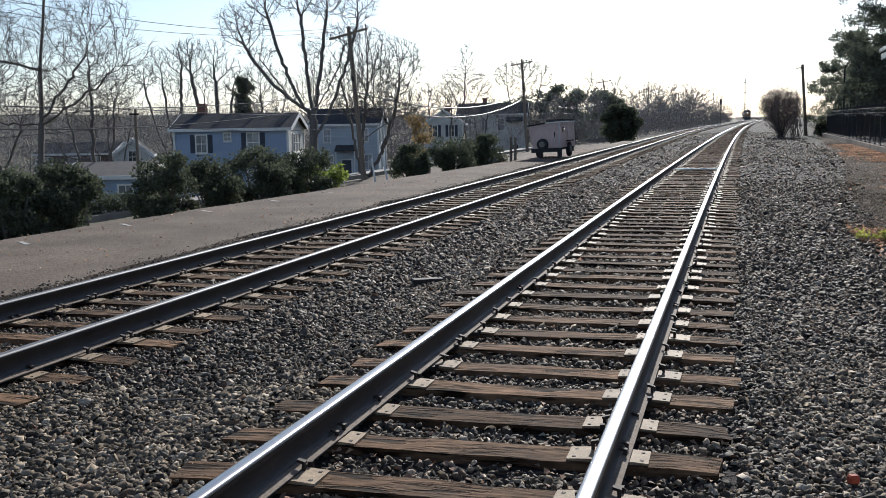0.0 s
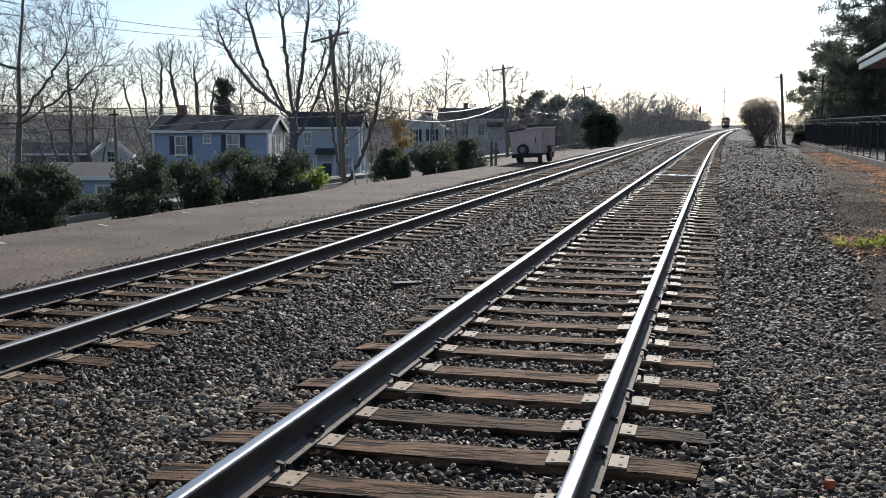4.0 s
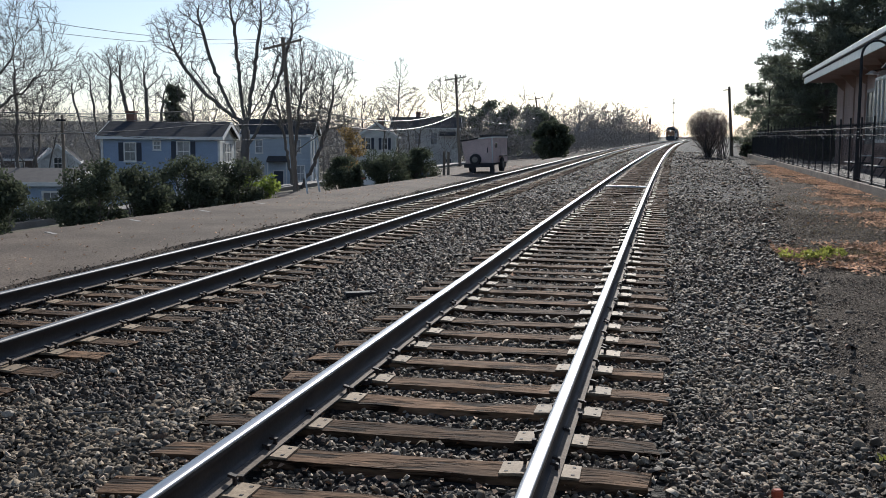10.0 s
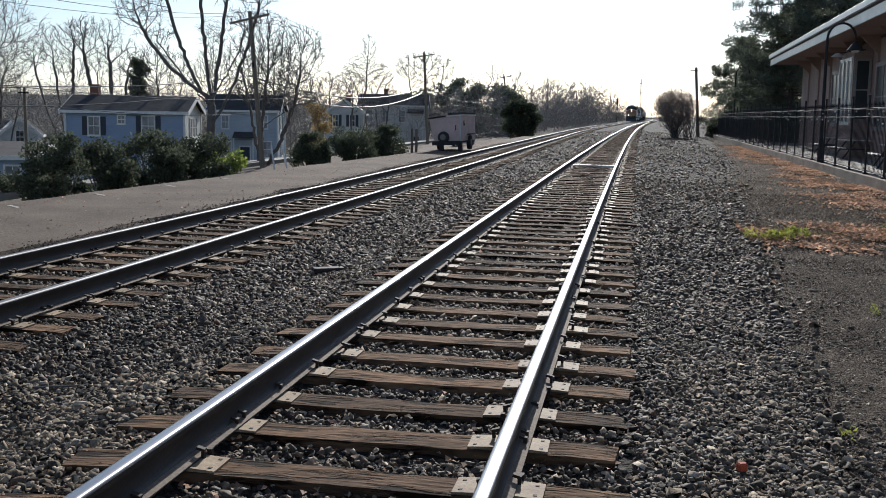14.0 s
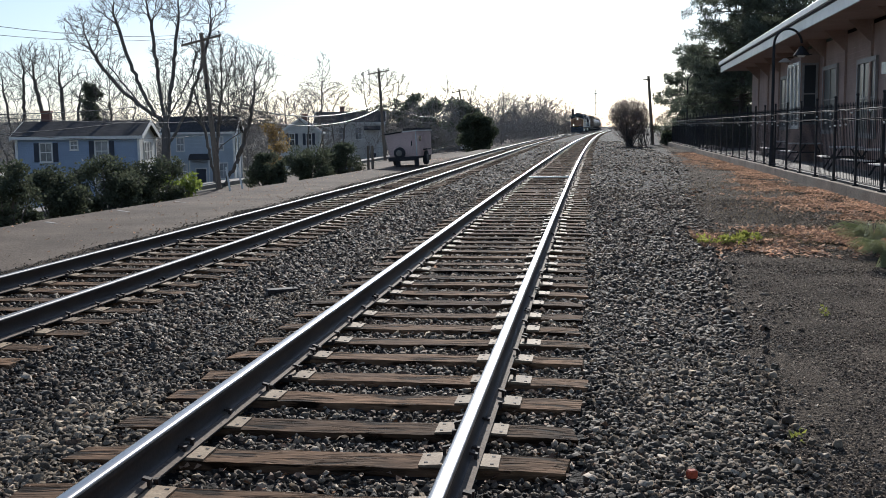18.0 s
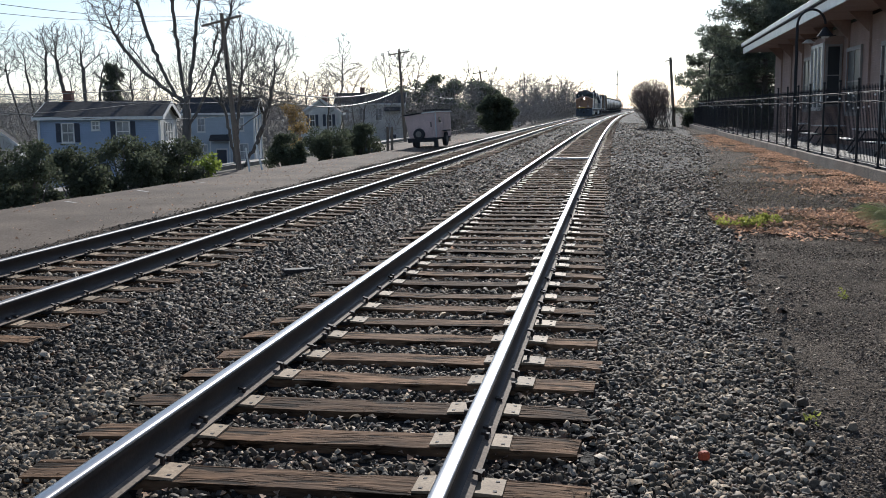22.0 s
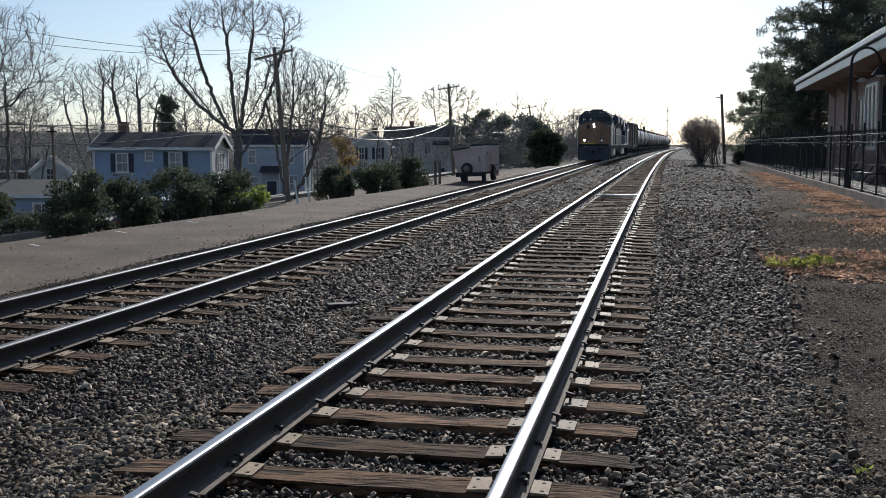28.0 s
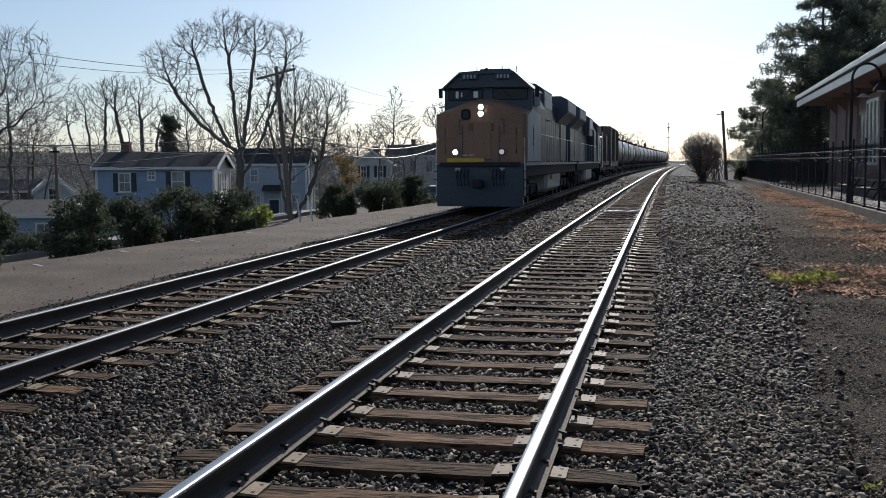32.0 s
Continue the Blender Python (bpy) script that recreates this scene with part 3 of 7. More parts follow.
def leaf_litter(rng, pts, size):
    """Flat curled leaves lying about."""
    n = len(pts)
    a = rng.uniform(0, 6.28, n)
    u = np.stack([np.cos(a), np.sin(a), rng.normal(0, 0.25, n)], 1) * size * rng.uniform(0.6, 1.3, (n, 1))
    w = np.stack([-np.sin(a), np.cos(a), rng.normal(0, 0.35, n)], 1) * size * 0.4
    up = np.array([0, 0, size * 0.25])
    verts = np.stack([pts - u / 2, pts + w + up, pts + u / 2, pts - w + up * 0.6], 1).reshape(-1, 3)
    base = 4 * np.arange(n)[:, None]
    return verts, np.concatenate([base + [0, 2, 1], base + [0, 3, 2]], 0)


# ---------------------------------------------------------------- street and poles
STREET_Z = -1.90


def build_street():
    bm = bm_new()
    rows = []
    for y in np.arange(-40, 330, 6.0):
        rows.append([bm.verts.new((x, y, z)) for x, z in ((-14.0, -2.1), (-14.1, STREET_Z), (-17.5, STREET_Z + 0.05), (-20.9, STREET_Z), (-21.0, -2.1))])
    for a, b in zip(rows, rows[1:]):
        for i in range(4):
            bm.faces.new((a[i], b[i], b[i + 1], a[i + 1]))
    ob = part("street", bm, M_ASPHALT)
    tagged(ob, "grey asphalt street running below the railway behind the hedge", "road", kind="structure")
    bm = bm_new()
    box(bm, (-22.2, 140, -1.83), (1.2, 360, 0.24))
    tagged(part("sidewalk", bm, M_CONC), "pale concrete sidewalk along the street", "pavement", kind="structure")
    bm = bm_new()
    box(bm, (-13.45, 20, -1.72), (1.1, 60, 0.30))
    tagged(part("kerb_walk", bm, M_CONC), "pale concrete walk beside the street", "pavement", kind="structure")


def cable(pts, r, n=5):
    """One unbroken round cable along the points."""
    bm = bm_new()
    rings = []
    for i, p in enumerate(pts):
        d = (pts[min(i + 1, len(pts) - 1)] - pts[max(i - 1, 0)]).to_track_quat("Z", "Y").to_matrix()
        rings.append([bm.verts.new(p + d @ Vector((r * math.cos(6.2832 * k / n), r * math.sin(6.2832 * k / n), 0))) for k in range(n)])
    for a, b in zip(rings, rings[1:]):
        for k in range(n):
            bm.faces.new((a[k], a[(k + 1) % n], b[(k + 1) % n], b[k]))
    return bm


def sag(a, b, drop, n=14):
    a, b = Vector(a), Vector(b)
    return [a.lerp(b, k / n) - Vector((0, 0, drop * 4 * (k / n) * (1 - k / n))) for k in range(n + 1)]


POLES = [(-21.9, 6.0, 7.1, 0, 0.0), (-20.5, 58.0, 7.1, -4.6, 0.14), (-20.7, 109.9, 7.9, -3.2, 0.1), (-18.2, 168.8, 7.9, -9.0, 0.0), (-17.5, 232.0, 8.2, 0.5, 0.0), (-14.5, 300.0, 8.4, 0.0, 0.0)]


def build_poles():
    for i, (x, y, top, lean, tilt) in enumerate(POLES):
        base = ground_z(x, y) - 0.05
        ob = thing("utility_pole", "weathered wooden utility pole with a crossarm and insulators", "utility pole", pose(x, y, base, 0, lean, 0), "poles along the street")
        h = top - base
        part("pole", tube(bm_new(), (0, 0, 0), (0, 0, h), 0.17, 0.12, 10), M_WOODPOLE, ob, smooth=False)
        arm = part("crossarm", box(bm_new(), (0, -0.16, h - 0.45), (2.45, 0.10, 0.13), bevel=0.01, ry=-tilt), M_WOODPOLE, ob)
        for u in (-1.1, -0.55, 0.55, 1.1):
            w = h + u * tilt
            bm = tube(bm_new(), (u, -0.16, w - 0.38), (u, -0.16, w - 0.28), 0.02, 0.02, 6)
            tube(bm, (u, -0.16, w - 0.28), (u, -0.16, w - 0.17), 0.055, 0.035, 8)
            part("insulator", bm, M_IRON, arm, "dark glazed insulator")
        for s in (-1, 1):
            part("brace", tube(bm_new(), (s * 0.7, -0.16, h - 0.5 + s * 0.7 * tilt), (0, -0.15, h - 1.1), 0.010, 0.010, 5), M_IRON, ob)
        part("cable_clamp", tube(bm_new(), (0.0, -0.2, h - 3.2), (0.0, -0.2, h - 2.9), 0.06, 0.06, 8), M_IRON, ob)

    def attach(i, u, dz):
        x, y, top, lean, tilt = POLES[i]
        return (x + u + math.sin(radians(lean)) * (top + 2), y - 0.16, top + dz + u * tilt)

    for i in range(len(POLES) - 1):
        for u, dz, drop, r in ((-1.1, -0.15, 1.6 if i == 0 else 1.05, 0.011), (1.1, -0.15, 1.75 if i == 0 else 0.9, 0.011), (0.0, -3.7, 1.25, 0.045), (0.12, -4.25, 1.45, 0.035)):
            ob = part("overhead_cable", cable(sag(attach(i, u, dz), attach(i + 1, u, dz), drop, 18), r if r < 0.02 else (0.018 if i == 0 else r)), M_WIRE)
            tagged(ob, "black overhead cable sagging between wooden poles", "cable", "cables along the street")
    # a second line of low poles behind the street
    spots = [(-40.0, -6.0, 1.9), (-27.0, 44.2, 2.3), (-29.0, 96.0, 2.9)]
    for x, y, top in spots:
        base = ground_z(x, y) - 0.05
        ob = thing("low_pole", "short dark wooden service pole carrying two cables", "utility pole", pose(x, y, base), "poles along the street")
        part("pole", tube(bm_new(), (0, 0, 0), (0, 0, top - base), 0.09, 0.07, 8), M_WOODPOLE, ob)
        part("bracket", box(bm_new(), (0, -0.1, top - base - 0.25), (0.5, 0.08, 0.08)), M_IRON, ob)
    for (x0, y0, z0), (x1, y1, z1) in zip(spots, spots[1:]):
        for dz, drop in ((0.0, 0.5), (-0.75, 0.8)):
            ob = part("overhead_cable", cable(sag((x0, y0, z0 + dz), (x1, y1, z1 + dz), drop, 14), 0.018), M_WIRE)
            tagged(ob, "black overhead cable sagging between wooden poles", "cable", "cables along the street")
    # guy guards by the first pole
    for k, (x, y, dx) in enumerate(((-10.95, 33.0, 0.30), (-10.7, 33.6, 0.38))):
        z = ground_z(x, y)
        ob = part("guy_guard", tube(bm_new(), (x, y, z - 0.05), (x - dx, y + 0.3, z + 1.35), 0.035, 0.03, 8), M_WHITE)
        tagged(ob, "pale leaning guy-wire guard in the verge", "guy guard", "guy guards")


# ---------------------------------------------------------------- bare trees
def tree_segments(rng, height, spread, levels, first=0.25, kids=(3, 5), lean=0.1, trunk_r=None, wild=0.35, stems=1, droop=0.0):
    """Tapered crooked limbs that fork and fork again, as rows of two ends and two radii."""
    out = []
    trunk_r = trunk_r or height * 0.016

    def unit(v):
        return v / (np.linalg.norm(v) + 1e-9)

    def grow(p, d, length, r, level):
        last = level >= levels
        n = 5 if level < 2 else (4 if level < 4 else 3)
        tip = 0.35 if last else 0.62
        for k in range(n):
            d = d + rng.normal(0, wild * (0.18 if level == 0 else 0.5), 3)
            d[2] += (0.05 if level < 2 else 0.0) - droop * level
            d = unit(d)
            q = p + d * length / n * rng.uniform(0.8, 1.2)
            ra, rb = r * (1 - (1 - tip) * k / n), r * (1 - (1 - tip) * (k + 1) / n)
            out.append((p, q, ra, rb))
            p = q
            if not last and k < n - 1 and (level > 0 or k / n >= first) and rng.random() < 0.22 * kids[1]:
                side = unit(np.cross(d, rng.normal(size=3)))
                ang = rng.uniform(0.6, 1.15) * spread
                grow(p, unit(d * math.cos(ang) + side * math.sin(ang)), length * rng.uniform(0.42, 0.7), rb * rng.uniform(0.4, 0.6), level + 1)
        if last:
            return
        side = unit(np.cross(d, rng.normal(size=3)))
        for s in ((1, -1) if rng.random() < 0.75 else (1, -1, 0)):
            ang = s * rng.uniform(0.25, 0.6) * spread
            grow(p, unit(d * math.cos(ang) + side * math.sin(ang)), length * rng.uniform(0.6, 0.85), r * tip * rng.uniform(0.66, 0.86), level + 1)

    for s in range(stems):
        d = np.array([rng.normal(0, lean), rng.normal(0, lean), 1.0])
        grow(np.array([rng.normal(0, 0.15) * (stems > 1), rng.normal(0, 0.15) * (stems > 1), -0.1]), unit(d), height * 0.36, trunk_r * (1 if stems == 1 else 0.75), 0)
    return out


def tubes(segs, n=3, thick=1.0):
    """Arrays for many tapered tubes at once."""
    a = np.array([s[0] for s in segs])
    b = np.array([s[1] for s in segs])
    r0 = np.array([s[2] for s in segs]) * thick
    r1 = np.array([s[3] for s in segs]) * thick
    d = b - a
    d = d / (np.linalg.norm(d, axis=1, keepdims=True) + 1e-9)
    ref = np.where(np.abs(d[:, 2:3]) > 0.9, np.array([[1.0, 0, 0]]), np.array([[0, 0, 1.0]]))
    u = np.cross(d, ref)
    u = u / np.linalg.norm(u, axis=1, keepdims=True)
    w = np.cross(d, u)
    rings = []
    for p, r in ((a, r0), (b, r1)):
        for k in range(n):
            t = 2 * math.pi * k / n
            rings.append(p + (u * math.cos(t) + w * math.sin(t)) * r[:, None])
    verts = np.stack(rings, 1).reshape(-1, 3)
    f = np.array([(k, (k + 1) % n, n + (k + 1) % n, n + k) for k in range(n)])
    faces = (f[None] + 2 * n * np.arange(len(segs))[:, None, None]).reshape(-1, 4)
    return verts, faces


def grown_tree(x, y, z, lobes, fork, seed, label, trunk_r=0.25, stems=1, reach=0.4, twig=0.012, density=1.0, hair=2, tilt=(0.0, 0.0)):
    """A bare tree whose limbs grow towards points spread through the lobes of its crown (x, y, z, three radii, about its foot)."""
    rng = np.random.default_rng(seed)
    goals = []
    for cx, cy, cz, rx, ry, rz in lobes:
        n = int(density * 105 * (rx * ry * rz) ** 0.66 / reach) + 20
        d = rng.normal(size=(n, 3))
        d /= np.linalg.norm(d, axis=1, keepdims=True)
        goals.append(np.array([cx, cy, cz]) + d * rng.random((n, 1)) ** 0.45 * np.array([rx, ry, rz]))
    goals = np.concatenate(goals)
    pos, up = [np.array([0.0, 0.0, -0.15])], [-1]
    lean = np.array([tilt[0], tilt[1], 1.0])
    while pos[-1][2] < fork:
        lean = lean + np.append(rng.normal(0, 0.03, 2), 0)
        up.append(len(pos) - 1)
        pos.append(pos[-1] + lean / np.linalg.norm(lean) * reach)
    spine = len(pos)
    for k, (cx, cy, cz, rx, ry, rz) in enumerate(lobes):
        at = 0 if stems > 1 and k < stems else rng.integers(int(spine * 0.6), spine)
        a, c = pos[at], np.array([cx, cy, cz - 0.75 * rz])
        if c[2] < a[2] - 0.5:
            at = max(1, int(spine * 0.45))
            a = pos[at]
        mid = a + (c - a) * np.array([0.62, 0.62, 0.42]) + rng.normal(0, 0.25, 3)
        n = max(2, int(np.linalg.norm(c - a) / reach))
        for t in np.arange(1, n + 1) / n:
            q = a * (1 - t) ** 2 + mid * 2 * t * (1 - t) + c * t * t
            pos.append(q + rng.normal(0, 0.05, 3))
            up.append(at)
            at = len(pos) - 1
    P = np.array(pos)
    dist = np.linalg.norm(goals[:, None] - P[None], axis=2)
    near, best = dist.argmin(1), dist.min(1)
    alive = np.ones(len(goals), bool)
    grown = {}
    for _ in range(150):
        if not alive.any():
            break
        pull = {}
        for g in np.nonzero(alive)[0]:
            pull.setdefault(near[g], []).append((goals[g] - pos[near[g]]) / (best[g] + 1e-6))
        fresh = []
        for node, ways in pull.items():
            w = np.sum(ways, 0)
            old = pos[node] - pos[up[node]] if up[node] >= 0 else np.array([0, 0, 1.0])
            w = w / (np.linalg.norm(w) + 1e-6) + old / (np.linalg.norm(old) + 1e-6) * 0.8 + rng.normal(0, 0.2, 3) + np.array([0, 0, 0.10])
            q = pos[node] + w / np.linalg.norm(w) * reach
            if grown.get(node, 0) >= 3:
                alive[near == node] = False
                continue
            grown[node] = grown.get(node, 0) + 1
            pos.append(q)
            up.append(node)
            fresh.append(len(pos) - 1)
        if not fresh:
            break
        d = np.linalg.norm(goals[:, None] - np.array([pos[k] for k in fresh])[None], axis=2)
        closer = d.min(1) < best
        near = np.where(closer, np.array(fresh)[d.argmin(1)], near)
        best = np.minimum(best, d.min(1))
        alive &= best > reach * 1.4
    n = len(pos)
    flow = np.zeros(n)
    has = np.zeros(n, bool)
    for k in range(n - 1, 0, -1):
        flow[k] += 1.0 if not has[k] else 0.0
        flow[up[k]] += flow[k]
        has[up[k]] = True
    most = flow[1:].max()
    rad = np.maximum(twig, trunk_r * (flow / most) ** max(0.5, math.log(trunk_r / twig) / math.log(most)))
    thick, fine = [], []
    for k in range(1, n):
        a, b = pos[up[k]], pos[k]
        ra = min(rad[up[k]], rad[k] * 1.25) * (1.35 if up[k] == 0 else 1.0)
        past = (b - a) / reach * rad[k] * 0.7
        (thick if rad[k] > 2.6 * twig else fine).append((a - past * 0.6, b + past, ra, rad[k]))
        if flow[k] <= 3:
            way = (b - a) / reach
            for _ in range(hair):
                w = way + rng.normal(0, 0.5, 3) + np.array([0, 0, 0.2])
                w /= np.linalg.norm(w)
                m = b + w * rng.uniform(0.35, 0.8) * reach * 1.5
                fine.append((b, m, twig * 0.9, twig * 0.7))
                w2 = w + rng.normal(0, 0.55, 3)
                fine.append((m, m + w2 / np.linalg.norm(w2) * rng.uniform(0.3, 0.7) * reach * 1.4, twig * 0.7, twig * 0.45))
    ob = thing("bare_tree", label, "tree", pose(x, y, z), "bare trees")
    raw("trunk", *tubes(thick, 6), M_BARK, ob, smooth=True)
    tagged(raw("crown", *tubes(fine, 3), M_TWIG, ob), "leafless crown of fine twigs")
    return ob


def far_wood(name, label, spots, seed):
    """A band of distant bare trees as one piece."""
    rng = np.random.default_rng(seed)
    kinds = []
    for k in range(6):
        segs = tree_segments(rng, 12, 0.9, 4, 0.2, (1, 1), 0.1, 0.12, 0.35, 1)
        top = max(s[1][2] for s in segs)
        kinds.append([(s[0] / top, s[1] / top, s[2] / top, s[3] / top) for s in segs])
    vs, fs, n = [], [], 0
    for x, y, h, thick in spots:
        k = kinds[rng.integers(6)]
        a = rng.uniform(0, 6.28)
        rot = np.array([[math.cos(a), -math.sin(a), 0], [math.sin(a), math.cos(a), 0], [0, 0, 1]]) * h
        o = np.array([x, y, ground_z(x, min(y, 420)) - 0.2])
        segs = [(rot @ s[0] + o, rot @ s[1] + o, max(thick, s[2] * h), max(thick * 0.8, s[3] * h)) for s in k]
        v, f = tubes(segs, 3)
        vs.append(v)
        fs.append(f + n)
        n += len(v)
    # the wood's pale colour includes the haze of distance
    ob = raw(name, np.concatenate(vs), np.concatenate(fs), M_HAZETWIG)
    tagged(ob, label, "trees", kind="stuff")


# ---------------------------------------------------------------- leaves
def leaf_cloud(rng, centers, radii, n, size, shape=(1.0, 0.45), up=0.3):
    """Small folded leaves near the surface of overlapping clumps."""
    c = rng.integers(len(centers), size=n)
    d = rng.normal(size=(n, 3))
    d /= np.linalg.norm(d, axis=1, keepdims=True)
    rr = radii[c][:, None] * (rng.random((n, 1)) ** 0.45) * rng.uniform(0.8, 1.12, (n, 1))
    p = centers[c] + d * rr * np.array([1, 1, 0.85])
    a = rng.normal(size=(n, 3)) + d * 0.5 + np.array([0, 0, up])
    a /= np.linalg.norm(a, axis=1, keepdims=True)
    b = np.cross(a, rng.normal(size=(n, 3)))
    b /= np.linalg.norm(b, axis=1, keepdims=True)
    s = size * rng.uniform(0.6, 1.3, (n, 1))
    nrm = np.cross(a, b)
    tip = p + a * s * shape[0]
    fold = min(0.12, 0.8 * shape[1])
    l = p + a * s * shape[0] * 0.45 + b * s * shape[1] + nrm * s * fold
    r = p + a * s * shape[0] * 0.45 - b * s * shape[1] + nrm * s * fold
    verts = np.stack([p, l, tip, r], 1).reshape(-1, 3)
    base = 4 * np.arange(n)[:, None]
    faces = np.concatenate([base + [0, 2, 1], base + [0, 3, 2]], 0)
    return verts, faces


def shrub(name, x, y, top, hw, seed, label, mat=None, n=4200, size=0.11, z=None, category="shrub", group="shrubs along the lot"):
    rng = np.random.default_rng(seed)
    z = ground_z(x, y) - 0.03 if z is None else z
    h = top - z
    ob = thing(name, label, category, pose(x, y, z), group)
    k = 34
    ang, rad, hh = rng.uniform(0, 6.28, k), np.sqrt(rng.random(k)) * hw * 0.85, rng.uniform(0.16, 0.88, k)
    wide = np.sin(np.pi * np.clip(hh * 0.85 + 0.12, 0, 1)) ** 0.5
    centers = np.stack([np.cos(ang) * rad * wide, np.sin(ang) * rad * wide, hh * h], 1)
    radii = rng.uniform(0.22, 0.42, k) * min(hw, h) * 0.95
    segs = []
    for c in centers:
        segs.append((np.array([rng.normal(0, 0.05), rng.normal(0, 0.05), -0.05]), c * np.array([0.5, 0.5, 0.55]), 0.035, 0.022))
        segs.append((c * np.array([0.5, 0.5, 0.55]), c, 0.022, 0.008))
    raw("stem", *tubes(segs, 5), M_BARK, ob)
    tagged(raw("foliage", *leaf_cloud(rng, centers, radii, n, size), mat or M_LEAF, ob), "dense glossy leaves")
    return ob


def build_left_green():
    data = [(-13.0, 17.1, 0.74, 0.75), (-12.9, 18.6, 0.86, 0.8), (-12.3, 21.6, 1.0, 0.85), (-12.2, 23.8, 0.72, 0.72), (-12.1, 26.3, 0.98, 0.95), (-11.7, 28.5, 0.88, 0.82), (-11.5, 38.6, 0.78, 0.85), (-10.6, 41.5, 0.88, 1.2), (-10.0, 44.7, 0.92, 0.95)]
    for k, (x, y, top, hw) in enumerate([(x, y, t + 0.04, w * (1.2 if y < 35 else 0.95)) for x, y, t, w in data]):
        shrub("evergreen_shrub", x, y, top, hw, 40 + k, "rounded dark green broadleaf evergreen shrub at the lot's edge", n=10500, size=0.072)
    shrub("yellow_shrub", -11.6, 30.0, 0.34, 0.7, 61, "low yellow-green shrub beside the dark evergreens", M_LEAFY, 1500, 0.11)
    for k, (x, y, top, hw) in enumerate(((-13.4, 14.6, 0.5, 0.7), (-12.0, 25.0, 0.25, 0.5), (-11.9, 27.5, 0.2, 0.5))):
        shrub("low_shrub", x, y, top, hw, 80 + k, "low dark green filler shrub", n=2400, size=0.09)
    # clipped hedge beyond the street
    rng = np.random.default_rng(9)
    ob = thing("clipped_hedge", "long clipped dark green hedge behind the street", "hedge", pose(-22.2, 34.6, -1.95))
    cs = np.stack([rng.uniform(-0.5, 0.5, 90), rng.uniform(-5, 5, 90), rng.uniform(0.15, 0.7, 90)], 1)
    raw("foliage", *leaf_cloud(rng, cs, np.full(90, 0.34), 9000, 0.08), M_LEAF, ob)
    # dark dense evergreen beside the far bend
    shrub("dense_evergreen", -8.55, 88.0, 2.75, 1.75, 31, "tall dense dark evergreen bush close to the track", M_LEAF, 18000, 0.14, -0.7, group="evergreens by the track")
    rng = np.random.default_rng(77)
    # tan-leaved small tree
    ob = grown_tree(-22.6, 76.4, -2.6, ((0, 0, 3.6, 0.7, 0.7, 1.0), (0, 0, 2.2, 0.6, 0.6, 0.8)), 1.0, 21, "small tree still holding tan autumn leaves", 0.07, 2, 0.25, 0.01)
    cs = np.stack([rng.normal(0, 0.35, 18), rng.normal(0, 0.35, 18), rng.uniform(1.2, 4.6, 18)], 1)
    raw("leaves", *leaf_cloud(rng, cs, np.full(18, 0.5), 1500, 0.15), M_TAN, ob)


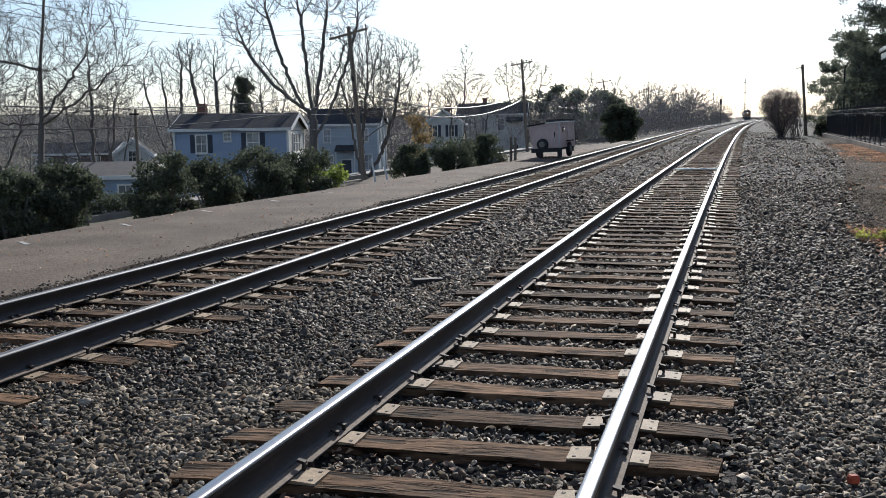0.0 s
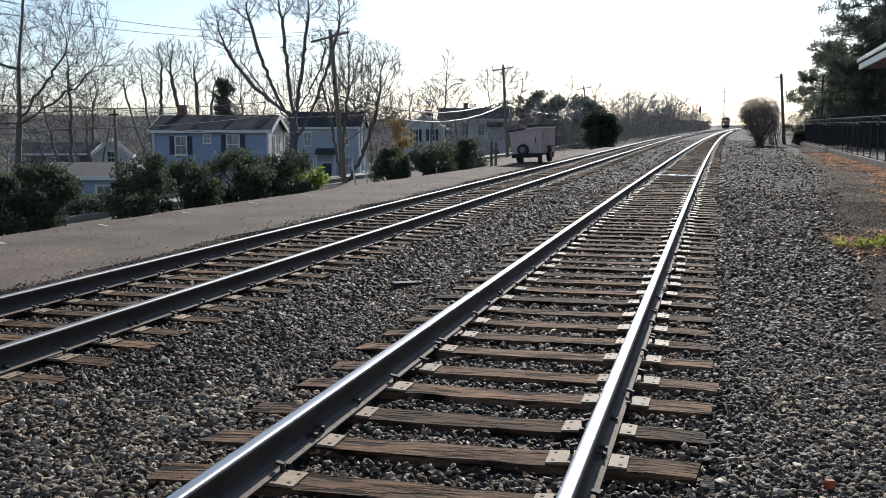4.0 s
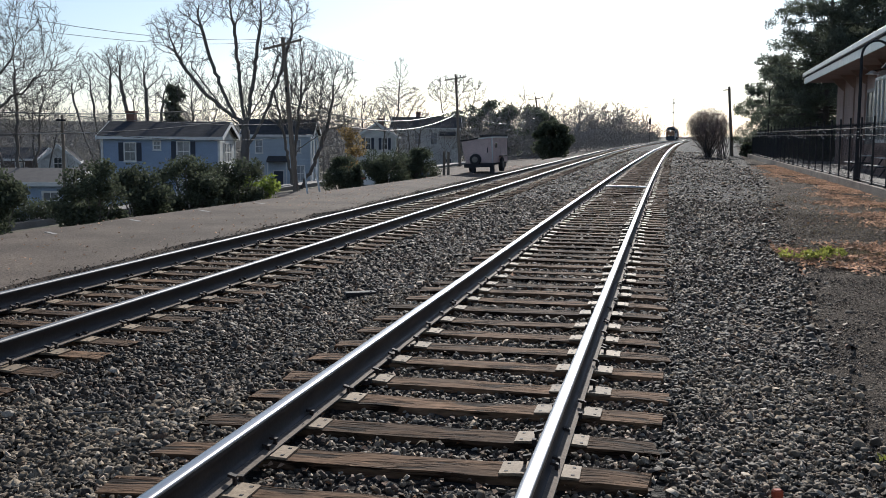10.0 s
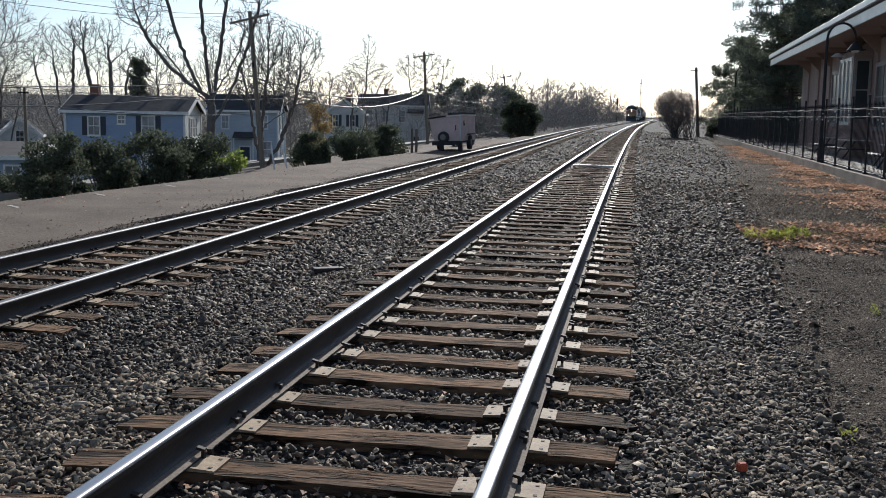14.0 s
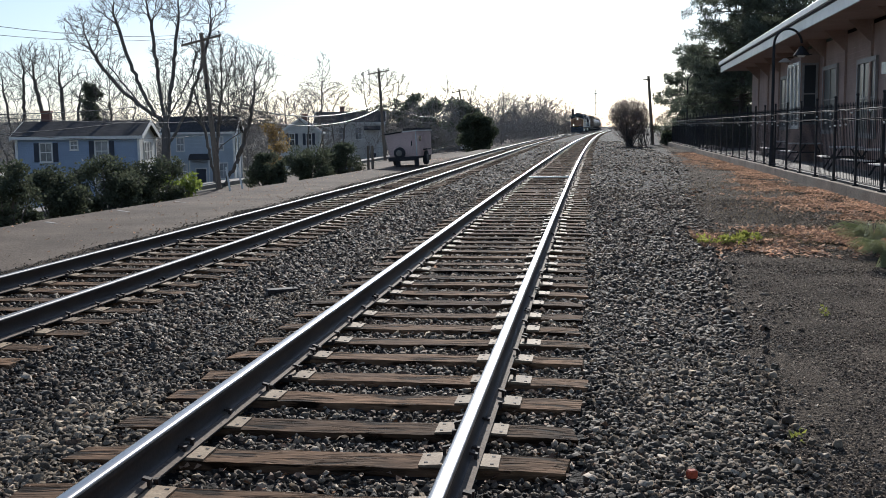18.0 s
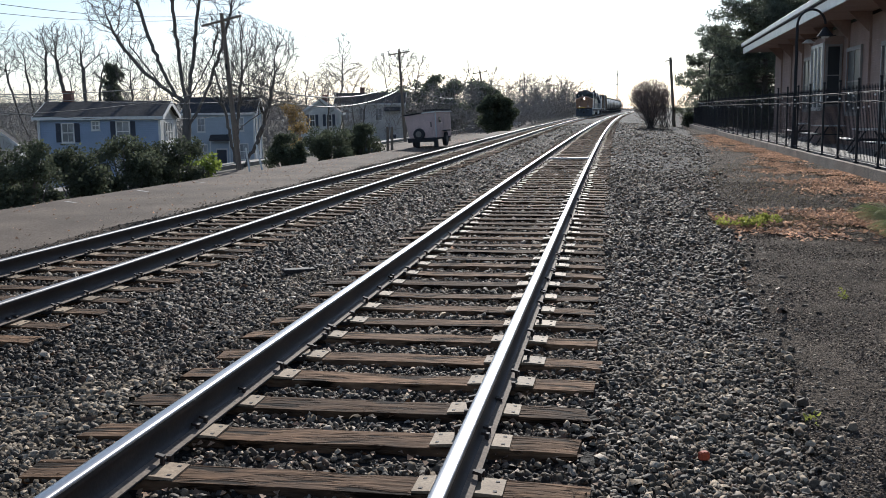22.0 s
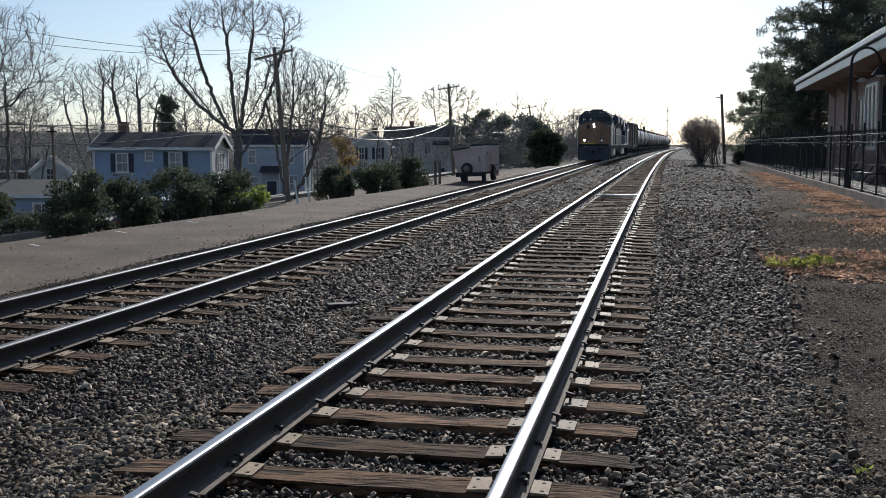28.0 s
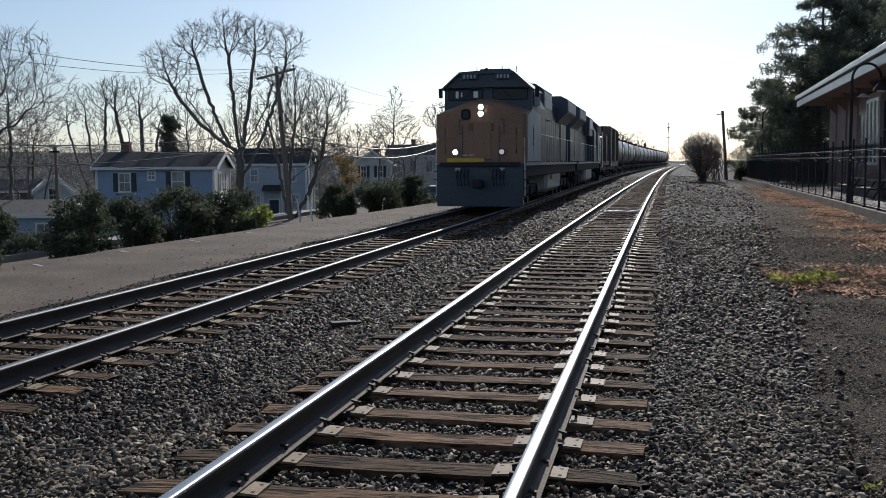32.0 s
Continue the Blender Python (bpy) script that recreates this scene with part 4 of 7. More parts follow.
def build_left_trees():
    grey = "tall bare deciduous tree with grey spreading limbs"
    grown_tree(-35.0, 85.0, -4.2, ((-6.3, 0, 14.3, 2.3, 2.2, 2.0), (-5.0, 0.6, 11.9, 1.8, 1.5, 0.7), (-3.4, -1, 16.2, 1.7, 2.0, 1.5), (-1.2, 1, 16.9, 1.7, 2.2, 2.0), (1.6, 0, 16.2, 1.9, 2.4, 1.9),
                                   (4.3, 0.5, 15.7, 1.7, 2.0, 1.7), (3.6, -1, 13.0, 1.6, 1.5, 1.2), (0.4, 0, 11.6, 1.5, 1.4, 1.2)), 6.4, 501, "very large old tree with massive crooked bare limbs", 0.38, 1, 0.42, 0.017, 1.0, 3)
    grown_tree(-46.3, 100.0, -4.2, ((-0.6, 0, 9.8, 1.9, 1.8, 2.6), (1.6, 0.5, 8.6, 1.8, 1.6, 2.4), (-1.6, -0.4, 7.0, 1.5, 1.5, 1.8)), 3.0, 502, grey, 0.10, 5, 0.42, 0.02, 1.8, 3)
    grown_tree(-42.2, 103.0, -4.2, ((0, 0, 9.4, 2.0, 1.8, 2.6), (1.4, 0, 7.4, 1.8, 1.6, 2.0)), 3.0, 503, grey, 0.10, 5, 0.42, 0.02, 1.8, 3)
    grown_tree(-34.2, 98.0, -4.2, ((0.4, 0, 9.6, 2.2, 1.8, 2.6), (2.6, 0, 8.2, 1.8, 1.6, 2.2), (-1.8, 0, 8.0, 1.6, 1.6, 2.0)), 3.0, 513, grey, 0.11, 5, 0.42, 0.02, 1.8, 3)
    grown_tree(-59.0, 104.0, -4.3, ((-1.7, 0, 12.3, 1.9, 1.7, 2.0), (-3.9, 0, 11.2, 1.7, 1.6, 1.5), (0.2, 1, 13.2, 1.6, 1.6, 1.6), (-0.4, 0, 10.0, 1.4, 1.4, 1.4)), 6.0, 506, grey, 0.16, 3, 0.45, 0.02, 1.5, 3)
    grown_tree(-54.2, 104.0, -4.2, ((-2.9, 0, 13.2, 1.7, 1.6, 2.2), (0.0, 0, 12.6, 1.3, 1.4, 2.4), (1.9, 0.5, 10.6, 1.6, 1.5, 1.8), (-1.4, 0, 10.6, 1.4, 1.4, 1.5)), 5.5, 507, grey, 0.20, 3, 0.45, 0.02, 1.5, 3, tilt=(-0.15, 0))
    grown_tree(-24.7, 33.5, -2.9, ((-0.3, 0, 11.2, 1.3, 1.2, 1.8), (-2.2, 0, 8.4, 1.8, 1.6, 1.6), (2.5, 0, 8.0, 2.1, 1.6, 1.2), (3.6, 0, 7.0, 1.4, 1.2, 0.8), (2.0, 0.3, 5.8, 1.8, 1.5, 1.1), (-1.9, 0.3, 5.6, 1.7, 1.5, 1.3), (0.3, 0, 7.2, 1.2, 1.2, 1.2)),
               10.2, 504, "tall bare sycamore with pale ivy on its trunk", 0.115, 1, 0.26, 0.008, 0.9, 3)
    grown_tree(-33.4, 49.6, -4.0, ((0.3, 0, 9.4, 1.4, 1.3, 1.5), (1.8, 0, 7.8, 1.6, 1.4, 1.6), (-1.2, 0, 7.4, 1.5, 1.3, 1.7), (0.6, 0, 6.0, 1.6, 1.4, 1.2), (-1.6, 0, 5.4, 1.2, 1.2, 1.2)), 3.6, 505, grey, 0.09, 2, 0.32, 0.011, 1.1, 3)
    grown_tree(-29.6, 37.5, -4.0, ((0, 0, 8.8, 1.6, 1.5, 1.8), (-1.8, 0, 7.4, 1.5, 1.4, 1.6), (1.4, 0, 6.8, 1.4, 1.4, 1.5)), 3.6, 515, grey, 0.085, 2, 0.32, 0.009, 1.0, 3)
    grown_tree(-43.5, 84.0, -4.2, ((0, 0, 7.4, 1.6, 1.5, 2.2), (1.2, 0, 6.4, 1.4, 1.4, 1.6)), 3.0, 516, grey, 0.08, 3, 0.45, 0.014, 0.8)
    grown_tree(-52.0, 80.0, -4.2, ((0, 0, 8.0, 2.0, 1.8, 2.2), (2.0, 0, 6.6, 1.6, 1.5, 1.6), (-2.0, 0, 6.8, 1.6, 1.5, 1.6)), 3.0, 517, grey, 0.09, 3, 0.45, 0.014, 0.8)
    grown_tree(-32.7, 131.0, -3.5, ((0, 0, 12.9, 0.9, 0.9, 2.0), (-1.6, 0, 9.6, 1.9, 1.7, 1.9), (1.4, 0, 9.4, 2.0, 1.7, 1.9), (0, 0, 10.6, 1.3, 1.3, 1.5)), 6.5, 508, "slender bare tree with upright twigs", 0.15, 1, 0.42, 0.022, 2.0, 3)
    grown_tree(-27.5, 143.0, -3.2, ((-2.4, 0, 10.6, 1.9, 1.8, 1.9), (2.2, 0, 10.4, 2.0, 1.8, 1.9), (0, 0, 11.4, 1.8, 1.8, 1.6), (0, 0, 8.4, 1.8, 1.6, 1.2)), 4.0, 509, "vase-shaped bare tree with many rising limbs", 0.11, 6, 0.5, 0.024, 1.8, 3)
    grown_tree(-22.1, 62.0, -2.4, ((0.5, 0, 7.6, 2.0, 1.9, 2.2), (2.6, 0, 7.2, 1.6, 1.5, 1.8), (-1.0, 0, 6.8, 1.3, 1.3, 1.8), (1.8, 0, 4.6, 2.2, 1.6, 0.9), (-0.4, 0, 4.8, 1.4, 1.4, 0.8)), 3.2, 510, "bare tree with crowded dark branches beside a pole", 0.11, 3, 0.30, 0.014, 2.0, 3)
    grown_tree(-41.0, 142.0, -3.4, ((0, 0, 8.2, 2.6, 2.0, 1.8), (-2.6, 0, 7.4, 2.0, 1.8, 1.6), (2.2, 0, 7.2, 2.0, 1.8, 1.6)), 3.5, 518, grey, 0.12, 3, 0.5, 0.024, 1.6, 3)
    grown_tree(-28.5, 108.0, -3.0, ((0, 0, 6.6, 2.2, 1.8, 1.8), (1.4, 0, 5.0, 1.6, 1.5, 1.2)), 2.4, 511, grey, 0.09, 3, 0.45, 0.016, 0.9)
    grown_tree(-27.0, 118.0, -3.0, ((0, 0, 6.0, 2.0, 1.8, 1.6), (-1.4, 0, 5.0, 1.6, 1.5, 1.2)), 2.4, 512, grey, 0.09, 3, 0.45, 0.016, 0.9)
    for k, (x, y, top, hw) in enumerate(((-22.0, 152.0, 6.2, 3.2), (-26.5, 160.0, 7.4, 3.0), (-18.5, 165.0, 5.8, 3.0), (-31.0, 158.0, 5.6, 3.2), (-21.0, 178.0, 7.0, 3.4))):
        shrub("evergreen_tree", x, y, top, hw, 300 + k, "broad grey-green evergreen tree behind the street", M_NEEDLE, 5000, 0.34, -2.2, "tree", "evergreens behind the street")
    rng = np.random.default_rng(3)

    def hazy(name, label, n, where, size, mat=None):
        """Fine upright twigs, past counting."""
        pts = np.array([where() for _ in range(n)])
        v, f = leaf_cloud(rng, pts, np.full(n, 0.8), n, size, (1.0, 0.024), 0.5)
        tagged(raw(name, v, f, mat or M_HAZETWIG), label, "trees", kind="stuff")

    spots = []
    for _ in range(70):
        y = rng.uniform(60, 190)
        spots.append((-rng.uniform(46, 100) - (y - 60) * 0.05, y, rng.uniform(6.0, 10.0), 0.028))
    for _ in range(22):
        spots.append((rng.uniform(-75, -42), rng.uniform(25, 60), rng.uniform(6, 9.5), 0.018))
    far_wood("wood_behind_houses", "grey-brown bare woodland on the slope behind the houses", spots, 71)

    def behind():
        y = rng.uniform(25, 200)
        x = -rng.uniform(46, 112)
        return (x, y, ground_z(x, y) + rng.uniform(0, 1) ** 1.3 * (7.0 + 0.6 * noise.noise((y * 0.1, x * 0.1, 0)) * 4))
    hazy("woodland_twigs", "haze of bare twigs filling the woodland behind the houses", 95000, behind, 0.9)
    spots = []
    for _ in range(34):
        spots.append((rng.uniform(-48, -17), rng.uniform(125, 190), rng.uniform(6.5, 9.5), 0.034))
    for _ in range(90):
        y = rng.uniform(115, 420)
        spots.append((bend(y) - rng.uniform(11, 42) - 30 * step(190, 130, y), y, rng.uniform(8.0, 12.5), 0.045 if y > 230 else 0.032))
    far_wood("trackside_wood", "hazy bare trees lining the railway into the distance", spots, 72)

    def beside():
        y = rng.uniform(105, 430)
        x = bend(y) - rng.uniform(11, 45) - 30 * step(190, 130, y)
        return (x, y, ground_z(x, y) + rng.uniform(0, 1) ** 1.4 * (7.5 + 3 * noise.noise((y * 0.06, x * 0.1, 4))))
    def between():
        x, y = rng.uniform(-55, -16), rng.uniform(120, 195)
        return (x, y, ground_z(x, y) + rng.uniform(0, 1) ** 1.3 * 6.5)
    hazy("roadside_twigs", "haze of bare twigs behind the street", 15000, between, 1.0)
    hazy("trackside_twigs", "haze of bare twigs lining the railway", 46000, beside, 1.1)

    def beyond():
        x = rng.uniform(-90, 260)
        y = rng.uniform(560, 820) - abs(x) * 0.2
        return (x, y, -0.5 + rng.uniform(0, 1) * (9.0 + 6 * noise.noise((x * 0.03, y * 0.02, 1))))
    hazy("distant_wood", "low pale line of far woodland across the horizon", 16000, beyond, 3.0)
    # brush along the far side of the second track
    rng = np.random.default_rng(14)
    cs, rs = [], []
    for _ in range(330):
        y = rng.uniform(98, 420)
        cs.append((bend(y) - left_off(y) + rng.uniform(-8.5, -4.2), y, rng.uniform(-0.1, 1.0 + 1.6 * step(110, 190, y))))
        rs.append(rng.uniform(0.7, 1.5))
    # brush in the far-twig colour, lightened to stand for haze
    ob = raw("trackside_brush", *leaf_cloud(rng, np.array(cs), np.array(rs), 34000, 0.5, (1.0, 0.04)), M_HAZETWIG)
    tagged(ob, "tangled haze-paled brush beside the second track", "brush", kind="stuff")


# ---------------------------------------------------------------- houses
M_GLASS = material("window_glass", (0.05, 0.06, 0.07), (0.03, 0.035, 0.04), 0.08, scale=0.6, bump=0, spec=0.8)
M_BLIND = material("curtained_pane", (0.34, 0.35, 0.36), (0.16, 0.17, 0.18), 0.15, scale=1.1, bump=0, spec=0.6, spread=0.2)
M_WHITE = material("white_trim_paint", (0.78, 0.77, 0.74), (0.62, 0.61, 0.58), 0.5, scale=4, fine=40, bump=0.1, grain=0.06)
M_SHUTTER = material("navy_shutter_paint", (0.025, 0.035, 0.06), (0.018, 0.022, 0.04), 0.5, bump=0.1)
M_ROOF = material("dark_roof_shingle", (0.085, 0.084, 0.086), (0.055, 0.054, 0.056), 1.0, scale=2, fine=18, bump=0.6, dist=0.02, spec=0.1)
M_BRICK = material("chimney_brick", (0.24, 0.12, 0.085), (0.16, 0.08, 0.06), 0.9, scale=6, fine=30, bump=0.5)
M_BLUE = lapped("blue_siding", (0.33, 0.41, 0.55), (0.28, 0.35, 0.48))
M_GREYBLUE = lapped("grey_blue_siding", (0.46, 0.52, 0.58), (0.39, 0.44, 0.50))
M_CREAM = lapped("cream_siding", (0.55, 0.49, 0.38), (0.44, 0.39, 0.30))
M_PALE = lapped("white_siding", (0.66, 0.65, 0.62), (0.5, 0.5, 0.48))


def window_on(house, x, z, w, h, face, depth, shutters=False, bars=1, trim=0.09):
    """A sash window on the wall that faces -y ('s') or +x ('e') of the house's own space; depth: that wall's place."""
    def spot(u, v, out):
        return (u, -depth - out, v) if face == "s" else (depth + out, u, v)

    def slab(u, v, a, b, out, thick):
        return (spot(u, v, out), (a, thick, b) if face == "s" else (thick, a, b))

    win = part("window", box(bm_new(), *slab(x, z, w, h, 0.012, 0.02)), M_BLIND if face == "s" else M_GLASS, house)
    bm = bm_new()
    for u, a in ((-w / 2 - trim / 2, trim), (w / 2 + trim / 2, trim)):
        box(bm, *slab(x + u, z, a, h + 2 * trim, 0.03, 0.055))
    for v in (-h / 2 - trim / 2, h / 2 + trim / 2):
        box(bm, *slab(x, z + v, w, trim, 0.03, 0.055))
    part("window_frame", bm, M_WHITE, win, "white window frame")
    bm = bm_new()
    box(bm, *slab(x, z, w, 0.06, 0.03, 0.03))
    for k in range(bars):
        box(bm, *slab(x - w / 2 + w * (k + 1) / (bars + 1), z, 0.03, h, 0.027, 0.02))
    part("sash_bar", bm, M_WHITE, win)
    part("window_sill", box(bm_new(), *slab(x, z - h / 2 - trim - 0.02, w + 2 * trim + 0.06, 0.05, 0.05, 0.1)), M_WHITE, win)
    if shutters:
        for s in (-1, 1):
            bm = box(bm_new(), *slab(x + s * (w / 2 + trim + 0.19), z, 0.34, h + 0.1, 0.022, 0.04))
            for k in range(9):
                box(bm, *slab(x + s * (w / 2 + trim + 0.19), z - h / 2 + h * (k + 0.5) / 9, 0.26, 0.05, 0.045, 0.015))
            part("shutter", bm, M_SHUTTER, win, "dark navy shutter")


def house(label, corner, rot, length, width, ground, eave, ridge, wall_mat, windows_s=(), windows_e=(), chimney=None, gable_mat=None, porch=None, roof_mat=None):
    """corner: the wall corner nearest the railway (its +x, -y corner); the ridge runs along the long wall."""
    c, s = math.cos(radians(rot)), math.sin(radians(rot))
    cx = corner[0] - c * length / 2 - s * width / 2
    cy = corner[1] - s * length / 2 + c * width / 2
    ob = thing("house", label, "house", pose(cx, cy, ground, 0, 0, rot), "houses along the street")
    h, r = eave - ground, ridge - ground
    part("wall", box(bm_new(), (0, 0, h / 2), (length, width, h)), wall_mat, ob)
    for sx in (-1, 1):
        bm = prism(bm_new(), [(-width / 2, h), (width / 2, h), (0, r)], "x", sx * (length / 2 - 0.06) - 0.06, sx * (length / 2 - 0.06) + 0.06)
        part("gable", bm, gable_mat or wall_mat, ob)
    over, th = 0.35, 0.14
    slope = math.atan2(r - h, width / 2)
    roof = None
    for sy in (-1, 1):
        yo, zo = sy * (width / 2 + over), h - over * math.tan(slope)
        bm = prism(bm_new(), [(0, r + 0.02), (yo, zo + 0.02), (yo, zo + th + 0.02), (0, r + th + 0.02)], "x", -length / 2 - over, length / 2 + over)
        roof = part("roof", bm, roof_mat or M_ROOF, ob)
        part("fascia", box(bm_new(), (0, yo + sy * 0.02, zo + 0.07), (length + 2 * over, 0.04, 0.2)), M_WHITE, roof, "white fascia board")
        for sx in (-1, 1):
            bm = prism(bm_new(), [(0, r - 0.14), (yo, zo - 0.14), (yo, zo + th + 0.03), (0, r + th + 0.03)], "x", sx * (length / 2 + over) - 0.02, sx * (length / 2 + over) + 0.02)
            part("rake_board", bm, M_WHITE, roof, "white rake board")
    for sx, sy in ((1, -1), (-1, -1), (1, 1)):
        part("corner_board", box(bm_new(), (sx * (length / 2 + 0.01), sy * (width / 2 + 0.01), h / 2), (0.16, 0.16, h)), M_WHITE, ob)
    if gable_mat:
        part("gable_wall", box(bm_new(), (length / 2 + 0.012, 0, h / 2), (0.03, width - 0.2, h)), gable_mat, ob)
    for x, z, w, hh, sh in windows_s:
        window_on(ob, x, z - ground, w, hh, "s", width / 2, sh)
    for y, z, w, hh, sh in windows_e:
        window_on(ob, y, z - ground, w, hh, "e", length / 2 + 0.03, sh)
    if chimney:
        x, y, ht = chimney
        bm = box(bm_new(), (x, y, r + ht / 2 - 0.7), (0.6, 0.6, ht + 0.8))
        box(bm, (x, y, r + ht - 0.3), (0.72, 0.72, 0.14))
        part("chimney", bm, M_BRICK, ob, "brick chimney")
    if porch:
        x, z, w = porch
        bm = prism(bm_new(), [(-width / 2, z - ground + 0.5), (-width / 2 - 1.1, z - ground + 0.05), (-width / 2 - 1.1, z - ground - 0.08), (-width / 2, z - ground - 0.08)], "x", x - w / 2, x + w / 2)
        p = part("porch_roof", bm, roof_mat or M_ROOF, ob)
        for u in (-w / 2 + 0.1, w / 2 - 0.1):
            part("porch_post", box(bm_new(), (x + u, -width / 2 - 1.0, (z - ground) / 2 - 0.05), (0.1, 0.1, z - ground)), M_WHITE, p)
        d = part("front_door", box(bm_new(), (x, -width / 2 - 0.02, 1.0), (0.9, 0.05, 2.0)), M_SHUTTER, ob, "dark panelled front door")
        part("door_frame", box(bm_new(), (x, -width / 2 - 0.012, 1.06), (1.1, 0.03, 2.14)), M_WHITE, d)
    return ob


def build_houses():
    house("two-storey pale blue clapboard house with navy shutters, dark roof", (-30.0, 68.5), 12.0, 8.2, 5.6, -4.3, 1.18, 2.15, M_BLUE,
          [(-2.15, 0.15, 0.72, 1.2, True), (1.6, 0.2, 0.8, 1.3, True), (-0.25, 0.62, 0.42, 0.5, False), (-1.9, -2.5, 0.75, 1.3, False), (1.5, -2.5, 0.75, 1.3, False)],
          [(-0.9, 0.1, 0.5, 1.25, False), (0.0, 0.1, 0.55, 1.25, False), (0.9, 0.1, 0.5, 1.25, False), (0.2, -2.6, 0.8, 1.3, False)], (-2.9, 0.3, 1.15), M_PALE)
    house("two-storey grey-blue clapboard house with white trim and a small porch", (-32.5, 95.3), 12, 6.4, 6.0, -4.1, 1.38, 2.75, M_GREYBLUE,
          [(-1.75, 0.25, 0.6, 1.15, False), (1.9, 0.3, 0.6, 1.15, False), (-1.6, -2.3, 0.7, 1.3, False), (2.2, -2.3, 0.7, 1.4, False)],
          [(-1.2, 0.2, 0.6, 1.2, False), (1.2, 0.2, 0.6, 1.2, False), (0, -2.3, 0.8, 1.3, False)], (0.8, 0.4, 0.6), None, (0.1, -1.15, 2.0))
    house("cream clapboard house, its gable with dark shutters facing the railway", (-35.2, 120.0), -78, 7.0, 4.6, -3.9, 1.25, 2.75, M_CREAM,
          [], [(-1.0, 0.35, 0.55, 1.3, True), (1.0, 0.35, 0.55, 1.3, True), (0, -2.2, 0.9, 1.4, False)], (-1.6, 0.3, 0.9), M_PALE)
    house("large pale clapboard house with white porch and brick chimney", (-26.6, 139.0), 9, 9.0, 6.8, -3.8, 2.35, 3.75, M_PALE,
          [(-3.2, 0.9, 0.8, 1.5, False), (-1.0, 0.9, 0.8, 1.5, False), (1.2, 0.9, 0.8, 1.5, False), (-2.2, -1.9, 0.9, 1.5, False)], [(-1.4, 0.8, 0.7, 1.4, False), (1.2, 0.8, 0.7, 1.4, False), (0, -2.2, 0.9, 1.6, False)], (-1.2, 0.3, 1.1), None, (3.1, 1.4, 2.2))
    house("low blue outbuilding with a tan metal roof", (-28.2, 46.6), 14, 3.9, 4.2, -4.0, -1.05, -0.5, M_BLUE,
          [(1.0, -1.9, 0.7, 0.8, False)], [], None, M_PALE, None, material("tan_metal_roof", (0.17, 0.15, 0.13), (0.11, 0.10, 0.09), 0.8, 0.0, bump=0.2))
    house("white clapboard house half hidden among bare branches", (-51.9, 80.5), -62, 4.0, 3.0, -4.3, -0.9, 0.35, M_PALE, [], [(0.0, -1.2, 0.6, 1.0, False)])
    house("dark brown low house with white windows among the trees", (-56.0, 86.0), 14, 7.0, 6.0, -4.4, -1.0, -0.1, lapped("brown_siding", (0.13, 0.10, 0.085), (0.09, 0.07, 0.06)),
          [(-2.4, -1.9, 0.7, 1.1, False), (0.0, -1.9, 0.7, 1.1, False), (2.2, -1.9, 0.7, 1.1, False)])
    house("long dark-roofed house behind the blue one", (-40.5, 88.0), 14, 6.0, 5.0, -4.3, 0.0, 1.0, M_GREYBLUE)


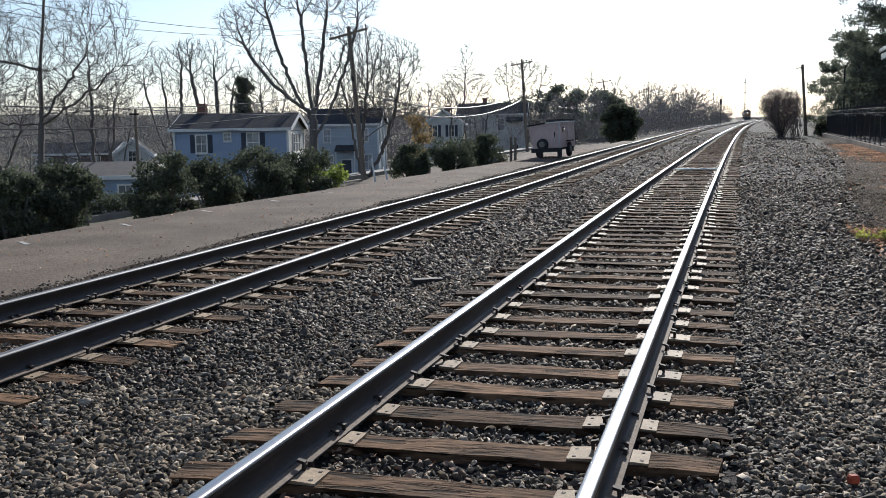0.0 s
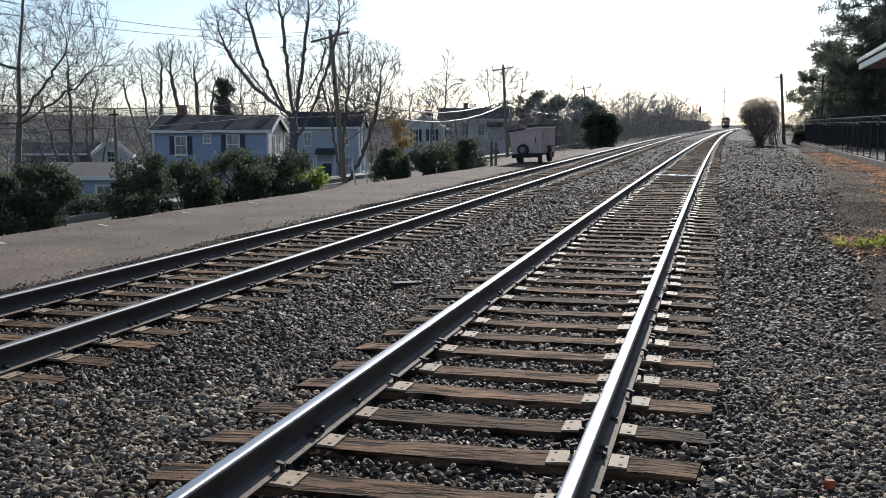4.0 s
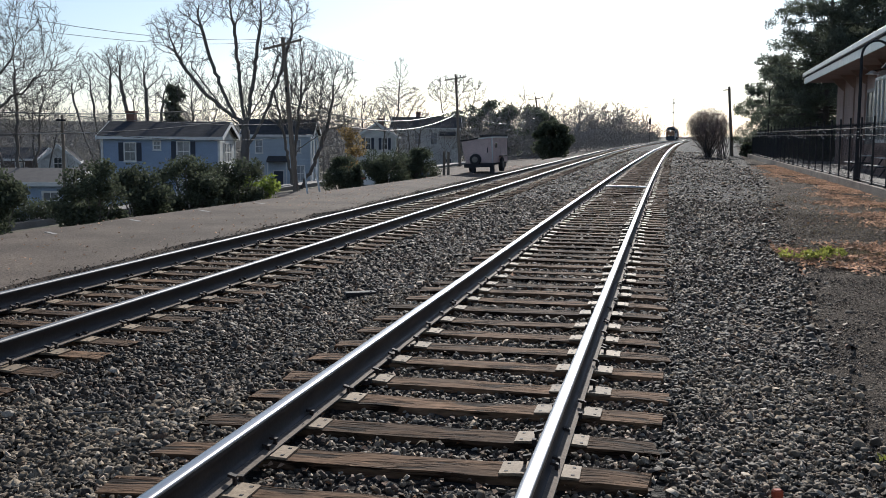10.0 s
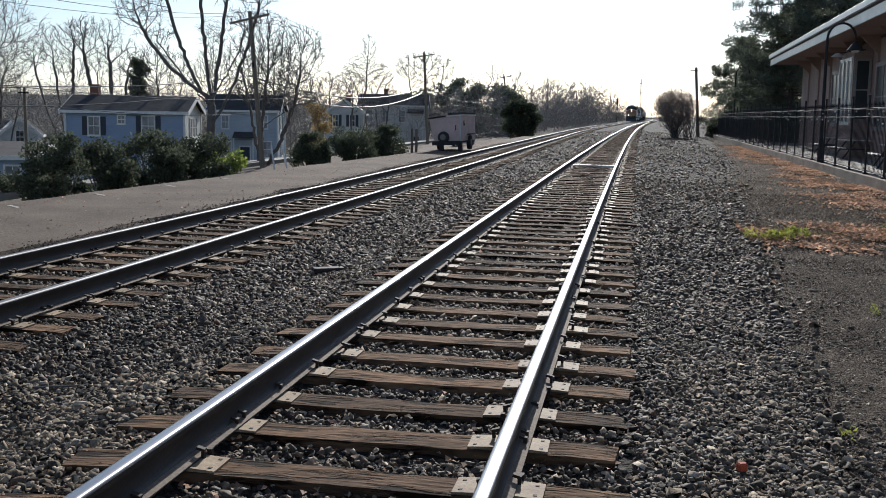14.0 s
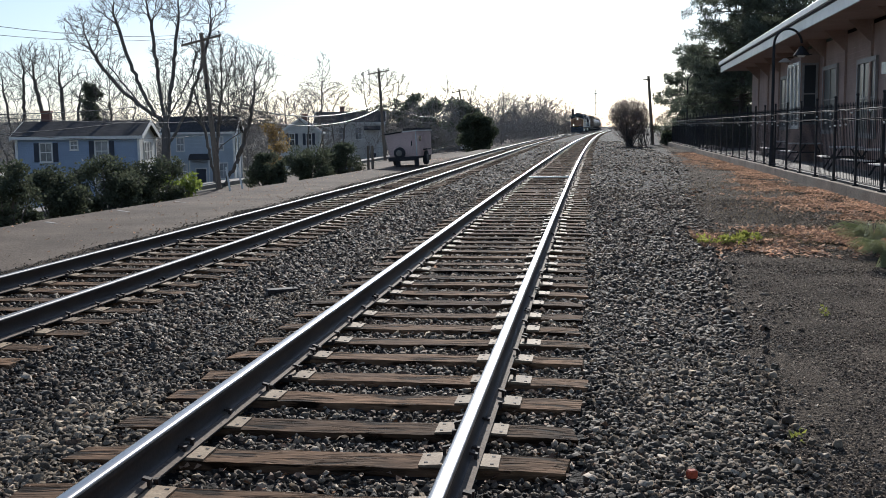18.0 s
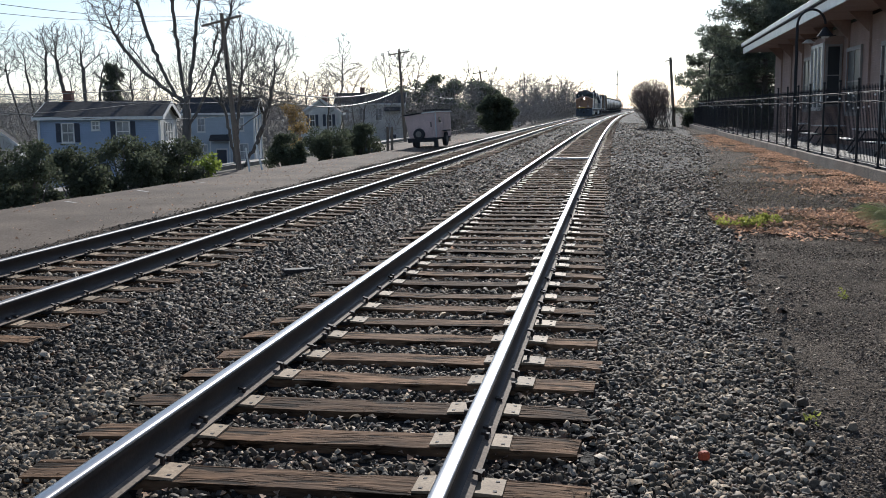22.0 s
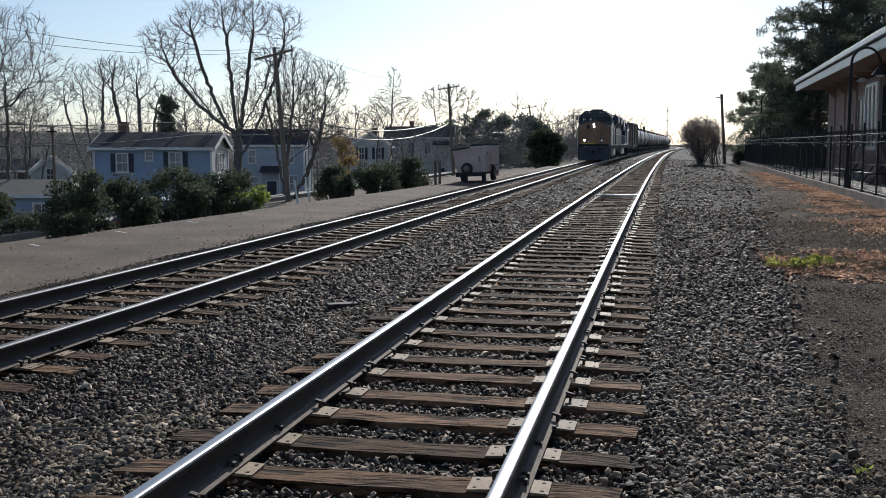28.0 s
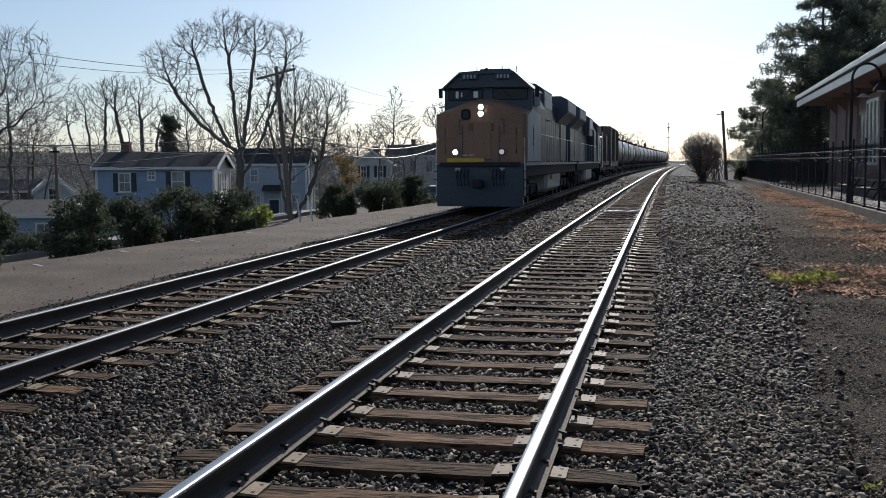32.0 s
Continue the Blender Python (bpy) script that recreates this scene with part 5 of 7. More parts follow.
def build_trailer():
    m = material("dull_pink_trailer_paint", (0.62, 0.47, 0.43), (0.48, 0.36, 0.33), 0.55, scale=2.5, fine=30, bump=0.15)
    y, x = 46.9, -7.30
    ob = thing("cargo_trailer", "dull pink-brown box trailer with a slatted roof rack and spare wheel", "trailer", pose(x, y, -0.20, 0, -2.5, -3))
    body = part("body", prism(bm_new(), [(-0.56, 0.42), (0.68, 0.42), (0.68, 1.52), (0.05, 1.50), (-0.74, 1.40)], "y", -1.6, 1.6), m, ob)
    part("roof", prism(bm_new(), [(-0.78, 1.42), (0.05, 1.505), (0.05, 1.545), (-0.78, 1.46)], "y", -1.66, 1.66), M_IRON, ob, "dark sloping roof sheet")
    part("roof_edge", prism(bm_new(), [(0.05, 1.49), (0.73, 1.53), (0.73, 1.58), (0.05, 1.54)], "y", -1.66, 1.66), M_WHITE, ob, "white roof edge")
    for k in range(6):
        part("roof_slat", box(bm_new(), (0.1 + 0.6 * k / 5, 0, 1.62), (0.02, 3.1, 0.10)), M_IRON, ob)
    part("chassis", box(bm_new(), (0, 0, 0.38), (1.25, 3.3, 0.10)), M_IRON, ob)
    part("rear_door", box(bm_new(), (0.02, -1.612, 0.95), (1.05, 0.03, 0.95), bevel=0.005), m, body)
    part("corner_strip", box(bm_new(), (0.655, -1.606, 0.97), (0.05, 0.03, 1.08)), M_METAL, body)
    part("door_latch", box(bm_new(), (0.45, -1.64, 1.0), (0.04, 0.04, 0.22)), M_IRON, body)
    part("side_window", box(bm_new(), (0.688, -0.9, 1.2), (0.02, 0.35, 0.22)), M_GLASS, body)
    part("side_door", box(bm_new(), (0.686, 0.3, 0.95), (0.015, 0.7, 0.95)), m, body)
    for sx in (-1, 1):
        w = part("wheel", tube(bm_new(), (sx * 0.62, 0.1, 0.32), (sx * 0.78, 0.1, 0.32), 0.32, 0.32, 20), M_IRON, ob)
        part("rim", tube(bm_new(), (sx * 0.77, 0.1, 0.32), (sx * 0.795, 0.1, 0.32), 0.17, 0.15, 14), M_CONC, w)
        part("mudguard", box(bm_new(), (sx * 0.75, 0.1, 0.70), (0.22, 0.95, 0.05)), M_IRON, ob)
    w = part("spare_wheel", tube(bm_new(), (-0.10, -1.64, 0.60), (-0.10, -1.80, 0.60), 0.26, 0.24, 20), M_IRON, ob)
    part("spare_rim", tube(bm_new(), (-0.10, -1.79, 0.60), (-0.10, -1.83, 0.60), 0.14, 0.12, 14), M_CONC, w)
    part("bumper", box(bm_new(), (0.05, -1.72, 0.32), (1.3, 0.12, 0.14)), M_IRON, ob)
    for sx in (-0.22, 0.62):
        part("stand", box(bm_new(), (sx, -1.55, 0.17), (0.16, 0.22, 0.34)), M_IRON, ob)
    for x, y in ((-8.3, 55.0), (-8.0, 57.5), (-8.8, 44.6), (-8.4, 43.6)):
        ob = part("marker_post", tube(bm_new(), (x, y, -0.4), (x, y, 0.75), 0.06, 0.055, 8), M_WOODPOLE)
        tagged(ob, "short dark wooden marker post at the lot's end", "post", "posts at the lot's end")


# ---------------------------------------------------------------- station side
M_PAVE = material("platform_paving", (0.30, 0.28, 0.25), (0.21, 0.195, 0.175), 0.85, scale=1.2, fine=30, bump=0.3, dist=0.004)
M_WALL = lapped("dark_station_siding", (0.36, 0.255, 0.215), (0.27, 0.19, 0.16), 0.18, 0.8)
M_METAL = material("pale_metal_roof_edge", (0.55, 0.57, 0.57), (0.42, 0.44, 0.45), 0.45, 0.2, scale=1.5, fine=20, bump=0.1, grain=0.08)
M_DARKGLASS = material("shaded_glass", (0.035, 0.04, 0.045), (0.02, 0.025, 0.03), 0.35, scale=0.6, bump=0, spec=0.3)
# bulbs and lamp glass; also the white cab panes that imitate daylight
M_BULB = material("white_bulb_and_daylight_pane", (0.85, 0.85, 0.82), (0.7, 0.7, 0.68), 0.15, bump=0, grain=0.05)


def curb_x(y):
    return 6.57 + 0.0145 * y


def fence_x(y):
    return 6.74 + 0.0145 * y


def strip(name, fa, fb, y0, y1, z0, z1, mat, stepy=1.0):
    """A slab between two lines that follow y."""
    bm = bm_new()
    rows = []
    for y in np.arange(y0, y1 + 1e-6, stepy):
        rows.append([bm.verts.new(p) for p in ((fa(y), y, z0), (fa(y), y, z1), (fb(y), y, z1), (fb(y), y, z0))])
    for a, b in zip(rows, rows[1:]):
        for i in range(4):
            bm.faces.new((a[i], b[i], b[(i + 1) % 4], a[(i + 1) % 4]))
    bm.faces.new(rows[0])
    bm.faces.new(rows[-1][::-1])
    bmesh.ops.recalc_face_normals(bm, faces=bm.faces)
    return part(name, bm, mat)


def build_platform():
    rnd = random.Random(4)
    ob = tagged(new("platform_curb"), "low weathered concrete curb wall under the iron fence", "curb", kind="structure")
    y = 21.0
    while y < 96:
        n = min(96.0, y + 3.0)
        dz = rnd.uniform(-0.008, 0.008)
        b = strip("curb_block", curb_x, lambda v: fence_x(v) + 0.25, y + 0.006, n - 0.006, -0.5, -0.06 + dz, M_CURB, (n - y - 0.012) / 2)
        b.parent = ob
        y = n
    ob2 = strip("platform_paving", lambda v: fence_x(v) + 0.26, lambda v: 14.0, 14, 96, -0.5, -0.085, M_PAVE, 2.0)
    tagged(ob2, "pale concrete platform paving between fence and station", "pavement", kind="structure")
    t = part("timber_planter", box(bm_new(), (7.05, 20.75, -0.2), (0.6, 0.4, 0.36), bevel=0.02), M_TIE)
    tagged(t, "dark timber block at the end of the curb", "planter")


def build_fence():
    ob = thing("iron_fence", "black iron picket fence with ball-topped posts on a curb", "fence")
    picket = mesh_of("picket", tube(tube(bm_new(), (0, 0, 0.08), (0, 0, 1.94), 0.007, 0.007, 4), (0, 0, 1.94), (0, 0, 2.05), 0.016, 0.002, 4), M_IRON)
    bm = box(bm_new(), (0, 0, 1.08), (0.055, 0.055, 2.16))
    bmesh.ops.create_uvsphere(bm, u_segments=8, v_segments=6, radius=0.042, matrix=Matrix.Translation((0, 0, 2.20)))
    box(bm, (0, 0, 0.02), (0.13, 0.13, 0.04))
    post = mesh_of("post", bm, M_IRON)
    top = -0.06
    ys = np.arange(21.6, 95, 2.4)
    for a, b in zip(ys, ys[1:]):
        p = new("post", post)
        p.parent, p.matrix_basis = ob, pose(fence_x(a), a, top)
        for z, r in ((0.10, 0.020), (1.62, 0.018), (1.86, 0.018)):
            part("rail", tube(bm_new(), (fence_x(a), a, top + z), (fence_x(b), b, top + z), r, r, 4), M_IRON, ob)
    rest = []
    for k, y in enumerate(np.arange(21.7, 93, 0.165)):
        if k < 290:
            p = new("picket", picket)
            p.parent, p.matrix_basis = ob, pose(fence_x(y), y, top)
        else:
            rest.append((np.array([fence_x(y), y, top + 0.08]), np.array([fence_x(y), y, top + 2.02]), 0.007, 0.005))
    tagged(raw("far_picket", *tubes(rest, 4), M_IRON, ob), "row of thin iron pickets", kind="stuff")
    # string of bulbs along the fence
    st = thing("string_lights", "string of small white bulbs wound along the fence", "string lights")
    rnd = random.Random(8)
    bm = bm_new()
    bmesh.ops.create_icosphere(bm, subdivisions=1, radius=0.030)
    bulb = mesh_of("bulb", bm, M_BULB, True)
    for low in (1.84, 1.60):
        pts, y = [], 22.0
        while y < 92:
            pts.append(Vector((fence_x(y) - 0.04, y, top + low + rnd.uniform(-0.03, 0.02))))
            y += 0.6
        part("string", cable(pts, 0.005, 4), M_IRON, st)
        for p in pts:
            if rnd.random() < 0.42:
                b = new("bulb", bulb)
                b.parent, b.matrix_basis = st, pose(p.x, p.y, p.z - rnd.uniform(0.0, 0.16))


def crook_lamp(x, y, z, h, label, group="crook lamps"):
    ob = thing("crook_lamp", label, "street lamp", pose(x, y, z, 0, 0, 0), group)
    bm = tube(bm_new(), (0, 0, 0), (0, 0, 0.7), 0.10, 0.075, 12)
    tube(bm, (0, 0, 0.7), (0, 0, h - 0.55), 0.06, 0.05, 12)
    part("column", bm, M_IRON, ob)
    pts = [Vector((0.48 - 0.48 * math.cos(a), 0, h - 0.55 + 0.55 * math.sin(a))) for a in np.linspace(0, math.pi * 0.98, 14)]
    part("crook_arm", cable(pts, 0.042, 8), M_IRON, ob)
    s = part("shade", tube(bm_new(), (0.955, 0, h - 0.95), (0.955, 0, h - 0.62), 0.30, 0.05, 14), M_IRON, ob)
    part("lamp_glass", tube(bm_new(), (0.955, 0, h - 1.02), (0.955, 0, h - 0.955), 0.10, 0.16, 12), M_BULB, s, "white lamp glass")
    return ob


def build_station():
    ob = thing("station_building", "dark one-storey wooden station with deep eaves and pale roof edge", "building", pose(8.2, 40, -0.085, 0, 0, -1.72))
    y0, y1, wx, depth = -26.0, 27.5, 1.7, 8.0
    part("wall", box(bm_new(), (wx + depth / 2, (y0 + y1) / 2, 2.35), (depth, y1 - y0 - 3.0, 4.7)), M_WALL, ob)
    ridge_x, ridge_z, ez = wx + depth / 2, 7.2, 4.85
    bm = prism(bm_new(), [(0, ez + 0.25), (ridge_x, ridge_z), (ridge_x, ridge_z + 0.18), (0, ez + 0.43)], "y", y0, y1)
    roof = part("roof", bm, M_ROOF, ob)
    bm = prism(bm_new(), [(2 * ridge_x, ez + 0.25), (ridge_x, ridge_z), (ridge_x, ridge_z + 0.18), (2 * ridge_x, ez + 0.43)], "y", y0, y1)
    part("roof", bm, M_ROOF, ob)
    part("soffit", box(bm_new(), (0.9, (y0 + y1) / 2, ez + 0.02), (1.7, y1 - y0 - 0.1, 0.05)), M_WALL, ob)
    part("fascia", box(bm_new(), (-0.03, (y0 + y1) / 2, ez + 0.10), (0.06, y1 - y0, 0.34)), M_METAL, roof, "pale fascia board")
    part("gutter", tube(bm_new(), (-0.09, y0, ez + 0.31), (-0.09, y1, ez + 0.31), 0.035, 0.035, 8), M_IRON, roof, "dark gutter line")
    part("roof_edge", box(bm_new(), (-0.14, (y0 + y1) / 2, ez + 0.46), (0.08, y1 - y0, 0.22), bevel=0.01), M_METAL, roof)
    part("end_board", prism(bm_new(), [(0, ez - 0.08), (ridge_x, ridge_z - 0.3), (ridge_x, ridge_z + 0.2), (0, ez + 0.45)], "y", y1 - 0.05, y1 + 0.02), M_METAL, roof)
    for y in np.arange(y0 + 2, y1 - 1.5, 3.9):
        part("pilaster", box(bm_new(), (wx - 0.03, y, 2.35), (0.10, 0.22, 4.7)), M_WALL, ob)
        part("bracket", prism(bm_new(), [(0.9, ez), (wx, ez), (wx, ez - 0.7), (wx - 0.10, ez - 0.7)], "y", y - 0.05, y + 0.05), M_WALL, ob)

    def opening(y, w, z0, z1, frame_mat, bars=1):
        win = part("window", box(bm_new(), (wx - 0.02, y, (z0 + z1) / 2), (0.03, w, z1 - z0)), M_DARKGLASS, ob)
        bm = bm_new()
        for s in (-1, 1):
            box(bm, (wx - 0.05, y + s * (w / 2 + 0.08), (z0 + z1) / 2), (0.08, 0.16, z1 - z0 + 0.32))
        for z in (z0 - 0.08, z1 + 0.08):
            box(bm, (wx - 0.05, y, z), (0.08, w, 0.16))
        part("window_frame", bm, frame_mat, win)
        bm = box(bm_new(), (wx - 0.045, y, (z0 + z1) / 2), (0.03, w, 0.06))
        for k in range(bars):
            box(bm, (wx - 0.045, y - w / 2 + w * (k + 1) / (bars + 1), (z0 + z1) / 2), (0.03, 0.05, z1 - z0))
        part("sash_bar", bm, frame_mat, win)

    grey = material("grey_window_trim", (0.30, 0.28, 0.26), (0.22, 0.21, 0.2), 0.6, bump=0.1)
    opening(2.0, 2.4, 1.3, 3.6, grey, 1)
    opening(-4.0, 2.4, 1.2, 3.5, grey, 2)
    opening(-10.5, 2.4, 1.2, 3.5, grey, 2)
    opening(13.0, 2.2, 1.4, 3.7, grey, 1)
    BAY = 6.0
    bay = part("bay", box(bm_new(), (wx - 0.35, BAY, 2.15), (0.75, 3.0, 4.3)), M_WALL, ob)
    for dy in (-1.42, -0.47, 0.47, 1.42):
        part("white_mullion", box(bm_new(), (wx - 0.76, BAY + dy, 2.7), (0.07, 0.14, 2.6)), M_WHITE, bay, "white painted mullion")
    for dz in (1.4, 4.0):
        part("white_rail", box(bm_new(), (wx - 0.755, BAY, dz), (0.06, 2.9, 0.14)), M_WHITE, bay)
    for dy in (-0.95, 0.0, 0.95):
        part("bay_glass", box(bm_new(), (wx - 0.735, BAY + dy, 2.7), (0.03, 0.8, 2.5)), M_DARKGLASS, bay)
    part("cheek_glass", box(bm_new(), (wx - 0.36, BAY - 1.505, 2.75), (0.46, 0.03, 2.3)), M_DARKGLASS, bay)
    for dx in (-0.27, 0.27):
        part("cheek_frame", box(bm_new(), (wx - 0.36 + dx, BAY - 1.52, 2.75), (0.09, 0.05, 2.5)), grey, bay)
    for dz in (-1.2, 0.0, 1.2):
        part("cheek_rail", box(bm_new(), (wx - 0.36, BAY - 1.52, 2.75 + dz), (0.45, 0.04, 0.08 if dz else 0.05)), grey, bay)
    lamp = part("wall_lamp", tube(bm_new(), (wx - 1.1, 6.2, 4.15), (wx - 1.1, 6.2, 4.3), 0.28, 0.08, 12), M_WHITE, ob, "white enamel lamp shade")
    part("lamp_arm", tube(bm_new(), (wx - 1.1, 6.2, 4.3), (wx, 6.2, 4.45), 0.02, 0.02, 6), M_IRON, lamp)
    part("sign_board", box(bm_new(), (wx - 0.06, -6.9, 3.2), (0.06, 1.6, 0.35)), M_METAL, ob)
    crook_lamp(7.31, 39.1, -0.06, 4.9, "tall black crook-necked lamp post rising from the curb")
    crook_lamp(7.95, 78.0, -0.4, 5.5, "black crook-necked lamp post farther along the fence")
    # slatted tables and benches on the platform
    slat_mat = material("pale_bench_slat", (0.72, 0.70, 0.66), (0.55, 0.53, 0.50), 0.7, scale=5, bump=0.2)
    first = thing("picnic_table", "picnic table with pale slatted top and benches", "table", pose(9.1, 28.5, -0.085, 0, 0, 4), "picnic tables")
    for k in range(6):
        part("top_slat", box(bm_new(), (-0.4 + 0.16 * k, 0, 0.74), (0.13, 1.8, 0.04), bevel=0.006), slat_mat, first)
    for sx in (-0.75, 0.75):
        for k in range(2):
            part("bench_slat", box(bm_new(), (sx + 0.15 * k - 0.07, 0, 0.44), (0.13, 1.8, 0.04), bevel=0.006), slat_mat, first)
    for sy in (-0.6, 0.6):
        for sx in (-1, 1):
            part("leg", tube(bm_new(), (sx * 0.65, sy, 0.0), (sx * 0.2, sy, 0.72), 0.03, 0.03, 6), M_IRON, first)
        part("cross_bar", box(bm_new(), (0, sy, 0.40), (1.6, 0.05, 0.05)), M_IRON, first)
    for x, y, r in ((9.4, 32.6, 10), (9.3, 36.5, -6), (9.5, 44.0, 5), (9.6, 49.5, 0), (9.0, 24.6, 0)):
        copy_thing(first, pose(x, y, -0.085, 0, 0, r))


def build_right_green():
    # big twiggy shrub and pole by the far bend
    rng = np.random.default_rng(91)
    ob = thing("twiggy_shrub", "large rounded bare shrub of dense reddish twigs beside the track", "shrub", pose(4.48, 94.0, -0.4))
    segs = []
    for k in range(40):
        a, e = rng.uniform(0, 6.28), rng.uniform(0.55, 1.3)
        d = np.array([math.cos(a) * math.cos(e), math.sin(a) * math.cos(e), math.sin(e)])
        base = np.array([rng.normal(0, 0.15), rng.normal(0, 0.15), 0.0])
        p = base
        for j in range(7):
            q = p + (d + np.array([0, 0, 0.35]) * (j < 3) + rng.normal(0, 0.16, 3)) * 0.62
            segs.append((p, q, 0.042 * (1 - j / 9), 0.042 * (1 - (j + 1) / 9)))
            for _ in range(3 + 4 * (j > 1)):
                w = d + rng.normal(0, 0.75, 3)
                m = q + w / np.linalg.norm(w) * rng.uniform(0.4, 0.9)
                segs.append((q, m, 0.014, 0.010))
                for _ in range(3):
                    w2 = w + rng.normal(0, 0.9, 3)
                    segs.append((m, m + w2 / np.linalg.norm(w2) * rng.uniform(0.25, 0.6), 0.009, 0.006))
            p = q
    segs = [s for s in segs if np.linalg.norm((s[1] - np.array([0, 0, 2.4])) / np.array([2.0, 2.0, 2.1])) < 1.0 + rng.uniform(-0.12, 0.06)]
    raw("stem", *tubes([s for s in segs if s[2] > 0.0145], 5), M_BARK, ob)
    tagged(raw("crown", *tubes([s for s in segs if s[2] <= 0.0145], 3), material("reddish_twig", (0.33, 0.25, 0.22), (0.23, 0.17, 0.15), 0.95, bump=0), ob), "dense reddish-brown twigs")
    n = 5200
    d = rng.normal(size=(n, 3))
    d /= np.linalg.norm(d, axis=1, keepdims=True)
    pts = d * (rng.random((n, 1)) ** 0.4) * np.array([1.9, 1.9, 1.75]) * rng.uniform(0.85, 1.08, (n, 1)) + np.array([0, 0, 2.65])
    tagged(raw("twig_haze", *leaf_cloud(rng, pts, np.full(n, 0.1), n, 0.5, (1.0, 0.02), 0.6), bpy.data.materials["reddish_twig"], ob), "fine reddish twigs", kind="stuff")
    ob = thing("short_utility_pole", "short weathered wooden pole beside the bare shrub", "utility pole", pose(6.95, 100.8, -0.4, 0, -4.2, 0), "poles along the street")
    part("pole", tube(bm_new(), (0, 0, 0), (0, 0, 6.5), 0.15, 0.12, 10), M_WOODPOLE, ob)
    segs = []
    for _ in range(26):
        b = np.array([rng.uniform(-0.9, 0.5), rng.uniform(-0.6, 0.6), 0.0])
        for _ in range(5):
            q = b + np.array([rng.normal(0, 0.12), rng.normal(0, 0.12), rng.uniform(0.35, 0.6)])
            segs.append((b, q, 0.028, 0.022))
            b = q
    ob2 = thing("bare_thicket", "thicket of bare upright stems around the pole's foot", "shrub", pose(6.3, 98.5, -0.4))
    raw("stem", *tubes(segs, 4), M_TWIG, ob2)
    part("bracket", box(bm_new(), (-0.2, -0.1, 6.2), (0.7, 0.1, 0.1)), M_WOODPOLE, ob)
    shrub("small_evergreen", 8.3, 98.0, 1.0, 0.8, 33, "small grey-green evergreen shrub below the pole", M_LEAF, 1400, 0.2, -0.4, group="shrubs by the fence")
    # pines
    for k, (x, y, h, w, low) in enumerate(((11.9, 79.0, 15.5, 4.9, 0.16), (10.7, 101.0, 9.0, 3.4, 0.10), (17.5, 70.0, 18.0, 5.2, 0.22), (15.5, 84.0, 14.0, 4.2, 0.15), (22.0, 80.0, 17.0, 5.2, 0.18), (10.8, 88.0, 7.0, 2.8, 0.10), (12.4, 96.0, 6.5, 2.6, 0.08), (16.0, 100.0, 7.5, 3.0, 0.08), (-49.0, 100.0, 10.4, 0.75, 0.1))):
        rng = np.random.default_rng(200 + k)
        ob = thing("pine_tree", "tall dark pine with layered ragged boughs" if h > 10 else "young dark pine with ragged boughs", "tree", pose(x, y, -0.3 if x > 0 else -4.2), "pines behind the fence" if x > 0 else "pines behind the houses")
        part("trunk", tube(bm_new(), (0, 0, -0.1), (0.2, 0.1, h * 0.97), h * 0.019, 0.03, 8), M_BARK, ob, smooth=True)
        segs, cs, rs = [], [], []
        for _ in range(int(h * 6.6)):
            t = rng.uniform(low, 0.98)
            a = rng.uniform(0, 6.28)
            reach = w * (1 - ((t - low) / (1 - low)) ** 2.2) * rng.uniform(0.55, 1.1) + 0.4
            base = np.array([0.2 * t, 0.1 * t, h * t])
            tip = base + np.array([math.cos(a) * reach, math.sin(a) * reach, rng.uniform(-0.1, 0.22) * reach])
            segs.append((base, tip, 0.02 + 0.012 * reach, 0.012))
            for f in (0.3, 0.5, 0.68, 0.84, 1.0):
                c = base + (tip - base) * f + rng.normal(0, 0.22, 3)
                cs.append(c)
                rs.append(rng.uniform(0.32, 0.62) * (0.75 + 0.05 * reach) * (0.6 if w < 1 else 1.0))
        tagged(raw("bough", *tubes(segs, 4), M_BARK, ob), kind="stuff")
        tagged(raw("crown", *leaf_cloud(rng, np.array(cs), np.array(rs), int(len(cs) * 105), 0.30, (1.0, 0.11), 0.5), M_NEEDLE, ob), "dark green needle tufts")
    # clipped dark hedge behind the fence
    rng = np.random.default_rng(19)
    ob = thing("fence_hedge", "dark evergreen hedge growing behind the far fence", "hedge", pose(10.9, 80.0, -0.4))
    cs = np.stack([rng.uniform(-0.6, 0.6, 160), rng.uniform(-9.5, 17, 160), rng.uniform(0.3, 1.9, 160)], 1)
    tagged(ob, kind="")
    raw("foliage", *leaf_cloud(rng, cs, np.full(160, 0.6), 17000, 0.2), M_LEAF, ob)
    # overhanging autumn branch at the station's roof
    ob = thing("autumn_branch", "thin branch with rust-coloured leaves over the fence", "branch", pose(8.9, 27.5, 3.2))
    segs = [(np.array([1.3, -0.6, 0.9]), np.array([0.3, -0.1, 0.3]), 0.03, 0.02), (np.array([0.3, -0.1, 0.3]), np.array([-0.4, 0.3, -0.35]), 0.02, 0.008), (np.array([0.5, -0.2, 0.4]), np.array([0.2, 0.3, 0.9]), 0.015, 0.006)]
    raw("stem", *tubes(segs, 5), M_BARK, ob)
    raw("leaves", *leaf_cloud(rng, np.array([(0.2, 0, 0.3), (-0.2, 0.2, 0.0), (0.3, 0.2, 0.7), (0.7, -0.2, 0.6)]), np.full(4, 0.35), 260, 0.1), M_DRY, ob)
    # dry leaves blown against the curb
    n = 80000
    kind = rng.random(n)
    ys = np.where(kind < 0.30, rng.normal(16.7, 0.75, n), 17.0 + 52 * rng.random(n) ** 1.35)
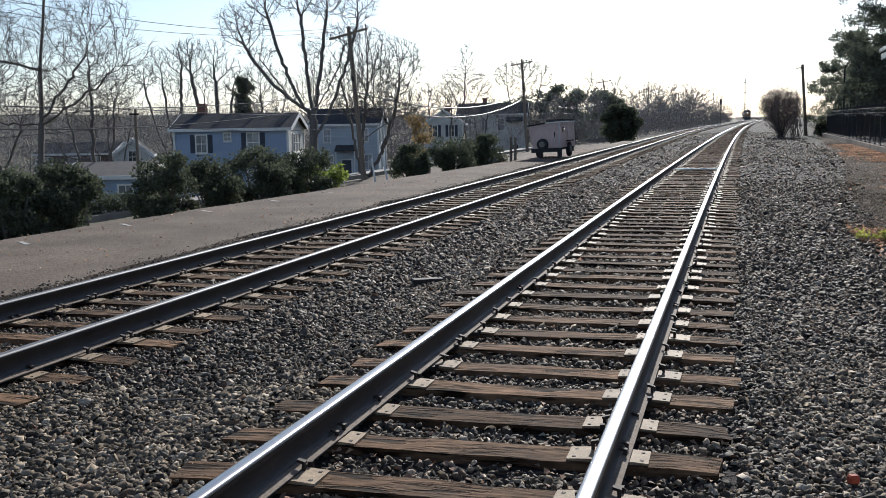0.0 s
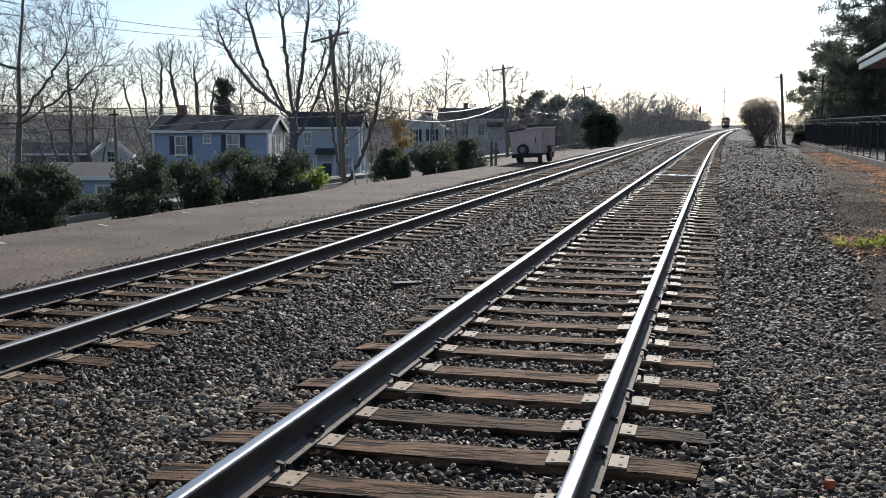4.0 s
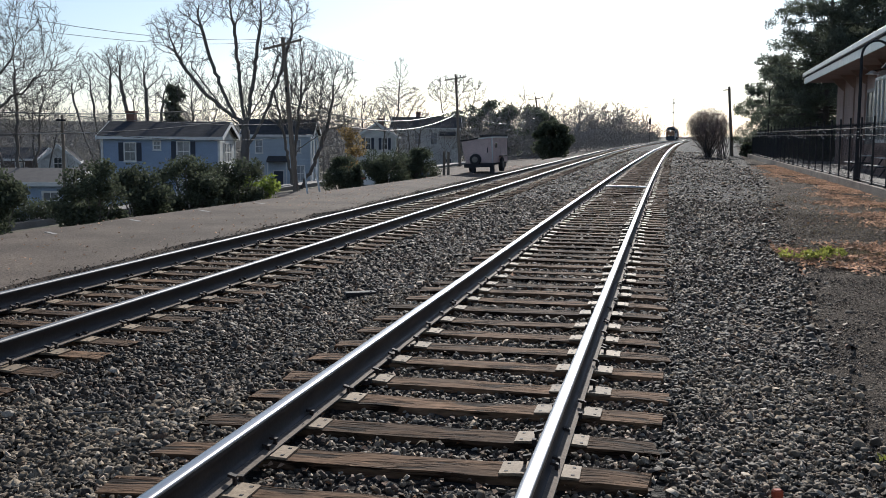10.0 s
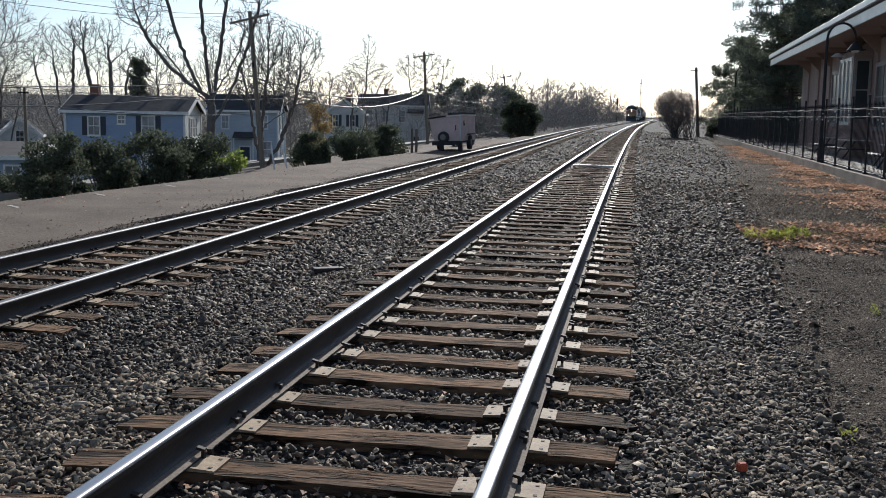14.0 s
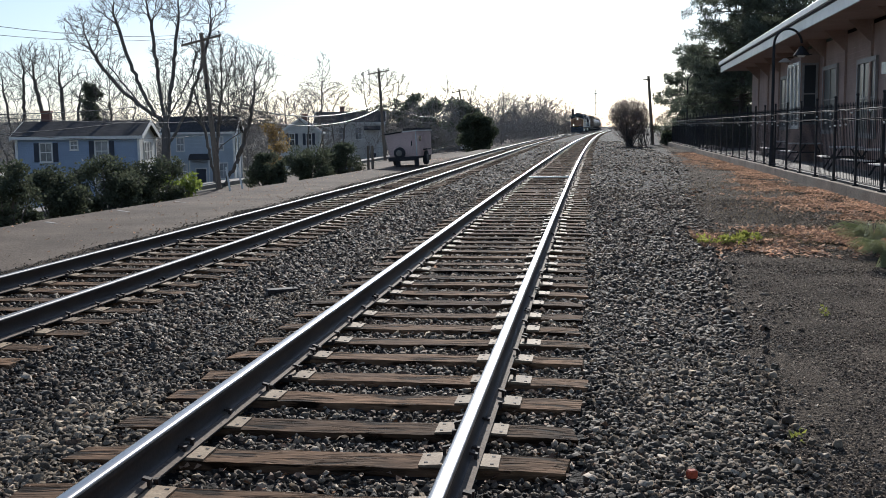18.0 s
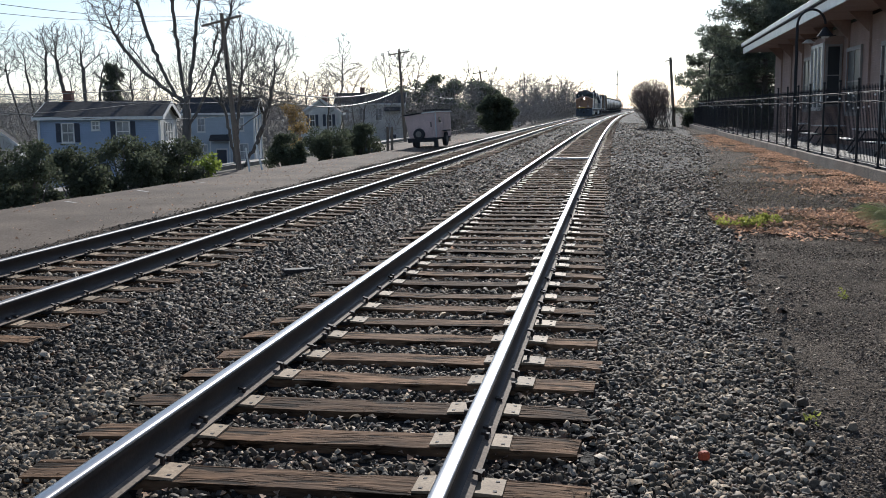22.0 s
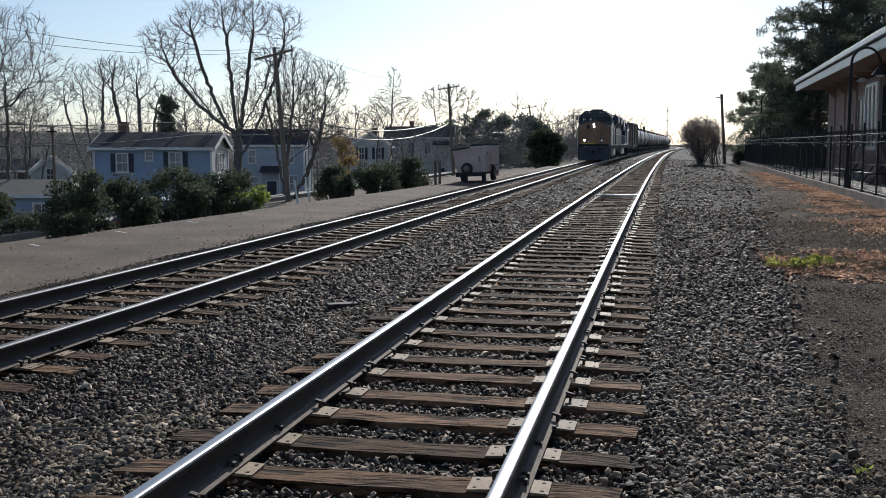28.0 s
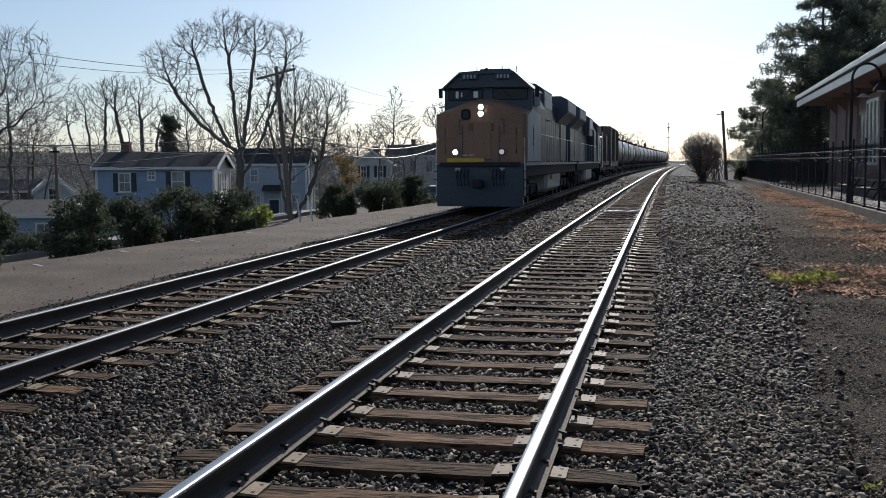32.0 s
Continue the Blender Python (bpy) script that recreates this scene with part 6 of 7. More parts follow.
    drift = np.clip(0.35 + 0.75 * np.exp(-((ys - 27) / 7) ** 2) + 0.45 * np.exp(-((ys - 52) / 16) ** 2), 0.3, 1.3)
    xs = np.where(kind < 0.30, 2.35 + 4.2 * rng.random(n) ** 0.8, curb_x(ys) - 0.02 - np.abs(rng.normal(0, 1.0, n)) * drift)
    patch = np.array([noise.noise((x * 0.8, y * 0.45, 3.0)) + 0.6 * noise.noise((x * 2.3, y * 1.6, 8.0)) for x, y in zip(xs, ys)])
    keep = (patch > np.where(kind < 0.30, 0.0, 0.05) + rng.normal(0, 0.2, n)) & (xs > 2.2)
    xs, ys = xs[keep], ys[keep]
    pts = np.stack([xs, ys, [ground_z(x, y) + 0.03 for x, y in zip(xs, ys)]], 1)
    v, f = leaf_litter(rng, pts, 0.08)
    tagged(raw("fallen_leaves", v, f, M_DRY), "drift of dry orange-brown leaves along the curb", "leaves", kind="stuff")
    pts = np.array([(main_x(y) + rng.uniform(-1.2, 1.2), y, -0.235) for y in rng.uniform(3, 16, 230)])
    tagged(raw("scattered_leaves", *leaf_litter(rng, pts, 0.05), M_DRY), "few dry leaves caught between the ties", "leaves", kind="stuff")
    # straw-coloured dead grass
    segs = []
    for _ in range(5200):
        y = rng.normal(17.0, 0.6) if rng.random() < 0.5 else rng.uniform(18, 34)
        x = rng.uniform(2.3, 5.5) if y < 18.3 else rng.uniform(3.0, curb_x(y) - 0.2)
        b = np.array([x, y, ground_z(x, y) - 0.01])
        segs.append((b, b + np.array([rng.normal(0, 0.05), rng.normal(0, 0.05), rng.uniform(0.02, 0.09)]), 0.004, 0.001))
    tagged(raw("dead_grass", *tubes(segs, 3), material("straw_grass", (0.40, 0.30, 0.15), (0.28, 0.2, 0.1), 0.9, bump=0)), "thin straw-coloured dead grass in the dirt", "grass", kind="stuff")

    def tuft(name, x, y, h, n, mat, label, category, reach=0.35):
        segs = []
        for _ in range(n):
            a, l = rng.uniform(0, 6.28), rng.uniform(0.6, 1.1)
            p = np.array([rng.normal(0, 0.05), rng.normal(0, 0.05), 0.0])
            for j in range(4):
                q = np.array([math.cos(a) * reach * l * ((j + 1) / 4) ** 1.4, math.sin(a) * reach * l * ((j + 1) / 4) ** 1.4, h * l * math.sin(math.pi * 0.72 * (j + 1) / 4)])
                segs.append((p, q, 0.0045 * (1.2 - j / 4), 0.0045 * (1.2 - (j + 1) / 4)))
                p = q
        ob = thing(name, label, category, pose(x, y, ground_z(x, y) - 0.01), "tufts beside the curb")
        tagged(raw("blade", *tubes(segs, 3), mat, ob), kind="stuff")

    pale = thin(material("pale_striped_grass", (0.62, 0.62, 0.40), (0.36, 0.40, 0.20), 0.6, bump=0), 0.5)
    tuft("ornamental_grass", 4.62, 15.2, 0.42, 420, pale, "arching pale green striped grass clump", "grass", 0.6)
    tuft("ornamental_grass", 4.42, 13.7, 0.36, 380, pale, "arching pale green striped grass clump", "grass", 0.5)
    weed_mat = thin(material("bright_weed_leaf", (0.34, 0.35, 0.08), (0.23, 0.25, 0.055), 0.6, bump=0), 0.5)
    for x, y, w, n in ((3.12, 16.6, 0.20, 300), (2.68, 16.1, 0.22, 300), (2.9, 10.2, 0.05, 30), (1.82, 6.05, 0.04, 18)):
        ob = thing("weed", "small bright yellow-green weed in the dirt", "weed", pose(x, y, ground_z(x, y)), "tufts beside the curb")
        cs = np.stack([rng.normal(0, w * 0.6, 14), rng.normal(0, w * 0.6, 14), rng.uniform(0.01, 0.05 + 0.3 * w, 14)], 1)
        raw("foliage", *leaf_cloud(rng, cs, np.full(14, 0.03 + 0.2 * w), n, 0.03 + 0.15 * w, (1.0, 0.3), 0.6), weed_mat, ob)
    # odds and ends on the ballast
    b = part("brick_chip", box(bm_new(), (1.135, 5.05, -0.245), (0.05, 0.042, 0.045), 0.4, bevel=0.008), material("red_brick", (0.45, 0.08, 0.03), (0.3, 0.05, 0.02), 0.8, scale=20))
    tagged(b, "small chip of bright red brick on the ballast", "brick")
    b = part("timber_scrap", box(bm_new(), (-2.78, 11.2, -0.335), (0.36, 0.15, 0.06), 0.5, bevel=0.01), M_SPIKE)
    tagged(b, "dark scrap of timber lying in the ballast", "timber")
    for k, (x, y, z, d, text) in enumerate(((1.73, 6.28, -0.315, 0.085, "pale flat stone lying at the ballast's edge"), (2.03, 5.93, -0.33, 0.07, "pale round stone lying on the dark dirt"))):
        tagged(rocks("light_stone", np.array([(x, y, z)]), np.array([d]), M_PALESTONE, 70 + k, 0.6, "lump"), text, "stone")
    b = part("white_crossing_tie", box(bm_new(), (main_x(34.1), 34.1, -0.160), (1.36, 0.13, 0.05), bevel=0.008), M_WHITE)
    tagged(b, "pale board laid between the rails across the ties", "board")
    for x, y, l, a in ((-2.4, 7.2, 0.5, 0.6), (-3.2, 5.9, 0.35, 0.2), (-2.7, 8.8, 0.4, 1.0)):
        p = Vector((x, y, ground_z(x, y) + 0.035))
        q = p + Vector((l * math.cos(a), l * math.sin(a), 0.02))
        tagged(part("dead_stick", tube(bm_new(), p, q, 0.010, 0.006, 5), M_TWIG), "thin dead stick lying on the ballast", "stick", "sticks on the ballast")


def build_far():
    # radio mast and signal beyond the bend
    ob = thing("radio_mast", "thin distant radio mast with small platforms", "mast", pose(9.0, 900, -1))
    bm = bm_new()
    for k in range(3):
        a = 2.094 * k
        tube(bm, (0.5 * math.cos(a), 0.5 * math.sin(a), 0), (0.35 * math.cos(a), 0.35 * math.sin(a), 34), 0.22, 0.20, 4)
    part("lattice", bm, M_METAL, ob)
    for z in (22, 30):
        part("antenna_platform", box(bm_new(), (0, 0, z), (2.2, 2.2, 0.9)), M_METAL, ob)
    ob = thing("signal_mast", "slim railway signal mast beside the second track", "signal", pose(bend(325) - left_off(325) - 4.5, 325, -0.5))
    part("mast", tube(bm_new(), (0, 0, 0), (0, 0, 7.5), 0.12, 0.1, 8), M_IRON, ob)
    part("signal_head", box(bm_new(), (0, -0.2, 6.4), (0.6, 0.3, 1.6)), M_IRON, ob)


# ---------------------------------------------------------------- train
M_NAVY = material("dark_blue_loco_paint", (0.054, 0.070, 0.094), (0.038, 0.050, 0.068), 0.45, scale=0.8, fine=14, bump=0.05, grain=0.12)
M_ORANGE = material("faded_orange_loco_paint", (0.33, 0.185, 0.105), (0.22, 0.125, 0.075), 0.55, scale=0.8, fine=14, bump=0.05, grain=0.12)
M_GREYLOCO = material("grey_loco_paint", (0.50, 0.53, 0.53), (0.36, 0.39, 0.40), 0.5, scale=0.9, fine=14, bump=0.05)
M_UNDER = material("grimy_underframe", (0.035, 0.033, 0.032), (0.02, 0.02, 0.02), 0.8, scale=2, fine=20, bump=0.2)
M_YELLOW = material("yellow_warning_paint", (0.75, 0.48, 0.03), (0.6, 0.36, 0.03), 0.5, bump=0.05)
M_TANK = material("pale_tank_paint", (0.24, 0.245, 0.25), (0.14, 0.14, 0.145), 0.4, scale=0.7, fine=8, bump=0.05, grain=0.15)
M_TANKD = material("black_tank_paint", (0.05, 0.05, 0.055), (0.03, 0.03, 0.03), 0.4, scale=0.7, fine=8, bump=0.05)
M_HOPPER = material("brown_freight_paint", (0.20, 0.14, 0.095), (0.12, 0.085, 0.06), 0.7, scale=0.8, fine=10, bump=0.1)
M_EMBLEM = material("dull_brown_emblem_paint", (0.20, 0.115, 0.065), (0.14, 0.08, 0.05), 0.55, bump=0.05)
M_HEAD = glow("lit_headlight", (1.0, 0.86, 0.68), 12.0)
M_DIM = glow("dim_lamp_glass", (1.0, 0.75, 0.6), 0.35)


def bogie(parent, y, axles, wheel_r, gap):
    b = part("bogie", box(bm_new(), (0, y, wheel_r + 0.12), (2.2, gap * (axles - 1) + 0.7, 0.22), bevel=0.03), M_UNDER, parent)
    for sx in (-1, 1):
        bm = box(bm_new(), (sx * 1.08, y, wheel_r + 0.06), (0.16, gap * (axles - 1) + 1.0, 0.34), bevel=0.03)
        for k in range(axles):
            yy = y + gap * (k - (axles - 1) / 2)
            box(bm, (sx * 1.12, yy, wheel_r), (0.2, 0.34, 0.36), bevel=0.02)
        part("side_frame", bm, M_UNDER, b)
    for k in range(axles):
        yy = y + gap * (k - (axles - 1) / 2)
        bm = tube(bm_new(), (-1.0, yy, wheel_r), (1.0, yy, wheel_r), 0.09, 0.09, 8)
        for sx in (-1, 1):
            tube(bm, (sx * 0.70, yy, wheel_r), (sx * 0.835, yy, wheel_r), wheel_r + 0.02, wheel_r, 20)
        part("wheelset", bm, M_RUST, b)
    return b


def locomotive(name, label, lit, m=None):
    """The nose looks along -y; y = 0 at the nose, z = 0 on the rails."""
    ob = thing(name, label, "locomotive", m, "train")
    L = 22.3
    part("underframe", box(bm_new(), (0, L / 2, 1.28), (2.9, L - 0.6, 0.42), bevel=0.03), M_UNDER, ob)
    # pilot with plough
    bm = prism(bm_new(), [(0.0, 0.12), (0.25, 0.12), (0.5, 1.15), (-0.05, 1.15)], "x", -1.45, 1.45)
    part("plough", bm, M_NAVY, ob)
    pilot = part("pilot", box(bm_new(), (0, 0.28, 1.15), (2.95, 0.5, 0.75), bevel=0.03), M_NAVY, ob)
    part("coupler", box(bm_new(), (0, -0.35, 0.88), (0.3, 0.75, 0.3), bevel=0.05), M_UNDER, ob)
    for sx in (-0.75, 0.75):
        part("marker_plate", box(bm_new(), (sx, 0.022, 1.36), (0.16, 0.02, 0.10)), M_METAL, pilot)
    deck = part("anticlimber", box(bm_new(), (0, 0.05, 1.52), (2.7, 0.35, 0.14), bevel=0.02), M_UNDER, ob)
    part("warning_stripe", box(bm_new(), (-0.45, -0.135, 1.66), (1.25, 0.03, 0.13)), M_YELLOW, deck, "yellow warning stripe")
    for u in (-0.30, -0.05):
        part("stencil_bar", box(bm_new(), (u - 0.25, 0.225, 1.83), (0.18, 0.012, 0.04)), M_METAL, ob)
    for k in range(4):
        part("hose", cable([Vector((-0.75 + 0.12 * k, -0.02, 1.35)), Vector((-0.75 + 0.12 * k, -0.14, 1.1)), Vector((-0.72 + 0.12 * k, -0.08, 0.8))], 0.025, 5), M_IRON, ob)
        part("hose", cable([Vector((0.45 + 0.12 * k, -0.02, 1.35)), Vector((0.45 + 0.12 * k, -0.14, 1.1)), Vector((0.47 + 0.12 * k, -0.08, 0.8))], 0.025, 5), M_IRON, ob)
    # wide nose whose top rises to a low peak under the windshield
    def brow(w, side, peak):
        return [(-w, 1.55), (w, 1.55), (w, side), (0.55, peak - 0.06), (0.2, peak), (-0.2, peak), (-0.55, peak - 0.06), (-w, side)]

    bm = bm_new()
    rings = [[bm.verts.new((x, y, z)) for x, z in brow(w, a, b)] for y, w, a, b in ((0.24, 1.40, 3.12, 3.50), (0.34, 1.52, 3.20, 3.60), (1.0, 1.53, 3.28, 3.72), (1.74, 1.53, 3.34, 3.78))]
    for a, b in zip(rings, rings[1:]):
        for k in range(8):
            bm.faces.new((a[k], a[(k + 1) % 8], b[(k + 1) % 8], b[k]))
    bm.faces.new(rings[0])
    bm.faces.new(rings[-1])
    bmesh.ops.recalc_face_normals(bm, faces=bm.faces)
    nose = part("nose", bm, M_ORANGE, ob)
    part("nose_door", box(bm_new(), (0.05, 0.226, 2.30), (0.60, 0.03, 1.25), bevel=0.01), M_ORANGE, nose)
    for u in (-0.62, 0.62):
        part("nose_seam", box(bm_new(), (u, 0.236, 2.2), (0.03, 0.02, 1.2)), M_NAVY, nose)
    part("door_window", box(bm_new(), (-0.50, 0.218, 3.18), (0.30, 0.04, 0.34), bevel=0.06), M_DARKGLASS, nose)
    # painted emblem, drawn as plain bars
    for x, w, z, h in ((-0.30, 0.24, 2.76, 0.26), (0.02, 0.24, 2.76, 0.26), (0.34, 0.24, 2.76, 0.26), (-0.72, 0.05, 2.78, 0.50), (0.78, 0.05, 2.78, 0.50), (-0.66, 0.14, 3.01, 0.05), (0.72, 0.14, 3.01, 0.05), (-0.66, 0.14, 2.54, 0.05), (0.72, 0.14, 2.54, 0.05)):
        part("emblem_bar", box(bm_new(), (x, 0.236, z), (w, 0.012, h)), M_EMBLEM, nose, "dull brown painted bar")
    for sx in (-1.2, 1.2):
        part("grab_iron", cable([Vector((sx, 0.24, 1.9)), Vector((sx, 0.14, 1.92)), Vector((sx, 0.14, 2.7)), Vector((sx, 0.24, 2.72))], 0.016, 5), M_IRON, nose)
        part("step_well", box(bm_new(), (sx * 1.12, 0.32, 0.95), (0.32, 0.42, 0.85)), M_UNDER, ob)
        for k in range(4):
            part("step", box(bm_new(), (sx * 1.16, 0.2, 0.45 + 0.28 * k), (0.36, 0.3, 0.03)), M_UNDER, ob)
        part("handrail", cable([Vector((sx * 1.25, 0.12, 0.45)), Vector((sx * 1.25, 0.06, 1.7)), Vector((sx * 1.24, 0.1, 2.3)), Vector((sx * 1.2, 0.34, 2.4))], 0.022, 5), M_WHITE, ob, "white handrail")
    # cab
    cab = part("cab", prism(bm_new(), [(-1.53, 1.6), (1.53, 1.6), (1.53, 4.12), (0.92, 4.64), (-0.92, 4.64), (-1.53, 4.12)], "y", 1.72, 4.35), M_NAVY, ob)
    part("cab_roof", prism(bm_new(), [(-1.60, 4.10), (-0.95, 4.68), (-0.3, 4.72), (0.3, 4.72), (0.95, 4.68), (1.60, 4.10), (1.55, 4.08), (0.92, 4.62), (-0.92, 4.62), (-1.55, 4.08)], "y", 1.36, 4.45), M_NAVY, cab)
    part("brow_panel", prism(bm_new(), [(-1.45, 4.16), (-0.92, 4.62), (0.92, 4.62), (1.45, 4.16)], "y", 1.50, 1.73), M_NAVY, cab)
    for sx in (-1, 1):
        part("cab_side", prism(bm_new(), [(0.42, 1.62), (4.3, 1.62), (4.3, 3.30), (1.9, 3.42), (0.42, 3.12)], "x", sx * 1.545 - 0.012, sx * 1.545 + 0.012), M_GREYLOCO, cab, "pale grey lower side panel")
        part("side_door", box(bm_new(), (sx * 1.562, 2.15, 2.3), (0.02, 0.5, 1.15), bevel=0.006), M_GREYLOCO, cab)
        part("door_slot", box(bm_new(), (sx * 1.574, 1.95, 2.45), (0.012, 0.16, 0.62)), M_DARKGLASS, cab)
        part("windshield", box(bm_new(), (sx * 0.78, 1.705, 3.93), (1.22, 0.03, 0.40), bevel=0.03), M_DARKGLASS, cab)
        for y, w in ((2.35, 0.62), (3.3, 0.85)):
            part("side_window", box(bm_new(), (sx * 1.545, y, 3.80), (0.03, w, 0.55), bevel=0.01), M_DARKGLASS, cab)
            # grey-painted slab over the dark glass imitates a sky reflection
            part("window_pane", box(bm_new(), (sx * 1.556, y + 0.12, 3.80), (0.03, w * 0.36, 0.46)), M_GREYLOCO, cab, "pale pane painted as reflected sky")
        part("mirror", box(bm_new(), (sx * 1.70, 1.85, 4.0), (0.14, 0.04, 0.34)), M_IRON, cab)
        part("wind_deflector", box(bm_new(), (sx * 1.62, 2.75, 3.8), (0.16, 0.03, 0.5)), M_METAL, cab)
        board = part("number_board", box(bm_new(), (sx * 0.58, 1.352, 4.52), (0.56, 0.02, 0.17)), M_NAVY, cab)
        for k in range(4):
            part("number_bar", box(bm_new(), (sx * 0.58 - 0.18 + 0.12 * k, 1.337, 4.52), (0.06, 0.012, 0.12)), M_GREYLOCO, board)
    # white slabs on the windshield stand for daylight showing through the cab
    for u, w, h in ((-1.08, 0.10, 0.24), (-0.42, 0.16, 0.22), (-0.92, 0.05, 0.16)):
        part("window_pane", box(bm_new(), (u, 1.682, 3.93), (w, 0.016, h), bevel=0.004), M_BULB, cab, "white pane painted as daylight seen through the cab")
    for sx in (-1, 1):
        part("wiper", tube(bm_new(), (sx * 0.5, 1.67, 4.1), (sx * 0.85, 1.67, 3.8), 0.012, 0.012, 4), M_IRON, cab)
    # lights
    for z in (3.20, 3.42):
        h = part("headlight", tube(bm_new(), (0.0, 0.22, z), (0.0, 0.7, z), 0.12, 0.12, 12), M_NAVY, ob)
        part("headlight_lens", tube(bm_new(), (0.0, 0.19, z), (0.0, 0.23, z), 0.09, 0.09, 12), M_HEAD if lit else M_DIM, h, "glowing headlight lens" if lit else "")
    for sx in (-0.85, 0.72):
        h = part("ditch_light", tube(bm_new(), (sx, 0.12, 1.93), (sx, 0.34, 1.93), 0.12, 0.12, 12), M_NAVY, ob)
        part("ditch_lens", tube(bm_new(), (sx, 0.095, 1.93), (sx, 0.125, 1.93), 0.085, 0.085, 12), M_HEAD if lit and sx < 0 else M_DIM, h, "glowing ditch light" if lit else "")
    # hoods behind the cab
    part("equipment_box", prism(bm_new(), [(-1.45, 1.6), (1.45, 1.6), (1.45, 3.6), (1.1, 4.35), (-1.1, 4.35), (-1.45, 3.6)], "y", 4.36, 6.9), M_NAVY, ob)
    part("air_intake", box(bm_new(), (0, 5.7, 4.5), (1.9, 1.6, 0.32), bevel=0.03), M_UNDER, ob)
    hood = part("long_hood", prism(bm_new(), [(-0.95, 1.6), (0.95, 1.6), (0.95, 4.2), (0.7, 4.5), (-0.7, 4.5), (-0.95, 4.2)], "y", 6.9, 18.2), M_NAVY, ob)
    for k in range(12):
        for sx in (-1, 1):
            part("hood_door", box(bm_new(), (sx * 0.96, 7.5 + 0.88 * k, 2.75), (0.03, 0.78, 1.7), bevel=0.006), M_NAVY, hood)
    part("brake_grid", prism(bm_new(), [(-1.35, 3.3), (1.35, 3.3), (1.35, 4.45), (1.0, 4.68), (-1.0, 4.68), (-1.35, 4.45)], "y", 7.2, 10.4), M_NAVY, ob)
    for sx in (-1, 1):
        part("grid_screen", box(bm_new(), (sx * 1.36, 8.8, 4.05), (0.03, 2.7, 0.6)), M_METAL, ob, "pale metal grid screen")
    part("exhaust_stack", box(bm_new(), (0, 12.5, 4.6), (0.7, 1.0, 0.3), bevel=0.03), M_UNDER, ob)
    rad = part("radiator_wing", prism(bm_new(), [(-0.95, 3.4), (-1.52, 3.95), (-1.52, 4.55), (-1.2, 4.72), (1.2, 4.72), (1.52, 4.55), (1.52, 3.95), (0.95, 3.4)], "y", 16.2, 21.3), M_NAVY, ob)
    part("rear_hood", prism(bm_new(), [(-1.0, 1.6), (1.0, 1.6), (1.0, 3.5), (-1.0, 3.5)], "y", 18.2, 21.2), M_NAVY, ob)
    for sx in (-1, 1):
        part("radiator_grille", box(bm_new(), (sx * 1.53, 18.7, 4.25), (0.03, 4.6, 0.45)), M_GREYLOCO, rad)
        # walkway handrails
        pts = [Vector((sx * 1.48, 4.6 + 1.0 * k, 2.62)) for k in range(17)]
        part("handrail", cable(pts, 0.018, 5), M_WHITE, ob, "white handrail")
        for k in range(0, 17, 2):
            part("stanchion", tube(bm_new(), (sx * 1.48, 4.6 + k, 1.5), (sx * 1.48, 4.6 + k, 2.62), 0.016, 0.016, 5), M_WHITE, ob)
        part("walkway_edge", box(bm_new(), (sx * 1.50, L / 2, 1.52), (0.06, L - 1.0, 0.10)), M_GREYLOCO, ob)
    tank = part("fuel_tank", box(bm_new(), (0, L / 2, 0.78), (2.75, 5.6, 0.85), bevel=0.14), M_METAL, ob, "grey fuel tank")
    part("tank_filler", box(bm_new(), (1.4, L / 2 - 1.6, 0.95), (0.1, 0.25, 0.2)), M_YELLOW, tank)
    for y in (4.3, L - 4.3):
        bogie(ob, y, 3, 0.53, 1.95)
    for u in (-0.5, 0.4, 0.9):
        part("antenna", tube(bm_new(), (u, 2.4, 4.74), (u, 2.4, 4.95), 0.012, 0.012, 5), M_IRON, cab)
    part("horn", tube(bm_new(), (-0.2, 3.2, 4.84), (-0.2, 2.6, 4.84), 0.03, 0.08, 8), M_IRON, cab)
    part("air_conditioner", box(bm_new(), (0.1, 3.2, 4.82), (1.1, 1.0, 0.14), bevel=0.03), M_NAVY, cab)
    return ob


